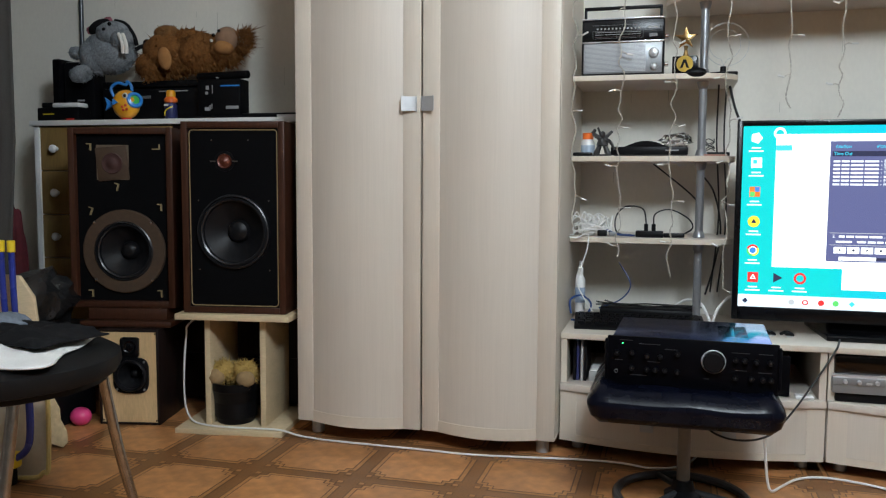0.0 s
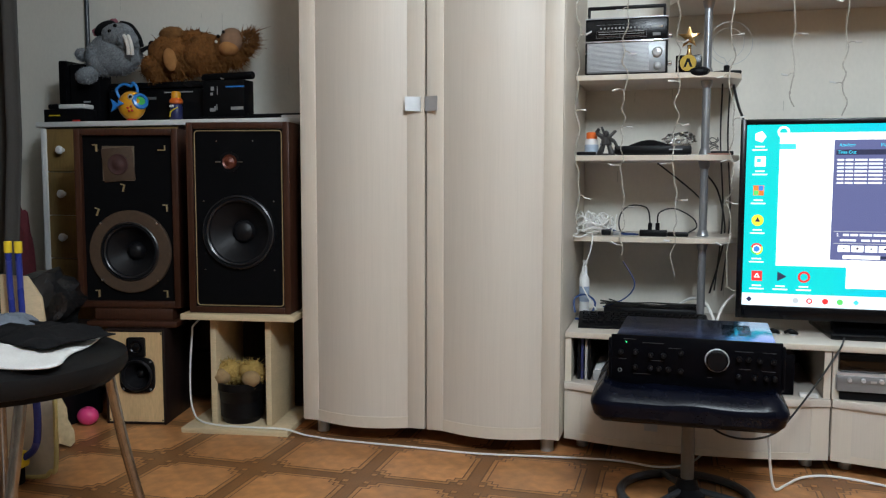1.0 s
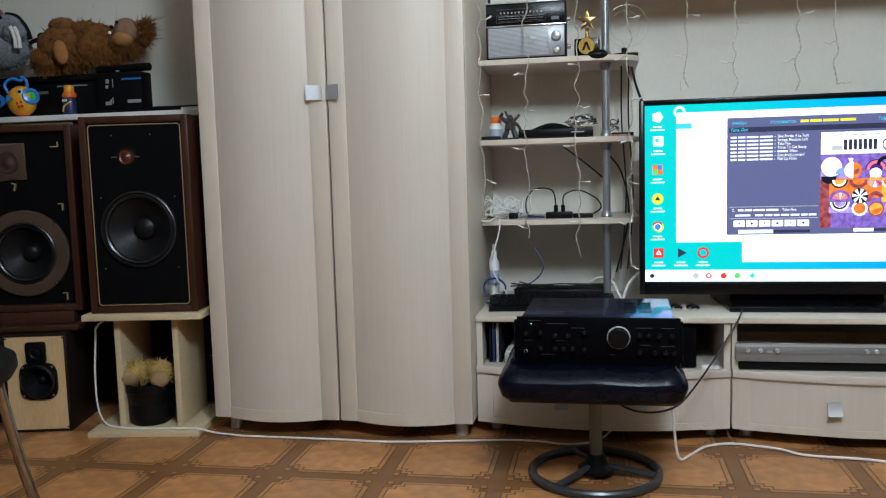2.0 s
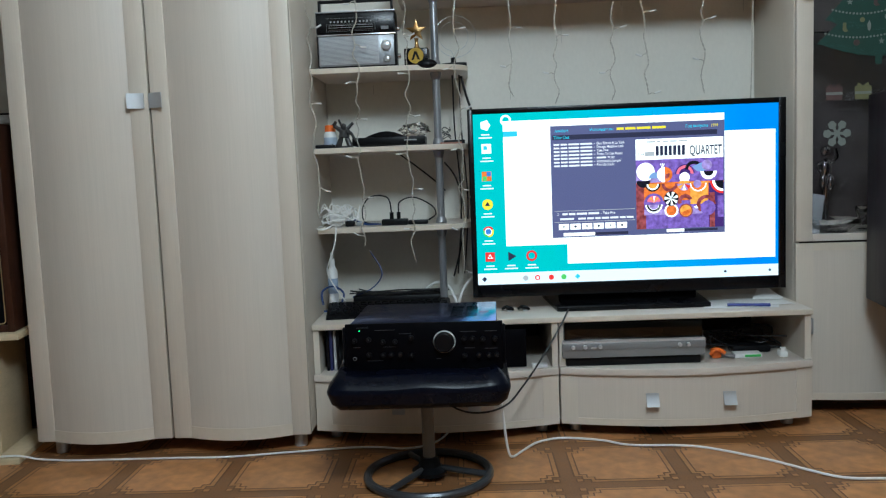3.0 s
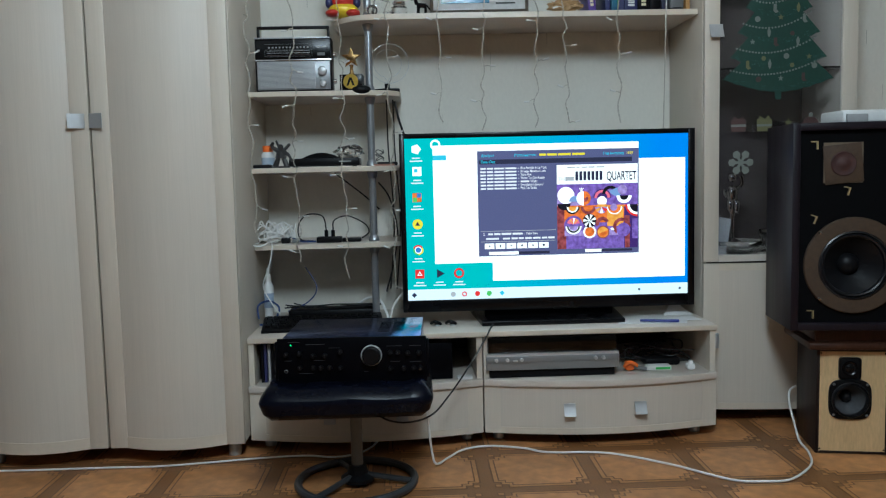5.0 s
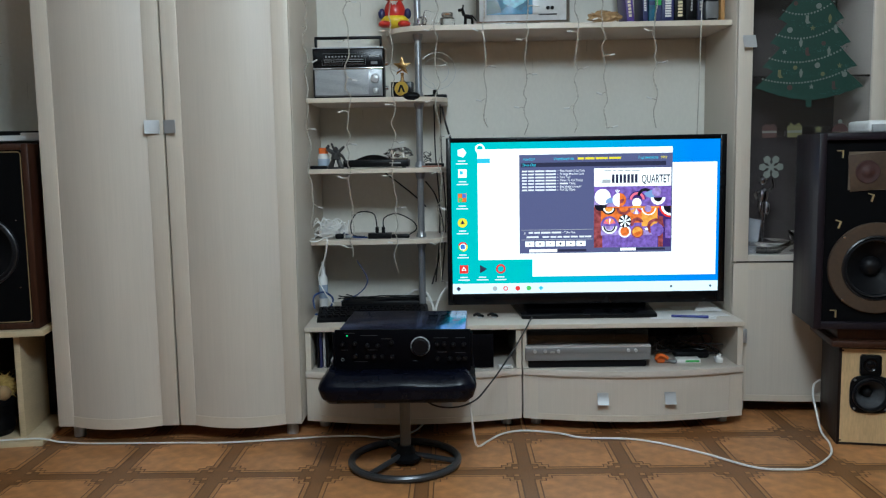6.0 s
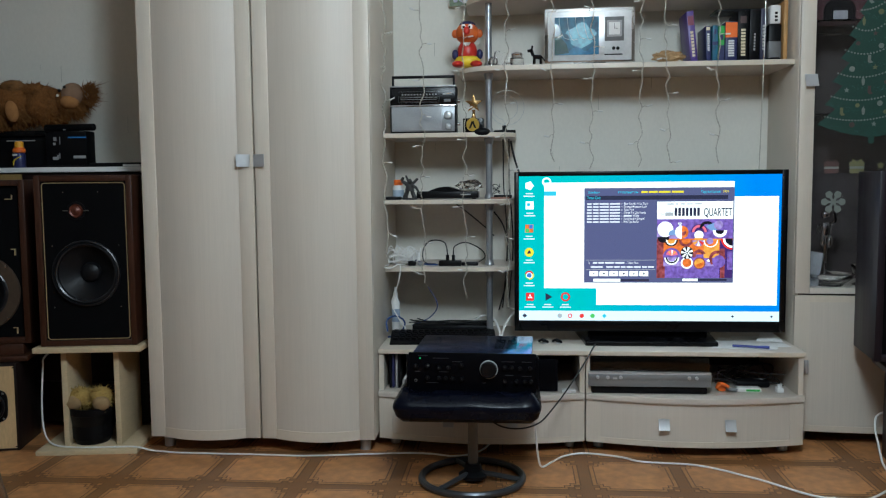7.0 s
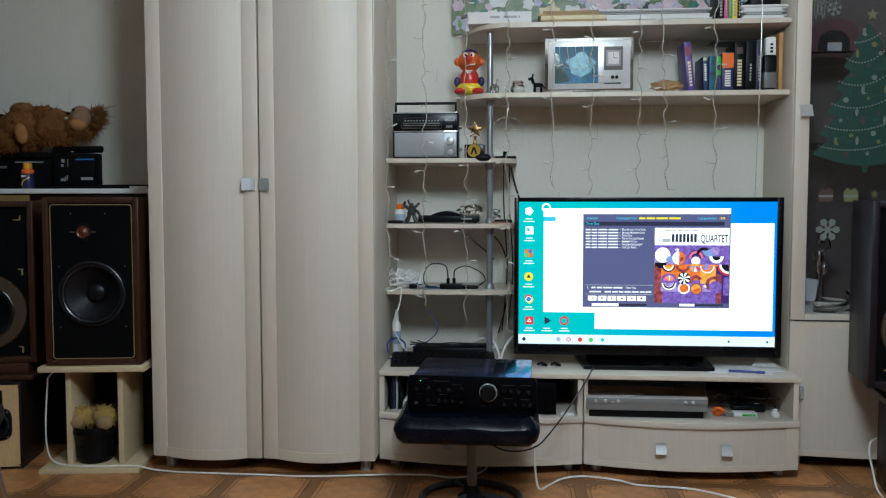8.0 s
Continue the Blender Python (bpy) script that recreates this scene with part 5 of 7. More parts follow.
part("lid", box(-2.21, -1.90, 2.15, 2.43, 0.305, 0.33, 0.006), BLACK, crate)
bag = part("bin_bag", bm, BAG, None, "", 25)
bag.matrix_basis = pose(-2.0, 2.28, 0.33)
tagged(bag, "shiny crumpled black plastic bag on the box", "bag")
bm = ball((0, 0, 0.0), 0.034, 0.05, 0.21, n=4, rough=0.25)
coat = part("red_garment", bm, CHERRY, None, "", 40)
coat.matrix_basis = pose(-2.305, 2.50, 0.36)
for v in coat.data.vertices:
    v.co.z = max(v.co.z * 1.7, -0.359)
tagged(coat, "dark red garment hanging beside the chest", "garment")
bm = slab([(0, 0), (0.03, 0.005), (0.04, 0.09), (0.005, 0.1)], 0, 0.002, upright(-2.235, 2.36, 0.58, 20))
ob = part("paper_note", bm, PAPER, None, "", 0)
tagged(ob, "small white paper sticking out beside the chest", "paper")
bm = ball((-1.868, 2.285, 0.031), 0.036, 0.032, 0.031, n=3)
ob = part("pink_ball", bm, PINK, None)
tagged(ob, "small pink rubber ball on the floor", "ball")

# blue folding frame with yellow ends and its pale seat board
fr = thing("folding_frame", "blue steel tube folding frame with yellow caps", "frame", (-1.64, 1.86, 0))
for x, xb in ((-1.800, -1.785), (-1.765, -1.755)):
    part("tube", tube([(x, 1.9, 0.62), (x + 0.003, 1.9, 0.5), (xb, 1.9, 0.33), (xb + 0.012, 1.9, 0.2)], 0.0085, 10), BLUE_PAINT, fr, "blue painted tube")
    part("cap", rod(0.011, (x, 1.9, 0.612), (x, 1.9, 0.645), 14), BRIGHT_YELLOW, fr, "yellow plastic cap")
part("cross_tube", tube([(-1.640, 1.785, 0.40), (-1.622, 1.785, 0.26), (-1.614, 1.78, 0.16), (-1.622, 1.775, 0.105), (-1.66, 1.77, 0.075), (-1.71, 1.77, 0.06)], 0.0095, 10), BLUE_PAINT, fr)
part("cross_tube", tube([(-1.86, 1.9, 0.42), (-1.79, 1.9, 0.415), (-1.74, 1.9, 0.42)], 0.009, 10), BLUE_PAINT, fr)
part("joint", box(-1.685, -1.648, 1.752, 1.79, 0.05, 0.095, 0.01), BRIGHT_YELLOW, fr, "yellow plastic joint")
part("foot", box(-1.70, -1.665, 1.752, 1.79, 0.0, 0.055, 0.008), BLACK, fr)
board = thing("pale_board", "pale wooden seat board leaning by the chair", "board", (-1.66, 1.97, 0))
part("panel", slab([(-0.09, 0.0), (0.02, 0.0), (0.055, 0.05), (0.055, 0.25), (0.03, 0.48), (-0.01, 0.54), (-0.09, 0.545)], 0, 0.018, upright(-1.765, 1.95, 0.002, 12), bevel=0.005), RAW_BOARD, board)
seat = thing("play_seat", "cream plastic seat panel with a pale yellow rim beside the chair", "seat panel", (-1.69, 1.80, 0))
out = [(-0.10, 0.0), (0.05, 0.006), (0.082, 0.022), (0.098, 0.055), (0.102, 0.34), (-0.10, 0.34)]
part("panel", slab(out, 0, 0.012, upright(-1.69, 1.815, 0.001, 8), bevel=0.003), surface("cream_plastic", (0.60, 0.56, 0.46), 0.5, vary=0.12), seat)
part("rim", tube([(-1.785, 1.80, 0.008), (-1.64, 1.808, 0.013), (-1.607, 1.812, 0.030), (-1.590, 1.815, 0.06), (-1.586, 1.815, 0.34)], 0.0065, 8), surface("pale_yellow_plastic", (0.60, 0.50, 0.20), 0.45, vary=0.12, bump=0.0), seat, "pale yellow rim")
cr = thing("lace_cloth", "cream printed cloth with a frilled edge on the floor", "cloth", (-1.68, 2.1, 0))
out = [(-0.10, 0.23), (0.03, 0.25)] + [(0.035 + 0.06 * k / 6 + 0.008 * (k % 2), 0.23 - 0.21 * k / 6) for k in range(7)] + [(0.08 - 0.03 * k, 0.004 + 0.01 * (k % 2)) for k in range(6)]
part("cloth", slab(out, 0, 0.006, upright(-1.835, 2.05, 0.0, 15), bevel=0.002), surface("cream_cloth", (0.55, 0.42, 0.24), 0.85, vary=0.3, scale=18, bump=0.4), cr)

# chair with clothes
CHAIR_STEEL = surface("worn_chrome_tube", (0.42, 0.41, 0.40), 0.2, metal=1.0, vary=0.25, scale=14, bump=0.03)
ch = thing("chair", "black padded chair with chrome legs", "chair", m=pose(-1.352, 1.40, 0))
part("seat", lathe([(0, 0.402), (0.22, 0.402), (0.238, 0.408), (0.248, 0.426), (0.246, 0.446), (0.225, 0.458), (0, 0.463)], 44), surface("matt_black_vinyl", (0.006, 0.006, 0.0065), 0.55, spec=0.2, vary=0.2, grain=200, bump=0.15), ch, "round black padded seat")
part("seat_ring", lathe([(0.205, 0.392), (0.22, 0.392), (0.22, 0.404), (0.205, 0.404)], 40), BLACK, ch)
for a in (-54, 44, 136, 230):
    c, s = math.cos(radians(a)), math.sin(radians(a))
    tc, ts = (math.cos(radians(a + 16)), math.sin(radians(a + 16))) if a == -54 else (c, s)
    leg = part("leg", tube([(0.205 * tc, 0.205 * ts, 0.400), (0.12 * (c + tc), 0.12 * (s + ts), 0.2), (0.285 * c, 0.285 * s, 0.012)], 0.0115, 12), CHAIR_STEEL, ch, "chrome tube leg")
    part("rubber_foot", rod(0.015, (0.2815 * c, 0.2815 * s, 0.0), (0.279 * c, 0.279 * s, 0.035), 12), BLACK, leg)


def heap(name, label, m, w, d, h, material, seed, z_rim=0.0):
    """A loosely folded piece of cloth."""
    bm = bmesh.new()
    n = 26
    grid = []
    for j in range(n):
        row = []
        for i in range(n):
            u, v = i / (n - 1) * 2 - 1, j / (n - 1) * 2 - 1
            r = max(abs(u), abs(v))
            z = h * (1 - r ** 4) * (0.75 + 0.5 * noise.noise(Vector((u * 2.2 + seed, v * 2.2, seed)))) + 0.25 * h * noise.noise(Vector((u * 6 + seed, v * 6, 1)))
            k = 1 + 0.14 * noise.noise(Vector((u * 2, v * 2, seed + 7)))
            row.append(bm.verts.new((u * w * k, v * d * k, max(0.003, z))))
        grid.append(row)
    for a, b in zip(grid, grid[1:]):
        for i in range(n - 1):
            bm.faces.new((a[i], a[i + 1], b[i + 1], b[i]))
    ob = part(name, bm, material, None, "", 80)
    ob.matrix_basis = m
    ob.modifiers.new("thick", "SOLIDIFY").thickness = 0.003
    return tagged(ob, label, "clothing")


heap("white_shirt", "crumpled white cotton shirt on the chair", pose(-1.36, 1.37, 0.4635, 0, 0, 20), 0.19, 0.17, 0.022, CLOTH_WHITE, 3)
heap("black_trousers", "crumpled black clothes heaped on the chair", pose(-1.31, 1.46, 0.482, 0, 0, -12), 0.13, 0.09, 0.030, CLOTH_BLACK, 11)
heap("grey_socks", "grey cotton socks on top of the clothes", pose(-1.42, 1.47, 0.498, 0, 0, 35), 0.07, 0.035, 0.03, CLOTH_GREY, 21)

# ---- swivel stool with the amplifier ----
QX, QY = 0.050, 2.155
stool = thing("swivel_stool", "black leather stool on a grey ring base", "stool", (QX, QY, 0))
ring = [(QX - 0.003 + 0.163 * math.cos(2 * math.pi * k / 40), QY + 0.163 * math.sin(2 * math.pi * k / 40), 0.013) for k in range(40)]
part("base_ring", tube(ring, 0.0115, 10, steps=1, closed=True), GREY_STEEL, stool, "grey steel ring")
for a in (-8, 112, 232):
    c, s = math.cos(radians(a)), math.sin(radians(a))
    part("spoke", rod(0.0085, (QX + 0.03 * c, QY + 0.03 * s, 0.03), (QX - 0.003 + 0.160 * c, QY + 0.160 * s, 0.014), 10), GREY_STEEL, stool)
part("hub", lathe([(0, 0.014), (0.046, 0.014), (0.047, 0.024), (0.030, 0.036), (0.024, 0.06), (0, 0.06)], 28, Matrix.Translation((QX, QY, 0))), BLACK, stool, "black plastic hub")
part("column", rod(0.0165, (QX, QY, 0.055), (QX, QY, 0.275), 20), COLUMN_PAINT, stool, "grey metal column")
part("seat_plate", box(QX - 0.10, QX + 0.10, QY - 0.10, QY + 0.10, 0.244, 0.262, 0.004), BLACK, stool)
# the cushion: a thick padded slab with full, rounded edges and a slight sag
bm = box(-0.223, 0.223, -0.205, 0.205, -0.036, 0.036)
bmesh.ops.subdivide_edges(bm, edges=bm.edges, cuts=15, use_grid_fill=True)
for v in bm.verts:
    x, y, z = v.co
    ex, ey = max(0, abs(x) - 0.190) / 0.033, max(0, abs(y) - 0.165) / 0.040
    e = min(1, math.hypot(ex, ey))
    round_off = math.sqrt(max(0.0, 1 - e * e)) * 0.75 + 0.25
    z *= round_off if z > 0 else 1.22 * (0.5 + 0.5 * round_off)
    k = 1 - 0.05 * e * (abs(z) / 0.036)
    z += 0.016 * min(1.0, max(0.0, abs(x) - 0.155) / 0.04) * (1 - 0.6 * e) if z > 0 else 0
    z += (0.004 * math.cos(x * 9) + 0.0016 * math.sin(x * 41 + 1) * math.cos(y * 30)) if z > 0 else 0
    if ex > 0 and ey > 0 and math.hypot(ex, ey) > 1:
        q = 1 / math.hypot(ex, ey)
        x = math.copysign(0.190 + 0.033 * ex * q, x)
        y = math.copysign(0.165 + 0.040 * ey * q, y)
    v.co = (QX - 0.008 + x * k, QY - 0.022 + y * k, 0.2925 + z)
bmesh.ops.recalc_face_normals(bm, faces=bm.faces)
part("cushion", bm, LEATHER, stool, "black leatherette cushion", 60)

SILVER_RING = surface("satin_silver_ring", (0.70, 0.71, 0.72), 0.35, metal=0.3, vary=0.05, bump=0.0)
AM = pose(0.056, 2.012, 0.3285, 0, 0, -2)
amp = thing("amplifier", "black hi-fi amplifier with one large ringed knob", "amplifier", m=AM)
w, d, h = 0.388, 0.30, 0.117
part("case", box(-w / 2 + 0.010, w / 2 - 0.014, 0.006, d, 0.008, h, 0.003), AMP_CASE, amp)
part("front_panel", box(-w / 2, w / 2, 0.0, 0.008, -0.0005, h + 0.002, 0.002), AMP_FACE, amp, "black front panel")
for s in (-1, 1):
    part("handle", box(s * (w / 2 + 0.002) - 0.004, s * (w / 2 + 0.002) + 0.004, -0.004, 0.012, 0.012, h - 0.006, 0.003), AMP_FACE, amp)
part("volume_ring", lathe([(0.0252, 0.0), (0.0252, 0.006), (0.0262, 0.007), (0.0278, 0.004), (0.0278, 0.0)], 32, frame_of(0.051, 0.071)), SILVER_RING, amp, "bright ring")
part("volume_knob", lathe([(0.0245, 0.0), (0.0235, 0.016), (0.021, 0.018), (0, 0.018)], 32, frame_of(0.051, 0.071)), BLACK, amp, "large round volume knob")
for x, z in ((-0.17, 0.07), (-0.135, 0.072), (-0.135, 0.035), (-0.10, 0.066), (-0.07, 0.066), (-0.10, 0.034), (-0.08, 0.034), (-0.058, 0.034), (-0.03, 0.075), (-0.03, 0.032), (0.100, 0.07), (0.120, 0.07), (0.145, 0.068), (0.175, 0.068), (0.10, 0.028), (0.135, 0.028), (0.16, 0.028), (0.178, 0.028)):
    k = part("knob", lathe([(0.0065, 0.0), (0.006, 0.012), (0.005, 0.013), (0, 0.013)], 14, frame_of(x, z + 0.008)), BLACK, amp)
    part("pointer", box(x - 0.0006, x + 0.0006, -0.0136, -0.0128, z + 0.008, z + 0.012), AMP_PRINT, k)
for k, (x, z, ww) in enumerate(((-0.165, 0.101, 0.03), (-0.12, 0.094, 0.05), (-0.10, 0.052, 0.03), (-0.06, 0.084, 0.03), (-0.175, 0.052, 0.018), (0.09, 0.086, 0.04), (0.15, 0.086, 0.03), (0.1, 0.045, 0.025), (0.15, 0.043, 0.03), (0.03, 0.02, 0.012), (-0.14, 0.018, 0.04))):
    part("marking", box(x, x + ww, -0.0004, 0.001, z + 0.008, z + 0.0094), AMP_PRINT, amp, "line of tiny pale lettering")
part("socket", lathe([(0.005, 0.001), (0.0035, 0.002), (0.0035, -0.004), (0, -0.004)], 12, frame_of(-0.172, 0.033)), GREY, amp)
part("indicator", lathe([(0, 0.002), (0.0014, 0.0015), (0.0017, 0)], 10, frame_of(-0.158, 0.102)), LED_GREEN, amp, "lit green indicator")
for x in (0.062, 0.100):
    for k in range(9):
        y = 0.085 + 0.0175 * k
        part("vent_slot", box(x, x + 0.030, y, y + 0.005, h - 0.001, h + 0.0005), BAFFLE, amp)
for x in (-0.16, 0.16):
    for y in (0.04, 0.26):
        part("foot", rod(0.014, (x, y, -0.001), (x, y, 0.009), 14), RUBBER, amp)


# ---- things on the three short shelves ----
Z1, Z2, Z3 = SH
RM = pose(-0.157, 2.675, Z1)
GRILLE = surface("ribbed_grille_silver", (0.46, 0.47, 0.48), 0.42, metal=0.35, vary=0.08, bump=0.02)
radio = thing("radio", "old portable radio with a silver grille and black dial", "radio", m=RM)
w, d, h = 0.252, 0.075, 0.176
part("case", box(-w / 2, w / 2, 0.003, d, 0.0, h, 0.005), BLACK, radio)
part("grille", box(-w / 2 + 0.006, w / 2 - 0.006, -0.002, 0.006, 0.006, 0.099, 0.002), SILVER_PAINT, radio, "ribbed silver grille")
for k in range(22):
    z = 0.012 + 0.0039 * k
    part("grille_rib", box(-w / 2 + 0.009, w / 2 - 0.055, -0.0036, -0.0015, z, z + 0.002), GRILLE, radio)
part("trim_strip", box(-w / 2, w / 2, -0.003, 0.005, 0.100, 0.105, 0.001), CHROME, radio)
part("trim_strip", box(-w / 2, w / 2, -0.003, 0.005, h - 0.004, h, 0.001), NICKEL, radio)
dial = part("dial", box(-w / 2 + 0.004, w / 2 - 0.004, -0.001, 0.005, 0.107, h - 0.007, 0.001), GLOSS, radio, "black dial with pale scales")
for k in range(3):
    part("scale_line", box(-0.085, 0.055, -0.0018, 0.0, 0.118 + 0.007 * k, 0.1192 + 0.007 * k), PAPER_GREY if k else STICK_RED, dial)
for k in range(12):
    part("scale_mark", box(-0.08 + 0.0115 * k, -0.075 + 0.0115 * k, -0.0018, 0.0, 0.141, 0.146), PAPER_GREY, dial)
part("name_bar", box(0.075, 0.11, -0.0018, 0.0, 0.142, 0.147), PAPER_GREY, dial)
for z in (0.114, 0.136, 0.154):
    part("scale_edge", box(-0.092, 0.062, -0.0018, 0.0, z, z + 0.0007), GREY, dial)
for x in (-0.092, -0.02, 0.0613):
    part("scale_edge", box(x, x + 0.0007, -0.0017, 0.0, 0.1147, 0.136), GREY, dial)
part("tuning_window", box(0.080, 0.104, -0.0018, 0.0, 0.116, 0.126), GREY, dial, "small grey tuning window")
for x, z, r in ((0.095, 0.066, 0.015), (0.097, 0.024, 0.0105)):
    part("knob", lathe([(r, 0.0), (r, 0.010), (r * 0.85, 0.013), (r * 0.8, 0.011), (r * 0.4, 0.013), (0, 0.013)], 24, frame_of(x, z, -0.002)), NICKEL, radio, "round chrome knob")
for z in (0.035, 0.12):
    part("side_knob", rod(0.008, (w / 2, 0.035, z), (w / 2 + 0.012, 0.035, z), 14), CHROME, radio)
part("handle", box(-w / 2 + 0.004, w / 2 - 0.008, 0.03, 0.045, h + 0.032, h + 0.042, 0.003, box(-w / 2 + 0.004, -w / 2 + 0.012, 0.03, 0.045, h - 0.004, h + 0.036, 0.002, box(w / 2 - 0.016, w / 2 - 0.008, 0.03, 0.045, h - 0.004, h + 0.036, 0.002))), BLACK, radio, "black carrying handle")

tr = thing("star_trophy", "gold star trophy on a black cube base", "trophy", m=pose(0.032, 2.685, Z1, 0, 0, -6))
part("base", box(-0.037, 0.037, -0.02, 0.03, 0, 0.052, 0.002), GLOSS, tr)
part("medal", lathe([(0, 0.003), (0.024, 0.003), (0.025, 0.0)], 28, frame_of(0.0, 0.028, -0.02)), surface("gold_badge", (0.50, 0.33, 0.05), 0.35, metal=0.4, vary=0.2), tr, "gold round badge")
part("medal_mark", slab([(-0.014, -0.014), (-0.004, 0.013), (0.004, 0.013), (0.014, -0.014), (0.006, -0.012), (0, 0.004), (-0.006, -0.012)], 0.003, 0.0042, frame_of(0.0, 0.028, -0.02)), BLACK, tr)
part("stem", lathe([(0.012, 0.052), (0.007, 0.06), (0.005, 0.075), (0.007, 0.085)], 16, Matrix.Translation((0, 0.005, 0))), GOLD, tr)
own = slab(star(0.036, 0.40), -0.006, 0.006, frame_of(0.0, 0.108, 0.005), bevel=0.003)
part("star", own, GOLD, tr, "polished gold star")
mouse = thing("computer_mouse", "black computer mouse on the shelf", "mouse", (0.06, 2.67, Z1))
part("shell", ball((0.062, 2.672, Z1 + 0.001), 0.034, 0.02, 0.017, n=3), BLACK, mouse)
part("base", box(0.03, 0.094, 2.655, 2.69, Z1 + 0.0002, Z1 + 0.003, 0.001), BLACK, mouse)
ant = thing("loop_antenna", "indoor loop antenna of thin wire on a black foot", "antenna", (0.145, 2.78, Z1))
part("foot", slab([(0.105, 2.76), (0.14, 2.735), (0.19, 2.745), (0.19, 2.79), (0.12, 2.80)], Z1, Z1 + 0.012, bevel=0.004), BLACK, ant)
part("post", rod(0.009, (0.147, 2.77, Z1 + 0.01), (0.147, 2.77, Z1 + 0.03), 12), BLACK, ant)
for r, dx in ((0.066, 0.006), (0.047, 0.0)):
    part("loop", tube([(0.144 + dx, 2.77, Z1 + 0.028)] + [(0.150 + dx + r * math.sin(radians(a)), 2.77 + 0.15 * r * math.sin(radians(a)), Z1 + 0.098 - r * math.cos(radians(a))) for a in range(12, 349, 14)] + [(0.15 + dx, 2.77, Z1 + 0.028)], 0.0008, 6, steps=2), NICKEL, ant, "thin bright wire loop")
for x in (0.135, 0.158):
    part("lead", tube([(x, 2.80, Z1 + 0.006), (x + 0.005, 2.85, Z1 - 0.03), (x + 0.006, 2.90, 0.95), (x + 0.02, 2.9, 0.7), (x, 2.9, 0.45)], 0.0028, 6), CABLE_BLACK, ant)

bt = thing("pill_bottle", "white plastic bottle with an orange cap", "bottle", m=pose(-0.264, 2.74, Z2))
part("body", lathe([(0, 0), (0.02, 0), (0.022, 0.004), (0.022, 0.046), (0.016, 0.056)], 24), WHITE_PLASTIC, bt)
part("label", lathe([(0.0224, 0.012), (0.0224, 0.036)], 24), surface("pale_blue_label", (0.40, 0.48, 0.58), 0.5), bt)
part("cap", lathe([(0.0175, 0.055), (0.0175, 0.073), (0.015, 0.076), (0, 0.076)], 24), ORANGE, bt, "orange screw cap")
ob = thing("black_tape_reel", "small flat black reel on the shelf", "reel", (-0.28, 2.70, Z2))
part("box", box(-0.305, -0.245, 2.675, 2.715, Z2, Z2 + 0.012, 0.004), BLACK, ob)
bm = bmesh.new()
for a, b, r in (((-0.02, 0, 0.004), (-0.008, 0, 0.034), 0.006), ((0.02, 0, 0.004), (0.008, 0, 0.034), 0.006), ((0, 0, 0.032), (0.0, 0, 0.058), 0.011), ((-0.006, 0, 0.055), (-0.03, -0.005, 0.072), 0.005), ((0.006, 0, 0.055), (0.026, -0.01, 0.045), 0.005), ((-0.03, -0.005, 0.072), (-0.022, -0.01, 0.085), 0.004), ((0.0, 0.004, 0.05), (0.03, 0.012, 0.08), 0.004), ((0.0, 0.004, 0.055), (-0.016, 0.012, 0.092), 0.003), ((0.026, -0.01, 0.045), (0.04, -0.01, 0.02), 0.003)):
    rod(r * 1.7, a, b, 8, bm, r2=r * 1.2)
ball((0, 0, 0.068), 0.010, 0.010, 0.012, bm=bm)
rod(0.03, (0, 0, 0), (0, 0, 0.006), 16, bm)
fig = part("figurine", bm, surface("dark_cast_figure", (0.035, 0.033, 0.033), 0.35, vary=0.3, scale=30), None)
fig.matrix_basis = pose(-0.215, 2.705, Z2)
tagged(fig, "dark cast metal figurine with raised arms", "figurine")
ob = thing("set_top_box", "black set-top box with a domed lid", "set-top box", (-0.06, 2.72, Z2))
part("body", box(-0.188, 0.048, 2.695, 2.82, Z2 + 0.004, Z2 + 0.03, 0.004), BLACK, ob)
part("dome", slab([(-0.145 + 0.13 * k / 12, 0.018 * math.sin(math.pi * k / 12) + 0.0) for k in range(13)][::-1], 0, 0.12, upright(0, 2.82, Z2 + 0.0302)), GLOSS, ob)
for x in (-0.17, 0.03):
    part("foot", rod(0.008, (x, 2.72, Z2), (x, 2.72, Z2 + 0.005), 12), RUBBER, ob)
part("label_bar", box(-0.02, 0.02, 2.6942, 2.696, Z2 + 0.016, Z2 + 0.02), PAPER_GREY, ob)
bm = ball((0.012, 2.745, Z2 + 0.050), 0.046, 0.03, 0.021, n=3, rough=0.5)
ob = part("plastic_wrap", bm, clear("crumpled_film", (0.9, 0.9, 0.9), 0.12), None)
tagged(ob, "crumpled clear plastic wrap on the set-top box", "wrap")
ob = thing("power_adapter", "black adapter with a coiled cable on the shelf", "adapter", (0.13, 2.78, Z2))
part("body", box(0.105, 0.175, 2.76, 2.80, Z2, Z2 + 0.014, 0.003), BLACK, ob)
part("coil", tube([(0.115 + 0.014 * math.cos(k * 1.3), 2.76 + 0.008 * math.sin(k * 1.3), Z2 + 0.018 + 0.0025 * k + 0.006 * math.sin(k * 2.1)) for k in range(16)], 0.0015, 6), CABLE_BLACK, ob)
ob = thing("thin_booklet", "thin dull orange booklet lying on the shelf", "book", (0.14, 2.72, Z2))
part("cover", box(0.095, 0.165, 2.715, 2.755, Z2, Z2 + 0.006, 0.001), surface("dull_terracotta_cover", (0.30, 0.13, 0.085), 0.6), ob)

random.seed(17)
pile = thing("cable_pile", "tangled pile of white cables on the shelf", "cable", (-0.23, 2.73, Z3))
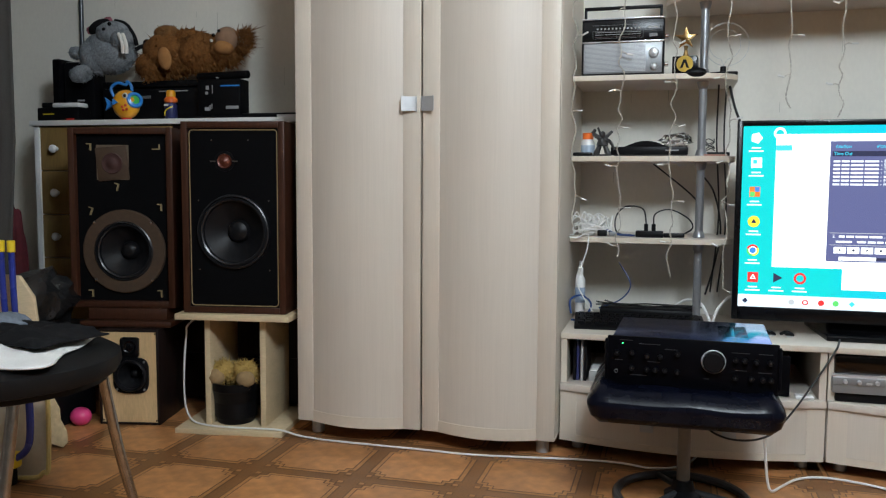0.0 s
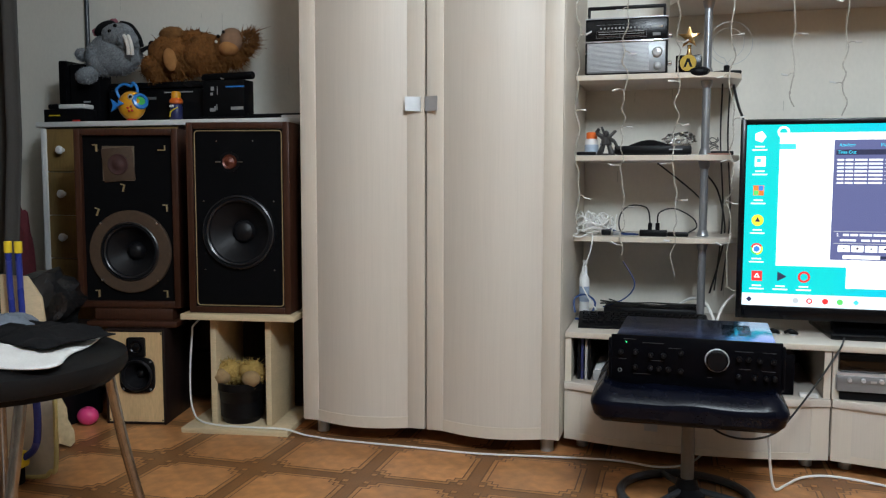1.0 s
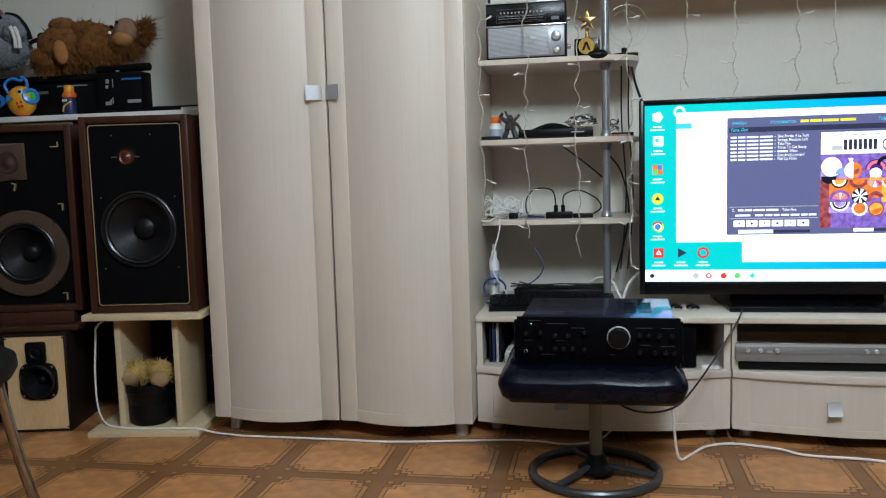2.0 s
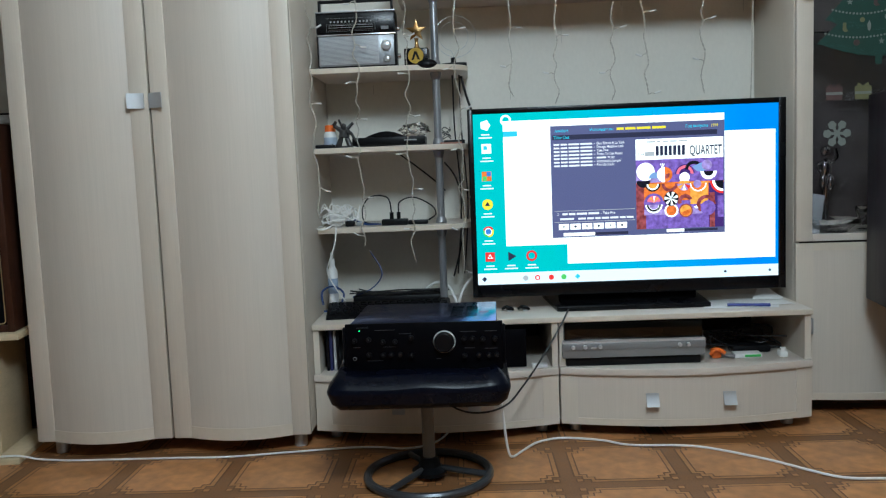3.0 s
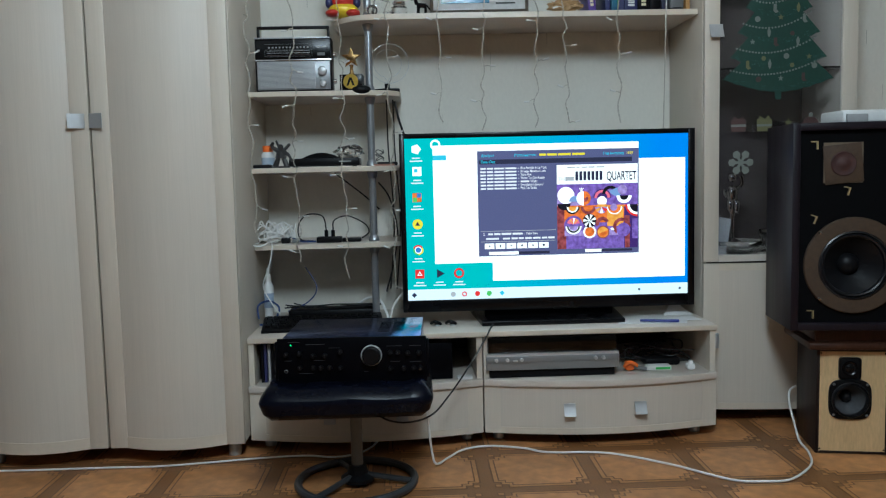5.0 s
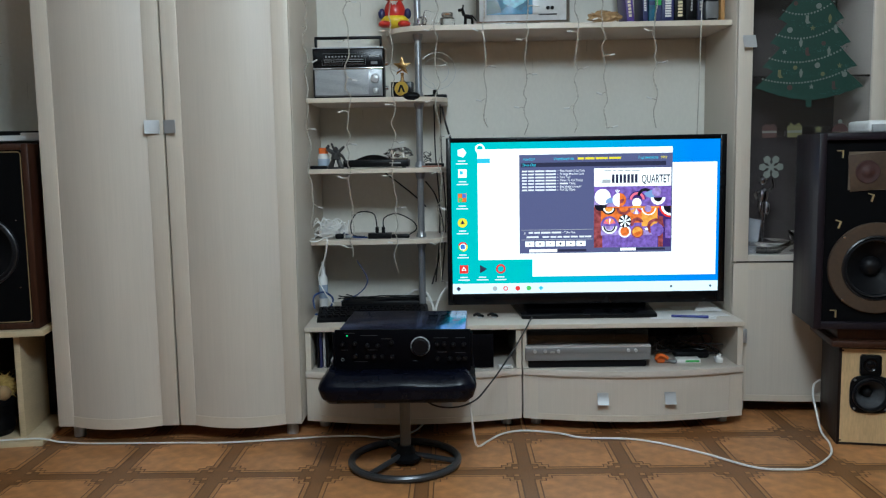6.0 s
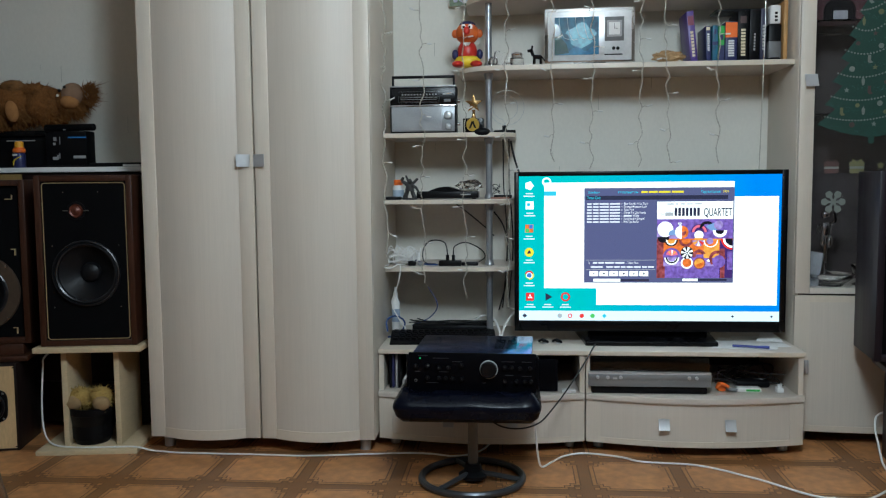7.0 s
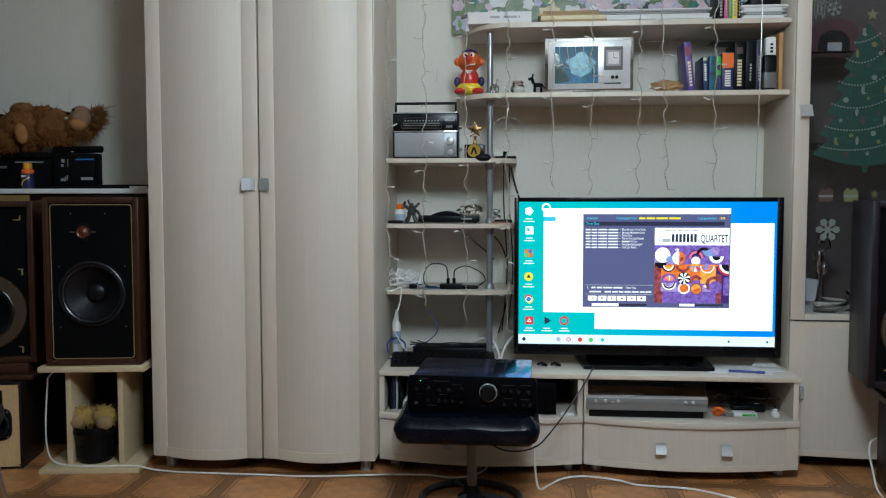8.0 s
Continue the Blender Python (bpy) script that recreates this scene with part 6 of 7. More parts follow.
for k in range(11):
    c = (-0.245 + random.uniform(-0.02, 0.025), 2.735 + random.uniform(-0.02, 0.03))
    a0, rr = random.uniform(0, 6), random.uniform(0.03, 0.068)
    pts = [(c[0] + rr * math.cos(a0 + j * 0.9) * random.uniform(0.8, 1.2), c[1] + 0.6 * rr * math.sin(a0 + j * 0.9), Z3 + 0.004 + random.uniform(0.0, 0.075) * (0.4 + 0.6 * abs(math.sin(j + k)))) for j in range(9)]
    part("strand", tube(pts, 0.0022, 6, steps=5), CABLE_WHITE, pile)
part("adapter", box(-0.28, -0.235, 2.72, 2.765, Z3 + 0.001, Z3 + 0.042, 0.010, seg=3), WHITE_PLASTIC, pile, "white plug adapter")
part("plug", box(-0.225, -0.195, 2.70, 2.725, Z3 + 0.001, Z3 + 0.02, 0.004), BLACK, pile)
part("plug", box(-0.19, -0.165, 2.71, 2.73, Z3 + 0.001, Z3 + 0.014, 0.004), SILVER_PAINT, pile)
part("hanging_loop", tube([(-0.30, 2.70, Z3 + 0.005), (-0.315, 2.655, Z3 + 0.003), (-0.285, 2.645, Z3 - 0.002), (-0.25, 2.652, Z3 + 0.01), (-0.252, 2.648, Z3 - 0.04), (-0.268, 2.652, 0.55), (-0.285, 2.665, 0.50), (-0.26, 2.68, 0.44), (-0.235, 2.69, 0.40)], 0.0024, 6), CABLE_WHITE, pile)
hub = thing("usb_hub", "black power strip with two plugged adapters", "power strip", (-0.06, 2.72, Z3))
part("body", box(-0.105, -0.02, 2.695, 2.735, Z3, Z3 + 0.02, 0.003), BLACK, hub)
part("adapter", box(-0.02, 0.045, 2.71, 2.735, Z3, Z3 + 0.014, 0.004), BLACK, hub)
for x, far, top in ((-0.073, [(-0.085, 2.72, Z3 + 0.09), (-0.14, 2.74, Z3 + 0.095), (-0.17, 2.745, Z3 + 0.06), (-0.165, 2.74, Z3 + 0.012), (-0.12, 2.745, Z3 + 0.004)], 0), (-0.05, [(-0.045, 2.72, Z3 + 0.075), (0.0, 2.735, Z3 + 0.088), (0.055, 2.75, Z3 + 0.06), (0.07, 2.755, Z3 + 0.03), (0.045, 2.76, Z3 + 0.01)], 0)):
    part("plug", rod(0.0065, (x, 2.715, Z3 + 0.018), (x, 2.715, Z3 + 0.042), 12), BLACK, hub)
    part("lead", tube([(x, 2.715, Z3 + 0.042)] + far, 0.0025, 6), CABLE_BLACK, hub)
ob = thing("blue_cable", "thin blue cable lying on the shelf", "cable", (-0.13, 2.73, Z3))
part("lead", tube([(-0.2, 2.74, Z3 + 0.02), (-0.16, 2.72, Z3 + 0.006), (-0.13, 2.70, Z3 + 0.006), (-0.11, 2.72, Z3 + 0.004)], 0.003, 6), CABLE_BLUE, ob)

# cables against the wall behind the shelves
for pts, q, r, label in (([(-0.06, 2.95, Z2 - 0.02), (0.0, 2.95, 0.83), (0.06, 2.95, 0.78), (0.10, 2.95, 0.74)], CABLE_BLACK, 0.0028, "thin black cable along the wall"), ([(0.10, 2.93, 0.84), (0.14, 2.93, 0.78), (0.165, 2.94, 0.66), (0.15, 2.93, 0.55), (0.12, 2.9, 0.44)], CABLE_BLACK, 0.003, "black cable hanging behind the pole"), ([(0.17, 2.78, Z1 - 0.03), (0.185, 2.76, 1.05), (0.21, 2.70, 0.97)], CABLE_BLACK, 0.004, "black aerial cable behind the television"), ([(-0.16, 2.80, 0.55), (-0.12, 2.78, 0.48), (-0.15, 2.77, 0.43), (-0.22, 2.76, 0.40)], CABLE_BLUE, 0.0022, "thin blue cable above the keyboard"), ([(0.02, 2.80, 0.41), (0.06, 2.78, 0.437), (0.1, 2.76, 0.43), (0.125, 2.72, 0.39), (0.128, 2.70, TOP + 0.005)], CABLE_WHITE, 0.0045, "thick white cable bent over the stand"), ([(0.135, 2.70, TOP + 0.005), (0.15, 2.70, 0.42), (0.18, 2.72, 0.455), (0.20, 2.75, 0.46)], CABLE_WHITE, 0.0045, "thick white cable beside the television"), ([(-0.295, 2.62, 0.40), (-0.30, 2.64, 0.44), (-0.27, 2.68, 0.45), (-0.24, 2.70, 0.42), (-0.26, 2.66, TOP + 0.012), (-0.295, 2.63, TOP + 0.012)], CABLE_BLUE, 0.0032, "blue network cable coiled by the bottle")):
    ob = thing("cable", label, "cable", pts[0])
    part("lead", tube(pts, r, 8), q, ob)

# on the stand top
sp = thing("spray_bottle", "white cleaning bottle with a pointed cap", "bottle", m=pose(-0.279, 2.73, TOP))
part("body", lathe([(0, 0), (0.0145, 0), (0.0165, 0.004), (0.0165, 0.130), (0.010, 0.142)], 24), WHITE_PLASTIC, sp)
part("label", lathe([(0.0168, 0.055), (0.0168, 0.105)], 24), surface("blue_grey_label", (0.34, 0.42, 0.55), 0.5, vary=0.3), sp)
part("cap", lathe([(0.0105, 0.140), (0.0095, 0.144), (0.009, 0.168), (0.0055, 0.172), (0.005, 0.190), (0, 0.191)], 18), WHITE_PLASTIC, sp)
kb = thing("keyboard", "black computer keyboard on the stand top", "keyboard", m=pose(-0.085, 2.628, TOP + 0.004, 5, 0, 5))
part("body", box(-0.198, 0.198, -0.078, 0.075, 0.0, 0.016, 0.005, m=Euler((radians(4), 0, 0)).to_matrix().to_4x4()), BLACK, kb)
for x in (-0.15, 0.15):
    part("foot", box(x - 0.012, x + 0.012, 0.055, 0.068, -0.011, 0.006, 0.002), BLACK, kb)
    part("foot", box(x - 0.012, x + 0.012, -0.072, -0.060, -0.0005, 0.004, 0.001), BLACK, kb)
for j in range(5):
    for i in range(16):
        x = -0.186 + 0.0233 * i + 0.004 * (j % 2)
        if x < 0.178:
            part("key", box(x, x + 0.017, -0.05 + 0.021 * j, -0.033 + 0.021 * j, 0.013 + 0.0014 * j, 0.021 + 0.0014 * j), BLACK, kb)
rt = thing("router", "flat black box with tangled leads behind the keyboard", "router", (-0.07, 2.75, TOP))
part("body", box(-0.215, 0.095, 2.73, 2.83, TOP, TOP + 0.040, 0.006), BLACK, rt)
random.seed(23)
for k in range(4):
    part("lead", tube([(-0.22 + 0.08 * j + random.uniform(-0.02, 0.02), 2.76 + random.uniform(-0.03, 0.04), TOP + 0.043 + random.uniform(0.0, 0.014)) for j in range(5)], 0.0025, 6), CABLE_BLACK, rt)
ob = thing("remote_clip", "small black clips lying on the stand top", "clip", (0.30, 2.60, TOP))
for x in (0.275, 0.325):
    part("clip", tube([(x, 2.60, TOP + 0.006), (x + 0.012, 2.58, TOP + 0.015), (x + 0.03, 2.585, TOP + 0.006), (x + 0.015, 2.61, TOP + 0.004)], 0.005, 8), BLACK, ob)
    part("ring", tube([(x + 0.02 + 0.008 * math.cos(a), 2.57 + 0.008 * math.sin(a), TOP + 0.004) for a in (0, 1.3, 2.6, 3.9, 5.2)], 0.0012, 6, closed=True), NICKEL, ob)
pp = thing("papers", "loose white papers under a blue pen", "paper", (1.05, 2.62, TOP))
part("sheet", slab([(0.88, 2.52), (1.10, 2.50), (1.165, 2.68), (0.95, 2.72)], TOP + 0.0005, TOP + 0.0015), PAPER, pp)
part("sheet", slab([(0.99, 2.53), (1.165, 2.545), (1.14, 2.75), (1.0, 2.74)], TOP + 0.002, TOP + 0.003), PAPER, pp)
part("curled_sheet", slab([(0, 0), (0.10, 0.0), (0.06, 0.075), (0.045, 0.075)], 0, 0.001, Matrix.Translation((1.06, 2.62, TOP + 0.005)) @ Euler((radians(28), 0, 0)).to_matrix().to_4x4()), PAPER, pp)
pen = thing("ballpoint_pen", "blue plastic ballpoint pen lying on papers", "pen", (1.02, 2.52, TOP + 0.0035))
part("barrel", rod(0.0042, (0.955, 2.53, TOP + 0.0085), (1.045, 2.51, TOP + 0.0085), 10), BLUE_PAINT, pen)
part("cap", rod(0.005, (1.045, 2.51, TOP + 0.0085), (1.075, 2.503, TOP + 0.0085), 10), BLUE_PAINT, pen)

# in the niches
NZ = 0.2145
tt = thing("turntable", "silver record player with a smoked dust cover", "turntable", m=pose(0.655, 2.452, NZ))
part("base", box(-0.20, 0.20, 0.01, 0.33, 0.0, 0.026, 0.003), BLACK, tt, "black lower base")
part("plinth", box(-0.211, 0.211, 0.0, 0.34, 0.026, 0.070, 0.003), SILVER_PAINT, tt, "silver plinth")
part("front_rail", box(-0.2115, 0.2115, -0.0025, 0.004, 0.05, 0.0705, 0.0015), SILVER_PAINT, tt, "bright front rail")
part("bevel", slab([(-0.211, 0.0), (0.211, 0.0), (0.208, 0.03), (-0.208, 0.03)], 0.0702, 0.078), SILVER, tt)
part("dust_cover", box(-0.206, 0.206, 0.008, 0.337, 0.0785, 0.129, 0.004), SMOKE, tt, "smoked acrylic dust cover")
part("platter", rod(0.14, (-0.03, 0.19, 0.0705), (-0.03, 0.19, 0.084), 40), BLACK, tt)
for x in (-0.18, -0.145, -0.10, 0.135, 0.16):
    part("knob", lathe([(0.006, 0.0), (0.0056, 0.008), (0.0045, 0.009), (0, 0.009)], 18, frame_of(x, 0.060, -0.0025)), SILVER, tt, "small chrome knob")
part("lever", box(-0.127, -0.112, -0.004, 0.0, 0.053, 0.059, 0.001), NICKEL, tt)
for k in range(6):
    part("mark", box(-0.09 + 0.008 * k, -0.087 + 0.008 * k, 0.004, 0.01, 0.0782, 0.0795), PAPER, tt)
part("name_bar", box(-0.06, 0.01, -0.0006, 0.001, 0.055, 0.058), PAPER_GREY, tt)
ob = thing("pliers", "orange-handled tool lying in the niche", "tool", (0.92, 2.5, NZ))
part("handle", box(0.90, 0.93, 2.50, 2.53, NZ, NZ + 0.03, 0.008), ORANGE, ob)
part("jaw", rod(0.006, (0.93, 2.51, NZ + 0.01), (0.965, 2.49, NZ + 0.008), 10), SILVER_PAINT, ob)
part("grip", tube([(0.895, 2.50, NZ + 0.015), (0.91, 2.49, NZ + 0.032), (0.935, 2.49, NZ + 0.02)], 0.006, 8), ORANGE, ob)
ob = thing("marker_box", "small white and green carton in the niche", "box", (1.02, 2.5, NZ))
part("carton", box(0.97, 1.05, 2.50, 2.54, NZ, NZ + 0.013, 0.001), PAPER, ob)
part("stripe", box(0.998, 1.045, 2.4988, 2.501, NZ + 0.003, NZ + 0.010), GREEN, ob)
ob = thing("white_plug", "white plug with a coiled lead in the niche", "plug", (1.12, 2.5, NZ))
part("body", box(1.10, 1.125, 2.49, 2.52, NZ, NZ + 0.02, 0.005), WHITE_PLASTIC, ob)
part("cap", rod(0.008, (1.112, 2.50, NZ + 0.018), (1.112, 2.50, NZ + 0.03), 12), WHITE_PLASTIC, ob)
random.seed(31)
ob = thing("tangled_leads", "tangled dark leads lying in the niche", "cable", (1.03, 2.62, NZ))
for k in range(7):
    part("lead", tube([(0.90 + random.uniform(0, 0.25), 2.56 + random.uniform(0, 0.16), NZ + 0.005 + random.uniform(0, 0.06)) for j in range(6)], 0.0022, 6), CABLE_BLACK if k < 6 else ( surface("grey_cable", (0.16, 0.15, 0.16), 0.4)), ob)
part("pouch", box(0.98, 1.10, 2.56, 2.62, NZ, NZ + 0.025, 0.01), BLACK, ob)
for k, (x, q, hh) in enumerate(((-0.272, BLACK, 0.125), (-0.262, NAVY, 0.128), (-0.25, PAPER_GREY, 0.122), (-0.24, BLACK, 0.126))):
    ob = thing("notebook", "thin upright booklet in the stand niche", "book", (x, 2.52, NZ), group="booklets in the niche")
    part("cover", box(x, x + 0.008, 2.50, 2.66, NZ, NZ + hh, 0.001), q, ob)
    part("pages", box(x + 0.0015, x + 0.0065, 2.502, 2.661, NZ + 0.002, NZ + hh - 0.002), PAPER, ob)
ob = thing("stacked_papers", "loose grey papers stacked in the niche", "paper", (-0.18, 2.52, NZ))
part("stack", box(-0.225, -0.08, 2.50, 2.70, NZ, NZ + 0.03, 0.002), PAPER_GREY, ob)
part("top_sheet", box(-0.22, -0.07, 2.505, 2.70, NZ + 0.0305, NZ + 0.034), PAPER, ob)
ob = thing("equipment_box", "black metal equipment box in the niche", "device", (0.25, 2.5, NZ))
part("case", box(-0.04, 0.335, 2.475, 2.75, NZ + 0.004, NZ + 0.115, 0.003), BLACK, ob)
part("front", box(-0.042, 0.337, 2.470, 2.476, NZ + 0.002, NZ + 0.117, 0.001), AMP_FACE, ob)
ob = thing("white_adapter", "small white adapter lying in the niche", "adapter", (0.375, 2.47, NZ))
part("body", box(0.352, 0.40, 2.455, 2.485, NZ, NZ + 0.01, 0.003), WHITE_PLASTIC, ob)

# ---- on the long shelf with the books ----
ORANGE_RUBBER = surface("orange_rubber", (0.62, 0.12, 0.02), 0.4, vary=0.1)
toy = thing("rubber_toy", "sitting rubber toy in red, orange and yellow", "toy", m=pose(0.008, 2.735, UP_A) @ Matrix.Scale(1.07, 4))
part("body", ball((0, 0, 0.055), 0.035, 0.03, 0.045, n=3), RED, toy, "red body")
part("shorts", ball((0, 0, 0.024), 0.047, 0.036, 0.025, n=3), BRIGHT_YELLOW, toy, "yellow shorts")
for s in (-1, 1):
    part("shoe", ball((s * 0.032, -0.022, 0.012), 0.022, 0.026, 0.012, n=3), RED, toy, "red shoe")
    part("glove", ball((s * 0.043, -0.004, 0.048), 0.012, 0.012, 0.018, n=3), NAVY, toy, "navy glove")
    part("ear", ball((s * 0.043, -0.004, 0.120), 0.012, 0.011, 0.015, n=3), ORANGE_RUBBER, toy)
    part("eye", ball((s * 0.012, -0.033, 0.139), 0.0085, 0.005, 0.0095, n=3), WHITE_PLASTIC, toy, "white eye")
    part("pupil", ball((s * 0.010, -0.0365, 0.138), 0.0038, 0.003, 0.0045), BLACK, toy)
part("head", ball((0, -0.004, 0.120), 0.042, 0.036, 0.038, n=3), ORANGE_RUBBER, toy, "orange head")
part("nose", ball((0.0, -0.042, 0.124), 0.012, 0.011, 0.015, n=3), RED, toy, "red nose")
part("mouth", tube([(-0.028, -0.030, 0.104), (0.0, -0.040, 0.099), (0.028, -0.030, 0.104)], 0.002, 6), surface("dark_orange_rubber", (0.30, 0.04, 0.01), 0.4), toy)
part("cap", ball((0, 0.004, 0.149), 0.030, 0.029, 0.016, n=3), NAVY, toy, "navy cap")
part("collar", slab([(-0.014, 0.008), (0.014, 0.008), (0.004, -0.006), (0, 0.0), (-0.004, -0.006)], 0, 0.003, frame_of(0, 0.078, -0.027)), IVORY, toy, "white collar mark")

cg = thing("crystal_figures", "small clear crystal ornaments", "ornament", (0.17, 2.72, UP_A))
part("block", box(-0.026, 0.026, -0.015, 0.015, 0, 0.052, 0.006, m=pose(0.128, 2.73, UP_A + 0.006, 0, 12, 15)), CRYSTAL, cg)
part("ball", ball((0.105, 2.71, UP_A + 0.02), 0.019, n=2), CRYSTAL, cg)
part("bowl", lathe([(0, 0), (0.02, 0), (0.028, 0.012), (0.026, 0.03), (0.018, 0.036), (0.018, 0.04), (0.0, 0.04)], 20, Matrix.Translation((0.195, 2.72, UP_A))), CRYSTAL, cg)
part("rim", lathe([(0.020, 0.04), (0.022, 0.045), (0.02, 0.05), (0.0, 0.05)], 20, Matrix.Translation((0.195, 2.72, UP_A))), CHROME, cg)
part("foot", box(0.14, 0.18, 2.70, 2.73, UP_A, UP_A + 0.014, 0.005), CRYSTAL, cg)
bm = bmesh.new()
for a, b, r in (((-0.012, 0, 0), (-0.01, 0, 0.03), 0.0035), ((0.014, 0, 0), (0.014, 0, 0.028), 0.0035), ((-0.008, 0.008, 0), (-0.006, 0.006, 0.03), 0.0035), ((0.018, 0.008, 0), (0.016, 0.006, 0.028), 0.0035), ((-0.014, 0.004, 0.034), (0.018, 0.004, 0.031), 0.008), ((-0.013, 0.004, 0.036), (-0.02, 0.004, 0.058), 0.006), ((-0.018, 0.004, 0.058), (-0.034, 0.004, 0.054), 0.0055), ((-0.018, 0.002, 0.06), (-0.016, 0.0, 0.074), 0.003), ((-0.018, 0.007, 0.06), (-0.015, 0.009, 0.073), 0.003), ((0.018, 0.004, 0.034), (0.03, 0.004, 0.018), 0.0025)):
    rod(r, a, b, 8, bm)
dog = part("dog_figurine", bm, GLOSS, None)
dog.matrix_basis = pose(0.268, 2.70, UP_A)
tagged(dog, "small black standing dog figurine", "figurine")

ck = thing("picture_clock", "mirrored frame with a sea picture and a small clock", "clock", m=pose(0.462, 2.700, UP_A + 0.0005, 1.0, 0, -1.2))
w, h = 0.33, 0.205
part("frame_plate", box(-w / 2, w / 2, 0, 0.012, 0.004, h, 0.002), MIRROR, ck, "bevelled mirror frame")
part("frame_edge", box(-w / 2 + 0.012, w / 2 - 0.012, -0.004, 0.001, 0.014, h - 0.012, 0.001), surface("frosted_mirror", (0.86, 0.88, 0.89), 0.24, metal=0.45), ck)
part("picture", box(-0.128, 0.034, -0.006, -0.0042, 0.035, 0.172), TEAL, ck, "teal underwater picture")
PALE_TEAL = surface("pale_teal_print", (0.06, 0.33, 0.42), 0.3, vary=0.4, scale=30, hue=(0.02, 0.14, 0.22))
SEA_BLUE = surface("sea_blue_print", (0.05, 0.20, 0.36), 0.12, vary=0.5, scale=26, grain=60, bump=0.0, hue=(0.03, 0.10, 0.17))
SEA_DARK = surface("deep_sea_print", (0.006, 0.035, 0.04), 0.12, vary=0.5, scale=22, grain=50, bump=0.0, hue=(0.004, 0.05, 0.03))
part("picture_shape", slab([(0.05 * (1 + 0.16 * math.sin(5 * a) + 0.08 * math.sin(11 * a + 1)) * math.cos(a), 0.042 * (1 + 0.14 * math.sin(4 * a + 2)) * math.sin(a)) for a in [2 * math.pi * k / 36 for k in range(36)]], 0, 0.0006, frame_of(-0.030, 0.105, -0.006)), PALE_TEAL, ck, "pale rounded form in the picture")
part("picture_shape", slab([(-0.162 * (k / 12) + 0.034, 0.035 + 0.022 + 0.010 * math.sin(k * 1.3)) for k in range(13)] + [(-0.128, 0.0355), (0.034, 0.0355)], 0, 0.0009, upright(0, -0.006, 0)), SEA_BLUE, ck)
part("picture_shape", slab([(-0.128, 0.036), (-0.075, 0.042), (-0.085, 0.075), (-0.104, 0.098), (-0.112, 0.14), (-0.128, 0.15)], 0, 0.0012, upright(0, -0.006, 0)), SEA_DARK, ck)
WHITE_LINE = surface("white_print_line", (0.5, 0.6, 0.6), 0.4)
for k in range(4):
    x = -0.112 + 0.030 * k
    part("picture_line", tube([(x, -0.0066, 0.170), (x + 0.004, -0.0066, 0.135), (x + 0.018, -0.0066, 0.100 - 0.008 * (k % 2)), (x + 0.036, -0.0066, 0.092)], 0.0009, 5), WHITE_LINE, ck)
part("dial_frame", box(0.055, 0.125, -0.0065, -0.0042, 0.083, 0.17, 0.001), GREY, ck)
part("dial", box(0.07, 0.11, -0.0075, -0.0062, 0.105, 0.15, 0.001), PAPER, ck)
part("dial_rim", box(0.063, 0.117, -0.007, -0.006, 0.098, 0.157), PAPER_GREY, ck)
part("hand", box(0.0895, 0.0905, -0.0085, -0.0074, 0.127, 0.146), BLACK, ck)
part("hand", box(0.09, 0.103, -0.0085, -0.0074, 0.1265, 0.1278), BLACK, ck)
for x in (0.088, 0.103):
    part("knob", ball((x, -0.007, 0.056), 0.0065, 0.003, 0.0065), BLACK, ck)
part("bar", box(0.055, 0.12, -0.006, -0.0042, 0.032, 0.036), BLACK, ck)
part("stand_foot", box(-0.06, 0.06, -0.015, 0.06, 0.0, 0.005, 0.001), GLASS, ck)

bm = ball((0, 0, 0.022), 0.055, 0.022, 0.02, n=3, rough=0.5)
tufts(bm, 120, [((0, 0, 0.022), 0.055, 0.022, 0.02)], 0.006, seed=8, width=0.004)
sh = part("shell_ornament", bm, surface("tan_shell", (0.42, 0.26, 0.12), 0.5, vary=0.4, scale=30), None)
sh.matrix_basis = pose(0.752, 2.70, UP_A)
tagged(sh, "brown knobbly shell ornament", "ornament")


def book(x, wide, high, cover, lean=0.0, marks=(), z=UP_A, deep=0.14, y=2.69, label="", group="upright books"):
    ob = thing("book", label or "upright book on the long shelf", "book", m=pose(x, y, z + abs(math.sin(radians(lean))) * 0.002, 0, lean, 0), group=group)
    part("cover", box(0, wide, 0, deep, 0, high, 0.0015), cover, ob)
    part("pages", box(0.003, wide - 0.003, 0.004, deep + 0.001, high - 0.004, high + 0.0005), PAPER, ob)
    for z0, z1, inset, q in marks:
        n = max(1, round((z1 - z0) * 16)) if z1 - z0 > 0.3 and inset > 0.1 else 1
        for k in range(n):
            a, b = z0 + (z1 - z0) * k / n, z0 + (z1 - z0) * (k + (0.72 if n > 1 else 1)) / n
            part("spine_bar", box(wide * inset, wide * (1 - inset), -0.0008, 0.001, high * a, high * b), q, ob)
    return ob


book(0.828, 0.026, 0.182, PURPLE, -6, ((0.1, 0.62, 0.3, CREAM), (0.72, 0.9, 0.1, surface("maroon_print", (0.20, 0.03, 0.06), 0.4))), label="tall purple book with a cream title bar")
book(0.884, 0.017, 0.128, NAVY, -2, ((0.3, 0.8, 0.28, PAPER), (0.88, 0.97, 0.1, CREAM)), label="navy book with a white title bar")
book(0.904, 0.020, 0.130, TEAL, 0, ((0.45, 0.55, 0.0, NAVY), (0.75, 0.9, 0.3, NAVY)), label="bright blue paperback book")
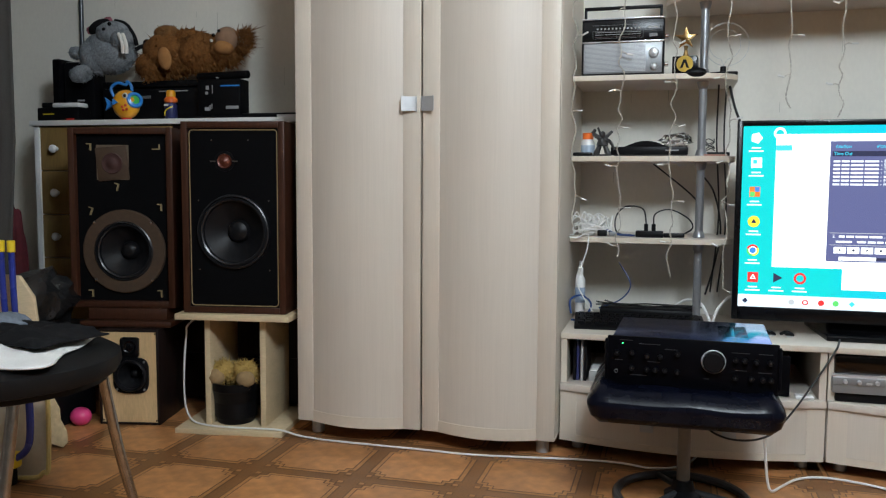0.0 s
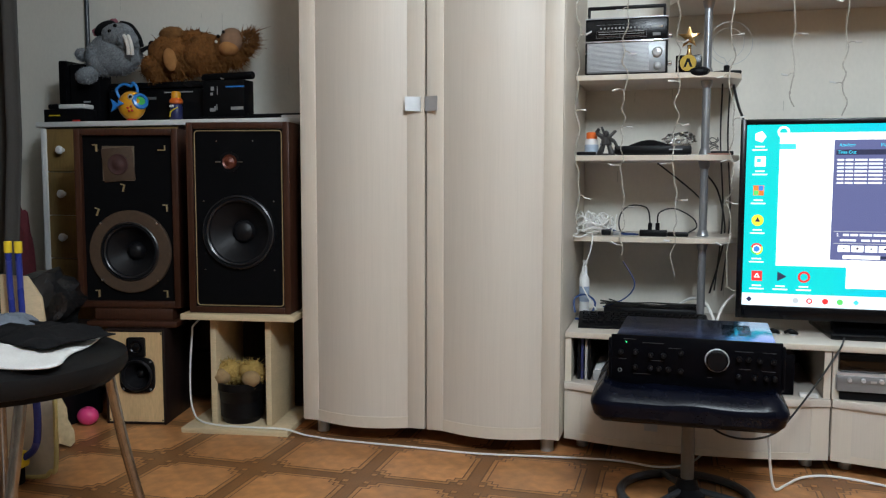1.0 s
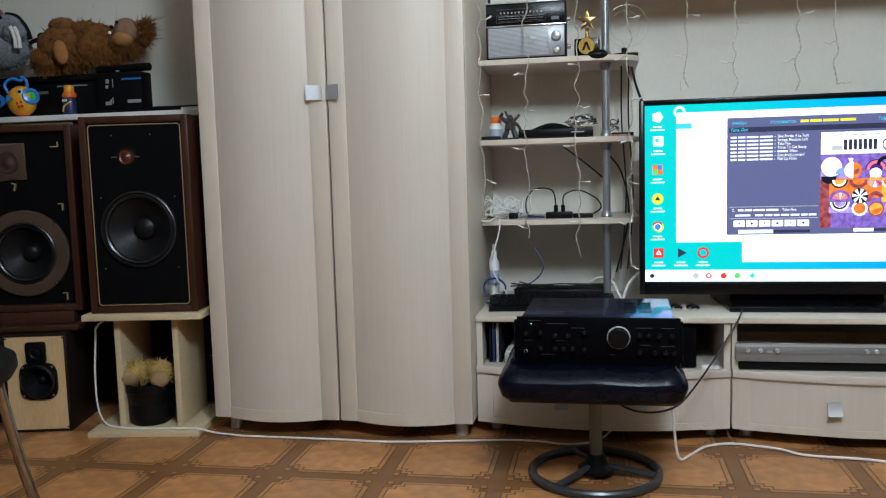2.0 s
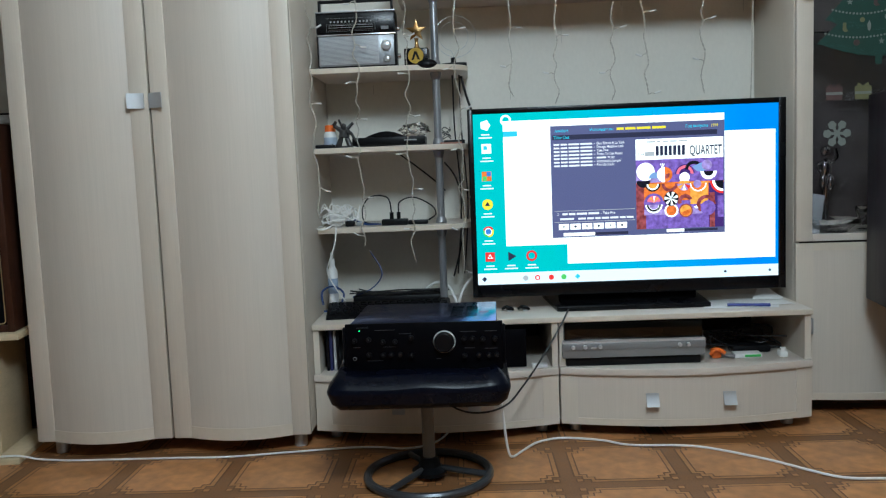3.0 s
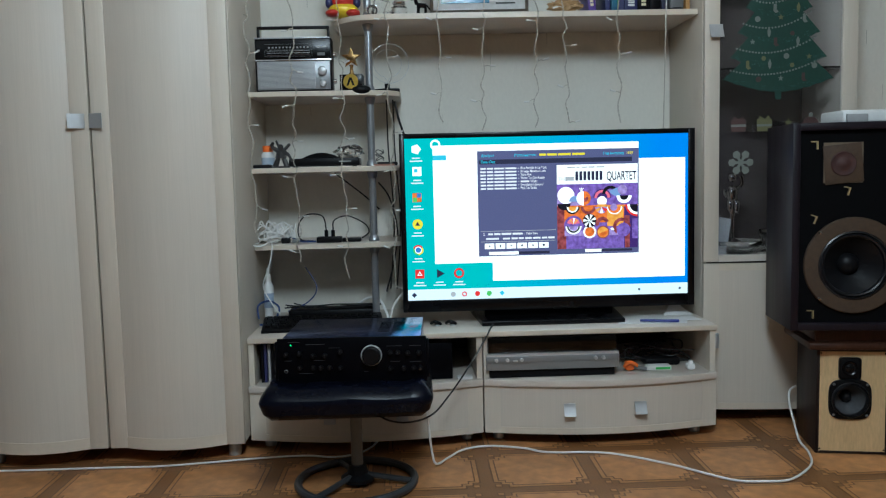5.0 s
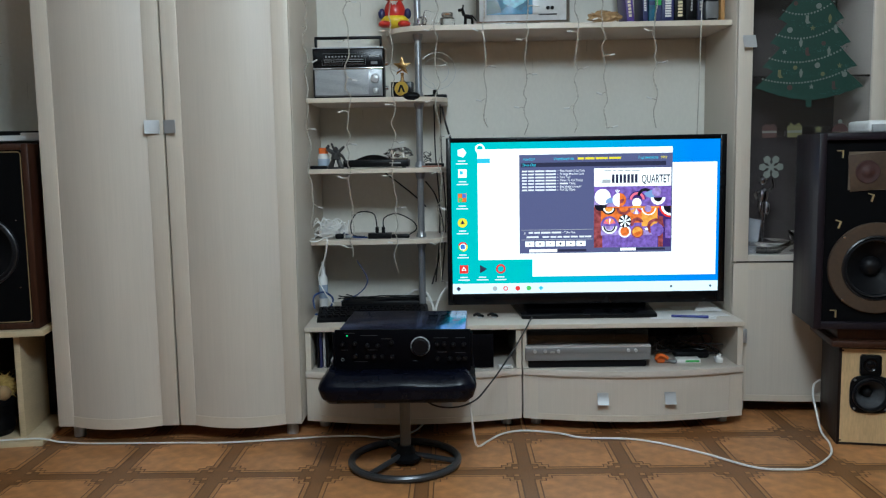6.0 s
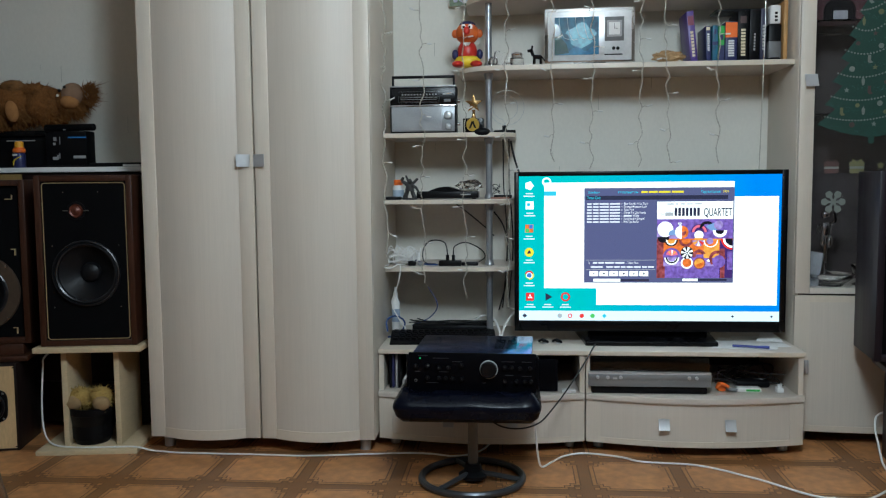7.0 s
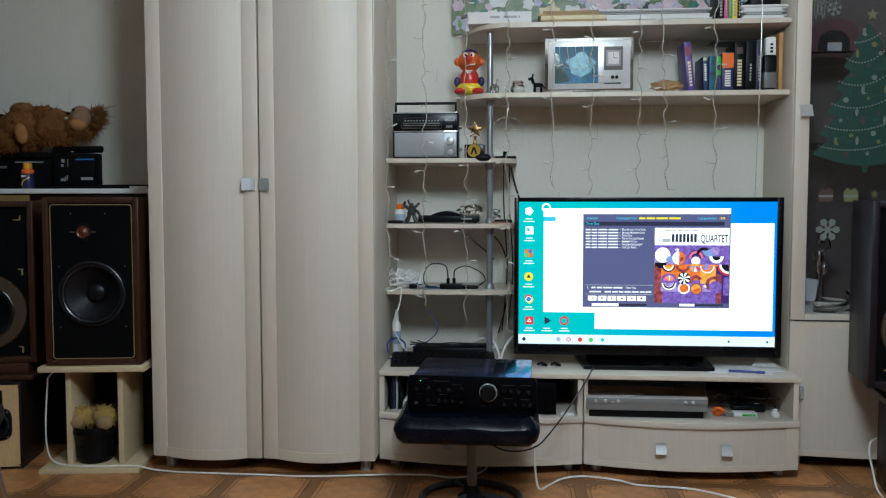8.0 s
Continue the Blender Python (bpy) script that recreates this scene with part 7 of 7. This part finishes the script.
book(0.927, 0.020, 0.128, GREEN, 0, ((0.0, 0.45, 0.0, NAVY), (0.6, 0.75, 0.2, NAVY)), label="green and navy paperback book")
book(0.950, 0.042, 0.142, NAVY, 0, ((0.6, 0.98, 0.0, ORANGE), (0.12, 0.55, 0.25, PAPER)), label="thick navy book with an orange spine head")
book(0.995, 0.036, 0.178, BLACK, 0, ((0.10, 0.66, 0.28, CREAM), (0.76, 0.9, 0.2, STICK_RED)), label="thick black book with cream title bars")
book(1.034, 0.036, 0.184, BLACK, 1, ((0.2, 0.55, 0.42, PAPER_GREY),), label="thick black book with a grey title bar")
book(1.074, 0.020, 0.186, surface("dark_blue_print", (0.018, 0.02, 0.05), 0.4), 0, ((0.2, 0.7, 0.35, PAPER_GREY),), label="slim dark blue book")
vb = thing("tall_tin", "dark tall tin with a white printed lid", "tin", (1.12, 2.70, UP_A))
part("body", box(1.101, 1.147, 2.685, 2.73, UP_A, UP_A + 0.13, 0.008), BLACK, vb)
part("lower_band", box(1.1, 1.148, 2.684, 2.731, UP_A + 0.004, UP_A + 0.072, 0.008), GREY, vb)
part("lid", box(1.106, 1.143, 2.688, 2.727, UP_A + 0.13, UP_A + 0.196, 0.004), PAPER, vb, "white printed carton top")
for k in range(3):
    part("print_bar", box(1.122, 1.132, 2.6872, 2.689, UP_A + 0.138 + 0.013 * k, UP_A + 0.146 + 0.013 * k), BLACK, vb)
book(1.155, 0.014, 0.212, surface("amber_wood_print", (0.45, 0.24, 0.08), 0.45), 0, label="thin tall amber-brown book against the cabinet")
bk = thing("lying_folder", "dark folder lying across the upright books", "folder", (1.04, 2.76, UP_A + 0.19))
part("cover", box(0.925, 1.10, 2.74, 2.84, UP_A + 0.187, UP_A + 0.195, 0.002, m=None), BLACK, bk)

# ---- the top shelf with papers and pictures ----
ph = thing("flower_poster", "glossy poster of pale flowers and leaves against the wall", "poster", (0.4, 2.94, UP_B))
part("sheet", box(-0.075, 1.16, 2.945, 2.949, 1.668, 1.92), PHOTO_LEAF, ph, "printed sheet")
random.seed(5)
LILAC = surface("printed_lilac_petals", (0.50, 0.47, 0.58), 0.4, vary=0.45, scale=40, grain=120, bump=0.0)
LEAF_GREEN = surface("printed_bright_leaves", (0.10, 0.26, 0.04), 0.4, vary=0.6, scale=40, grain=90, bump=0.0)
LEAF_TEAL = surface("printed_teal_leaves", (0.03, 0.17, 0.12), 0.4, vary=0.6, scale=40, grain=90, bump=0.0)
LEAF_DARK = surface("printed_dark_hollows", (0.014, 0.030, 0.030), 0.4, vary=0.5, scale=30, bump=0.0)
for k in range(150):
    x, z = random.uniform(-0.05, 1.13), random.uniform(1.695, 1.88)
    if k % 2:
        a, r = random.uniform(0, 6.28), random.uniform(0.015, 0.035)
        leaf = [(r * u * math.cos(a) - r * v * math.sin(a), r * u * math.sin(a) + r * v * math.cos(a)) for u, v in ((-1, 0), (-0.5, -0.32), (0.2, -0.34), (1, 0), (0.2, 0.34), (-0.5, 0.32))]
        part("leaf", slab(leaf, 0, 0.0004 + 0.00006 * k, upright(x, 2.945, z)), random.choice((LEAF_GREEN, LEAF_TEAL, LEAF_DARK, LEAF_DARK)), ph)
        continue
    n = random.choice((5, 6))
    r = random.uniform(0.018, 0.06)
    out = [(r * (0.8 + 0.14 * math.cos(n * a) + 0.06 * math.sin(9 * a + k)) * math.cos(a), r * (0.75 + 0.14 * math.cos(n * a) + 0.06 * math.sin(7 * a + k)) * math.sin(a)) for a in [2 * math.pi * j / 24 for j in range(24)]]
    q = random.choice((LILAC, LILAC, PAPER, PHOTO_PINK, LEAF_TEAL, CREAM if k % 9 == 0 else LILAC))
    part("flower", slab(out, 0, 0.0004 + 0.00006 * k, upright(x, 2.945, z)), q, ph)
ob = thing("white_carton", "flat white carton with grey lettering bars", "box", (0.12, 2.68, UP_B))
part("carton", box(0.005, 0.245, 2.675, 2.80, UP_B, UP_B + 0.044, 0.002), PAPER, ob)
for x, ww in ((0.09, 0.035), (0.14, 0.05), (0.195, 0.006)):
    part("lettering_bar", box(x, x + ww, 2.6742, 2.676, UP_B + 0.02, UP_B + 0.028), PAPER_GREY, ob)
random.seed(12)
for x0, x1, n, q in ((0.28, 0.52, 4, CARD), (0.50, 0.90, 7, PAPER), (1.02, 1.17, 8, PAPER)):
    ob = thing("magazine_stack", "stack of magazines and loose papers" if q is PAPER else "stack of brown cardboard folders", "magazines", (x0, 2.7, UP_B), group="paper stacks")
    z = UP_B
    for k in range(n):
        t = random.uniform(0.004, 0.009) if q is PAPER else random.uniform(0.008, 0.015)
        part("magazine", box(x0 + random.uniform(-0.01, 0.01), x1 + random.uniform(-0.012, 0.012), 2.675 + random.uniform(0, 0.012), 2.86, z + 0.0003, z + t, 0.0008), random.choice((q, q, PAPER_GREY if q is PAPER else CREAM)), ob)
        z += t
    if x0 > 1:
        part("dark_box", box(1.05, 1.16, 2.70, 2.84, z + 0.0005, z + 0.03, 0.003), BLACK, ob)
for k, (x, wd, q) in enumerate(((0.935, 0.02, BLACK), (0.957, 0.014, PINK), (0.973, 0.012, GREEN), (0.986, 0.018, BRIGHT_YELLOW), (1.005, 0.012, BLACK))):
    book(x, wd, 0.17, q, 0, ((0.1, 0.5, 0.3, PAPER_GREY),), z=UP_B, y=2.70, label="slim upright folder on the top shelf", group="upright folders")

# ---- icicle light strings ----
random.seed(77)
def light_string(x, z_end, y=2.645, drift=0.0):
    ob = thing("light_string", "hanging clear wire light string with unlit bulbs", "fairy lights", (x, y, 2.2), group="icicle lights")
    z, k = 2.2, 0
    pts, tw = [], []
    while z > z_end:
        pts.append((x + drift * (1.4 - z) + random.uniform(-0.009, 0.009), y + random.uniform(-0.004, 0.004), z))
        if k % 4 == 3:
            s = 1 if (k // 4) % 2 else -1
            tw.append((pts[-1], s))
        z -= random.uniform(0.024, 0.038)
        k += 1
    fine = smooth_line(pts, 7)
    bm = bmesh.new()
    for turn in (0, math.pi):
        tube([(v[0] + 0.0016 * math.sin(j * 0.95 + turn), v[1] + 0.0016 * math.cos(j * 0.95 + turn), v[2]) for j, v in enumerate(fine)], 0.0011, 4, bm=bm, steps=1)
    part("wire", bm, WIRE, ob, "twisted clear wire")
    for p, s in tw:
        q = (p[0] + s * 0.018, p[1] - 0.006, p[2] + random.choice((0.006, -0.008, 0.002)))
        b = part("bulb", rod(0.0028, q, (q[0] + s * 0.018, q[1] - 0.002, q[2] + random.uniform(-0.006, 0.010)), 8), BULB, ob, "small clear bulb")
        part("twig", tube([p, ((p[0] + q[0]) / 2, p[1] - 0.004, (p[2] + q[2]) / 2 + 0.003), q], 0.0016, 5, steps=2), WIRE, ob)


for x, ze, dr in ((-0.300, 0.66, 0.0), (-0.157, 0.57, 0.0), (0.000, 0.52, 0.0), (0.158, 0.48, 0.0), (0.325, 1.0, 0.0), (0.468, 0.99, 0.0), (0.643, 0.99, 0.0), (0.735, 1.0, 0.03), (0.917, 0.99, 0.0)):
    light_string(x, ze, drift=dr)
ob = thing("light_lead", "plain clear lead of the light strings", "cable", (1.073, 2.645, 2.2))
part("wire", tube([(1.073, 2.645, 2.2), (1.078, 2.648, 1.6), (1.072, 2.65, 1.2), (1.07, 2.66, 0.99)], 0.0017, 6), WIRE, ob)

# ---- the glazed door's stickers, and what stands behind it ----
SYK = CY + 0.0075
tree = thing("tree_sticker", "green fir tree sticker with ornaments on the glass", "sticker", (1.437, SYK, 1.1))
TXC = 1.437
FROST = surface("pale_teal_dots", (0.03, 0.12, 0.10), 0.55, vary=0.15, bump=0.0)
for k, (zt, zb, wt, wb) in enumerate(((1.615, 1.525, 0.003, 0.052), (1.545, 1.445, 0.024, 0.085), (1.465, 1.365, 0.045, 0.112), (1.385, 1.285, 0.065, 0.138), (1.305, 1.205, 0.085, 0.162), (1.225, 1.135, 0.105, 0.186))):
    sag = 0.012 + 0.003 * k
    pts = [(-wt, zt), (wt, zt), (wb, zb + 0.016)] + [(wb - 2 * wb * j / 18, zb + 0.016 - (0.016 + sag) * math.sin(math.pi * j / 18) + 0.003 * (j % 2)) for j in range(1, 18)] + [(-wb, zb + 0.016)]
    part("tier", slab(pts[::-1], 0.0, 0.0004 + 0.0002 * k, upright(TXC, SYK, 0)), STICK_GREEN, tree, "dark green tier")
    n = 10 + 4 * k
    for j in range(n):
        t = j / (n - 1)
        z = zb + 0.046 - 0.085 * t + 0.120 * t * t if k else zb + 0.022 + 0.03 * t * t
        part("garland_bead", slab(disc(0.0034, 8), 0.0015, 0.0022, upright(TXC - wb * 0.86 + 1.62 * wb * t, SYK, z)), STICK_PALE, tree)
    rnd = random.Random(k)
    bm = bmesh.new()
    for j in range(26 + 16 * k):
        t = rnd.uniform(0.03, 0.97)
        slab(disc(0.0012, 5), 0.0015, 0.002, upright(TXC - wb + 2 * wb * t, SYK, zb + 0.020 - (0.016 + sag) * math.sin(math.pi * t) + rnd.uniform(0, 0.016)), bm)
    tagged(part("frost_dots", bm, FROST, tree, "scattered pale teal dots", 0), kind="stuff")
    for j in range(2 + k):
        x = -wb * 0.66 + 1.4 * wb * (j + 0.5) / (2 + k)
        z = zb + 0.016 + rnd.uniform(-0.004, 0.006) if j % 2 else zb + 0.062 + rnd.uniform(-0.004, 0.006)
        shape = ([(0.006, 0.014), (0.006, -0.004), (0.013, -0.012), (0.002, -0.015), (-0.005, -0.008), (-0.004, 0.014)], disc(0.0095, 14), [(0.0, 0.017), (0.006, 0.004), (0.004, -0.010), (0.0, -0.016), (-0.004, -0.010), (-0.006, 0.004)], star(0.010), disc(0.008, 6))[(j + 2 * k) % 5]
        part("ornament", slab(shape, 0.0016, 0.0024, upright(TXC + x, SYK, z)), (STICK_PALE, STICK_YELLOW, STICK_RED, STICK_PALE)[(j + k) % 4], tree)
part("star_top", slab(star(0.022), 0, 0.0012, upright(TXC + 0.012, SYK, 1.645)), STICK_YELLOW, tree, "yellow star")
part("trunk", slab([(-0.01, 0), (0.01, 0), (0.01, 0.03), (-0.01, 0.03)], 0, 0.0004, upright(TXC, SYK, 1.085)), STICK_GREEN, tree)
top = thing("snowflake_sticker", "thin white six-armed snowflake sticker on the glass", "sticker", (1.318, SYK, 1.668))
for k in range(6):
    m = upright(1.318, SYK, 1.668) @ Euler((0, 0, radians(60 * k + 15))).to_matrix().to_4x4()
    part("arm", slab([(0.0, -0.0015), (0.026, -0.0015), (0.026, 0.0015), (0.0, 0.0015)], 0.0, 0.0006 + 0.0001 * k, m), STICK_PALE, top)
    part("tip", slab([(0.014, 0.0), (0.022, 0.008), (0.024, 0.006), (0.019, 0.0), (0.024, -0.006), (0.022, -0.008)], 0.0, 0.0014, m), STICK_PALE, top)
drip = thing("icicle_sticker", "white icicle outline sticker on the glass", "sticker", (1.268, SYK, 1.67))
for k in range(3):
    x = 1.252 + 0.013 * k
    part("icicle", tube([(x, SYK, 1.70), (x - 0.004, SYK, 1.665), (x + 0.002, SYK, 1.635 + 0.012 * (k % 2)), (x + 0.007, SYK, 1.665), (x + 0.005, SYK, 1.70)], 0.0011, 5), STICK_PALE, drip)
fl = thing("snowflake_sticker", "white snowflake sticker on the glass", "sticker", (1.315, SYK, 0.88))
for k in range(6):
    a = 60 * k
    m = upright(1.315, SYK, 0.88) @ Euler((0, 0, radians(a))).to_matrix().to_4x4()
    part("petal", slab([(0.004, -0.003), (0.018, -0.005), (0.026, -0.013), (0.04, -0.009), (0.042, 0), (0.04, 0.009), (0.026, 0.013), (0.018, 0.005), (0.004, 0.003)], 0, 0.0006, m), STICK_PALE, fl)
part("centre", slab(disc(0.01, 16), 0, 0.001, upright(1.315, SYK, 0.88)), STICK_PALE, fl)
for x, z, q, kind in ((1.305, 1.003, STICK_RED, "gift"), (1.392, 1.003, STICK_YELLOW, "gift"), (1.473, 1.008, STICK_YELLOW, "star"), (1.548, 1.018, STICK_RED, "ball")):
    ob = thing(kind + "_sticker", {"gift": "printed gift parcel sticker on the glass", "star": "small yellow star sticker on the glass", "ball": "red bauble sticker on the glass"}[kind], "sticker", (x, SYK, z))
    if kind == "gift":
        part("parcel", slab([(-0.024, -0.022), (0.024, -0.022), (0.026, 0.018), (-0.026, 0.018)], 0, 0.0006, upright(x, SYK, z)), q, ob)
        part("ribbon", slab([(-0.025, -0.006), (0.025, -0.006), (0.025, 0.002), (-0.025, 0.002)], 0.0006, 0.001, upright(x, SYK, z)), STICK_PALE, ob)
        for s in (-1, 1):
            part("bow", slab([(0, 0), (s * 0.016, 0.012), (s * 0.018, 0.0)][::s], 0, 0.0006, upright(x, SYK, z + 0.0185)), q, ob)
    elif kind == "star":
        part("print", slab(star(0.016), 0, 0.0006, upright(x, SYK, z)), q, ob)
    else:
        part("print", slab(disc(0.028, 20, (0, 0), 0, 180), 0, 0.0006, upright(x, SYK, z - 0.02)), q, ob)
        part("cap", slab(disc(0.008, 12), 0, 0.0006, upright(x, SYK, z + 0.014)), STICK_PALE, ob)

vz = 0.5665
ob = thing("silver_figure", "silver statuette standing on a crystal dish", "statuette", (1.345, 2.75, vz))
bm = lathe([(0, 0), (0.03, 0), (0.03, 0.02), (0.008, 0.03), (0.006, 0.09), (0.010, 0.12), (0.013, 0.14), (0.009, 0.15)], 16, Matrix.Translation((1.345, 2.76, vz + 0.02)))
for c, r in (((1.345, 2.76, 0.205), (0.020, 0.016, 0.034)), ((1.342, 2.755, 0.262), (0.016, 0.015, 0.018)), ((1.358, 2.755, 0.160), (0.011, 0.012, 0.026)), ((1.334, 2.755, 0.165), (0.011, 0.012, 0.026))):
    ball((c[0], c[1], vz + c[2]), *r, bm=bm, n=2, rough=0.15)
tube([(1.330, 2.755, vz + 0.225), (1.312, 2.745, vz + 0.215), (1.316, 2.735, vz + 0.195)], 0.006, 8, bm=bm)
tube([(1.360, 2.755, vz + 0.225), (1.374, 2.745, vz + 0.240), (1.368, 2.74, vz + 0.268)], 0.006, 8, bm=bm)
part("figure", bm, CHROME, ob)
ob = thing("crystal_dish", "cut crystal dish in the cabinet", "dish", (1.34, 2.72, vz))
part("bowl", lathe([(0, 0), (0.05, 0), (0.055, 0.008), (0.085, 0.03), (0.09, 0.045), (0.084, 0.045), (0.05, 0.012), (0, 0.01)], 14, Matrix.Translation((1.35, 2.73, vz))), CRYSTAL, ob)
for k in range(3):
    ob = thing("crystal_glass", "small crystal glass in the cabinet", "glass", (1.46 + 0.06 * k, 2.75, vz), group="crystal glasses")
    part("cup", lathe([(0, 0), (0.018, 0), (0.018, 0.004), (0.004, 0.008), (0.004, 0.03), (0.02, 0.05), (0.023, 0.08), (0.021, 0.08), (0.0, 0.04)], 16, Matrix.Translation((1.46 + 0.06 * k, 2.75, vz))), CRYSTAL, ob)
ob = thing("greeting_card", "white card leaning in the cabinet", "card", (1.26, 2.7, vz))
part("sheet", box(-0.03, 0.04, 0, 0.002, 0, 0.13, m=pose(1.262, 2.70, vz + 0.002, -10, 12, 0)), PAPER_GREY, ob)
ob = thing("arched_frame", "dark red arched frame with a small scene inside", "frame", (1.35, 2.8, 1.5265))
out = [(-0.09, 0.0), (0.10, 0.0), (0.10, 0.06)] + [(0.005 + 0.095 * math.cos(radians(a)), 0.06 + 0.075 * math.sin(radians(a)) + 0.006 * (a // 15 % 2)) for a in range(15, 181, 15)]
part("arch", slab(out, 0, 0.02, upright(1.37, 2.78, 1.527)), surface("dark_red_paint", (0.07, 0.018, 0.02), 0.5), ob)
part("opening", slab([(-0.055, 0.015), (0.06, 0.015), (0.06, 0.05)] + [(0.0025 + 0.0575 * math.cos(radians(a)), 0.05 + 0.045 * math.sin(radians(a))) for a in range(15, 181, 15)], 0.02, 0.022, upright(1.37, 2.78, 1.527)), BLACK, ob)
part("scene_shape", box(1.35, 1.40, 2.755, 2.758, 1.545, 1.575), PAPER_GREY, ob)
# ---- right of the cabinet ----
ob = thing("white_router", "white plastic box with a grey end on the loudspeaker", "router", (1.56, 2.32, 0.9865))
part("shell", box(1.485, 1.640, 2.28, 2.42, 0.987, 1.024, 0.008, seg=3), WHITE_PLASTIC, ob)
part("end_panel", box(1.492, 1.555, 2.270, 2.281, 0.988, 1.012, 0.003), PAPER_GREY, ob)

# ---- floor cables ----
fc = thing("floor_cable", "white flat cable running along the floor by the wardrobe", "cable", (-0.8, 2.35, 0))
part("lead", tube([(-1.540, 2.50, 0.36), (-1.545, 2.42, 0.33), (-1.545, 2.41, 0.30), (-1.549, 2.40, 0.19), (-1.550, 2.40, 0.095), (-1.540, 2.40, 0.04), (-1.485, 2.358, 0.0235), (-1.404, 2.338, 0.0225), (-1.324, 2.342, 0.0225), (-1.248, 2.352, 0.0225), (-1.178, 2.356, 0.0225), (-1.12, 2.362, 0.009), (-1.07, 2.36, 0.0058), (-1.0, 2.352, 0.0055), (-0.7, 2.349, 0.0055), (-0.54, 2.347, 0.0055), (-0.25, 2.39, 0.0055), (-0.12, 2.395, 0.0055), (-0.03, 2.375, 0.0055), (0.05, 2.42, 0.0055), (0.1, 2.48, 0.03), (0.12, 2.52, 0.12)], 0.0032, 8), CABLE_WHITE, fc)
fc = thing("floor_cable", "white cable looping over the floor to the loudspeaker", "cable", (0.8, 2.2, 0))
part("lead", tube([(0.243, 2.24, 0.245), (0.252, 2.25, 0.15), (0.262, 2.255, 0.05), (0.275, 2.265, 0.012), (0.31, 2.33, 0.0055), (0.36, 2.40, 0.0055), (0.438, 2.43, 0.0055), (0.551, 2.398, 0.0055), (0.62, 2.352, 0.0055), (0.80, 2.326, 0.0055), (0.956, 2.211, 0.0055), (1.085, 2.077, 0.0055), (1.176, 2.056, 0.0055), (1.25, 2.066, 0.0055), (1.35, 2.165, 0.0055), (1.395, 2.27, 0.006), (1.408, 2.36, 0.014), (1.417, 2.42, 0.06), (1.424, 2.465, 0.10), (1.444, 2.508, 0.13), (1.475, 2.53, 0.14)], 0.0036, 8), CABLE_WHITE, fc)
ac = thing("amplifier_cable", "black cable from the stand down to the amplifier", "cable", (0.4, 2.45, TOP))
part("lead", tube([(0.48, 2.57, TOP + 0.006), (0.458, 2.47, TOP + 0.005), (0.447, 2.45, TOP - 0.01), (0.411, 2.42, 0.305), (0.355, 2.36, 0.239), (0.31, 2.30, 0.198), (0.268, 2.25, 0.168), (0.213, 2.22, 0.156), (0.151, 2.22, 0.158), (0.105, 2.24, 0.18), (0.085, 2.27, 0.24)], 0.0028, 8), CABLE_BLACK, ac)

# ---- the floor's printed tiles, each a thin panel with inlaid lines ----
P = 0.3065
TX, TYY = 0.412, 2.073


def stepped(half, step):
    """A square with its corners cut in two steps."""
    h, s = half, step
    q = [(h, h - 2 * s), (h - s, h - 2 * s), (h - s, h - s), (h - 2 * s, h - s), (h - 2 * s, h)]
    out = []
    for a in range(4):
        c, d = ((1, 0), (0, 1), (-1, 0), (0, -1))[a]
        out += [(x * c - y * d, x * d + y * c) for x, y in q]
    return out


bm = bmesh.new()
for half, step, z, idx in ((0.1365, 0.020, 0.0006, 1), (0.1320, 0.020, 0.0009, 2), (0.1215, 0.0185, 0.0012, 1), (0.1175, 0.0185, 0.0015, 0)):
    bm.faces.new([bm.verts.new((x, y, z)) for x, y in stepped(half, step)]).material_index = idx
for sx, sy in ((1, 1), (1, -1), (-1, 1), (-1, -1)):
    for a, b, idx, z in ((0.1125, 0.1330, 1, 0.0016), (0.1155, 0.1300, 2, 0.0018)):
        q = [(sx * a, sy * a), (sx * b, sy * a), (sx * b, sy * b), (sx * a, sy * b)]
        bm.faces.new([bm.verts.new((x, y, z)) for x, y in (q if sx * sy > 0 else q[::-1])]).material_index = idx
tile_mesh = bpy.data.meshes.new("tile")
bm.to_mesh(tile_mesh)
bm.free()
for q in (PANEL, INLAY, BORDER):
    tile_mesh.materials.append(q)
rest_v, rest_f, rest_i = [], [], []
for i in range(-12, 12):
    for j in range(-18, 4):
        x, y = TX + P * (i + 0.5), TYY + P * (j + 0.5)
        if x - P / 2 < X0 + 0.01 or x + P / 2 > X1 - 0.01 or y - P / 2 < Y0 + 0.01 or y > 3.0:
            continue
        if y > 0.0 and -2.2 < x < 2.2:
            t = new("tile", tile_mesh)
            t.parent = floor
            t.location = (x, y, 0)
        else:
            for f in tile_mesh.polygons:
                rest_f.append(list(range(len(rest_v), len(rest_v) + len(f.vertices))))
                rest_i.append(f.material_index)
                rest_v += [(tile_mesh.vertices[k].co.x + x, tile_mesh.vertices[k].co.y + y, tile_mesh.vertices[k].co.z) for k in f.vertices]
rest = bpy.data.meshes.new("far_tiles")
rest.from_pydata(rest_v, [], rest_f)
for q in (PANEL, INLAY, BORDER):
    rest.materials.append(q)
for f, k in zip(rest.polygons, rest_i):
    f.material_index = k
ob = new("far_tiles", rest)
tagged(ob, "brown printed floor tiles with dark stepped inlay", "floor tiles", kind="stuff")
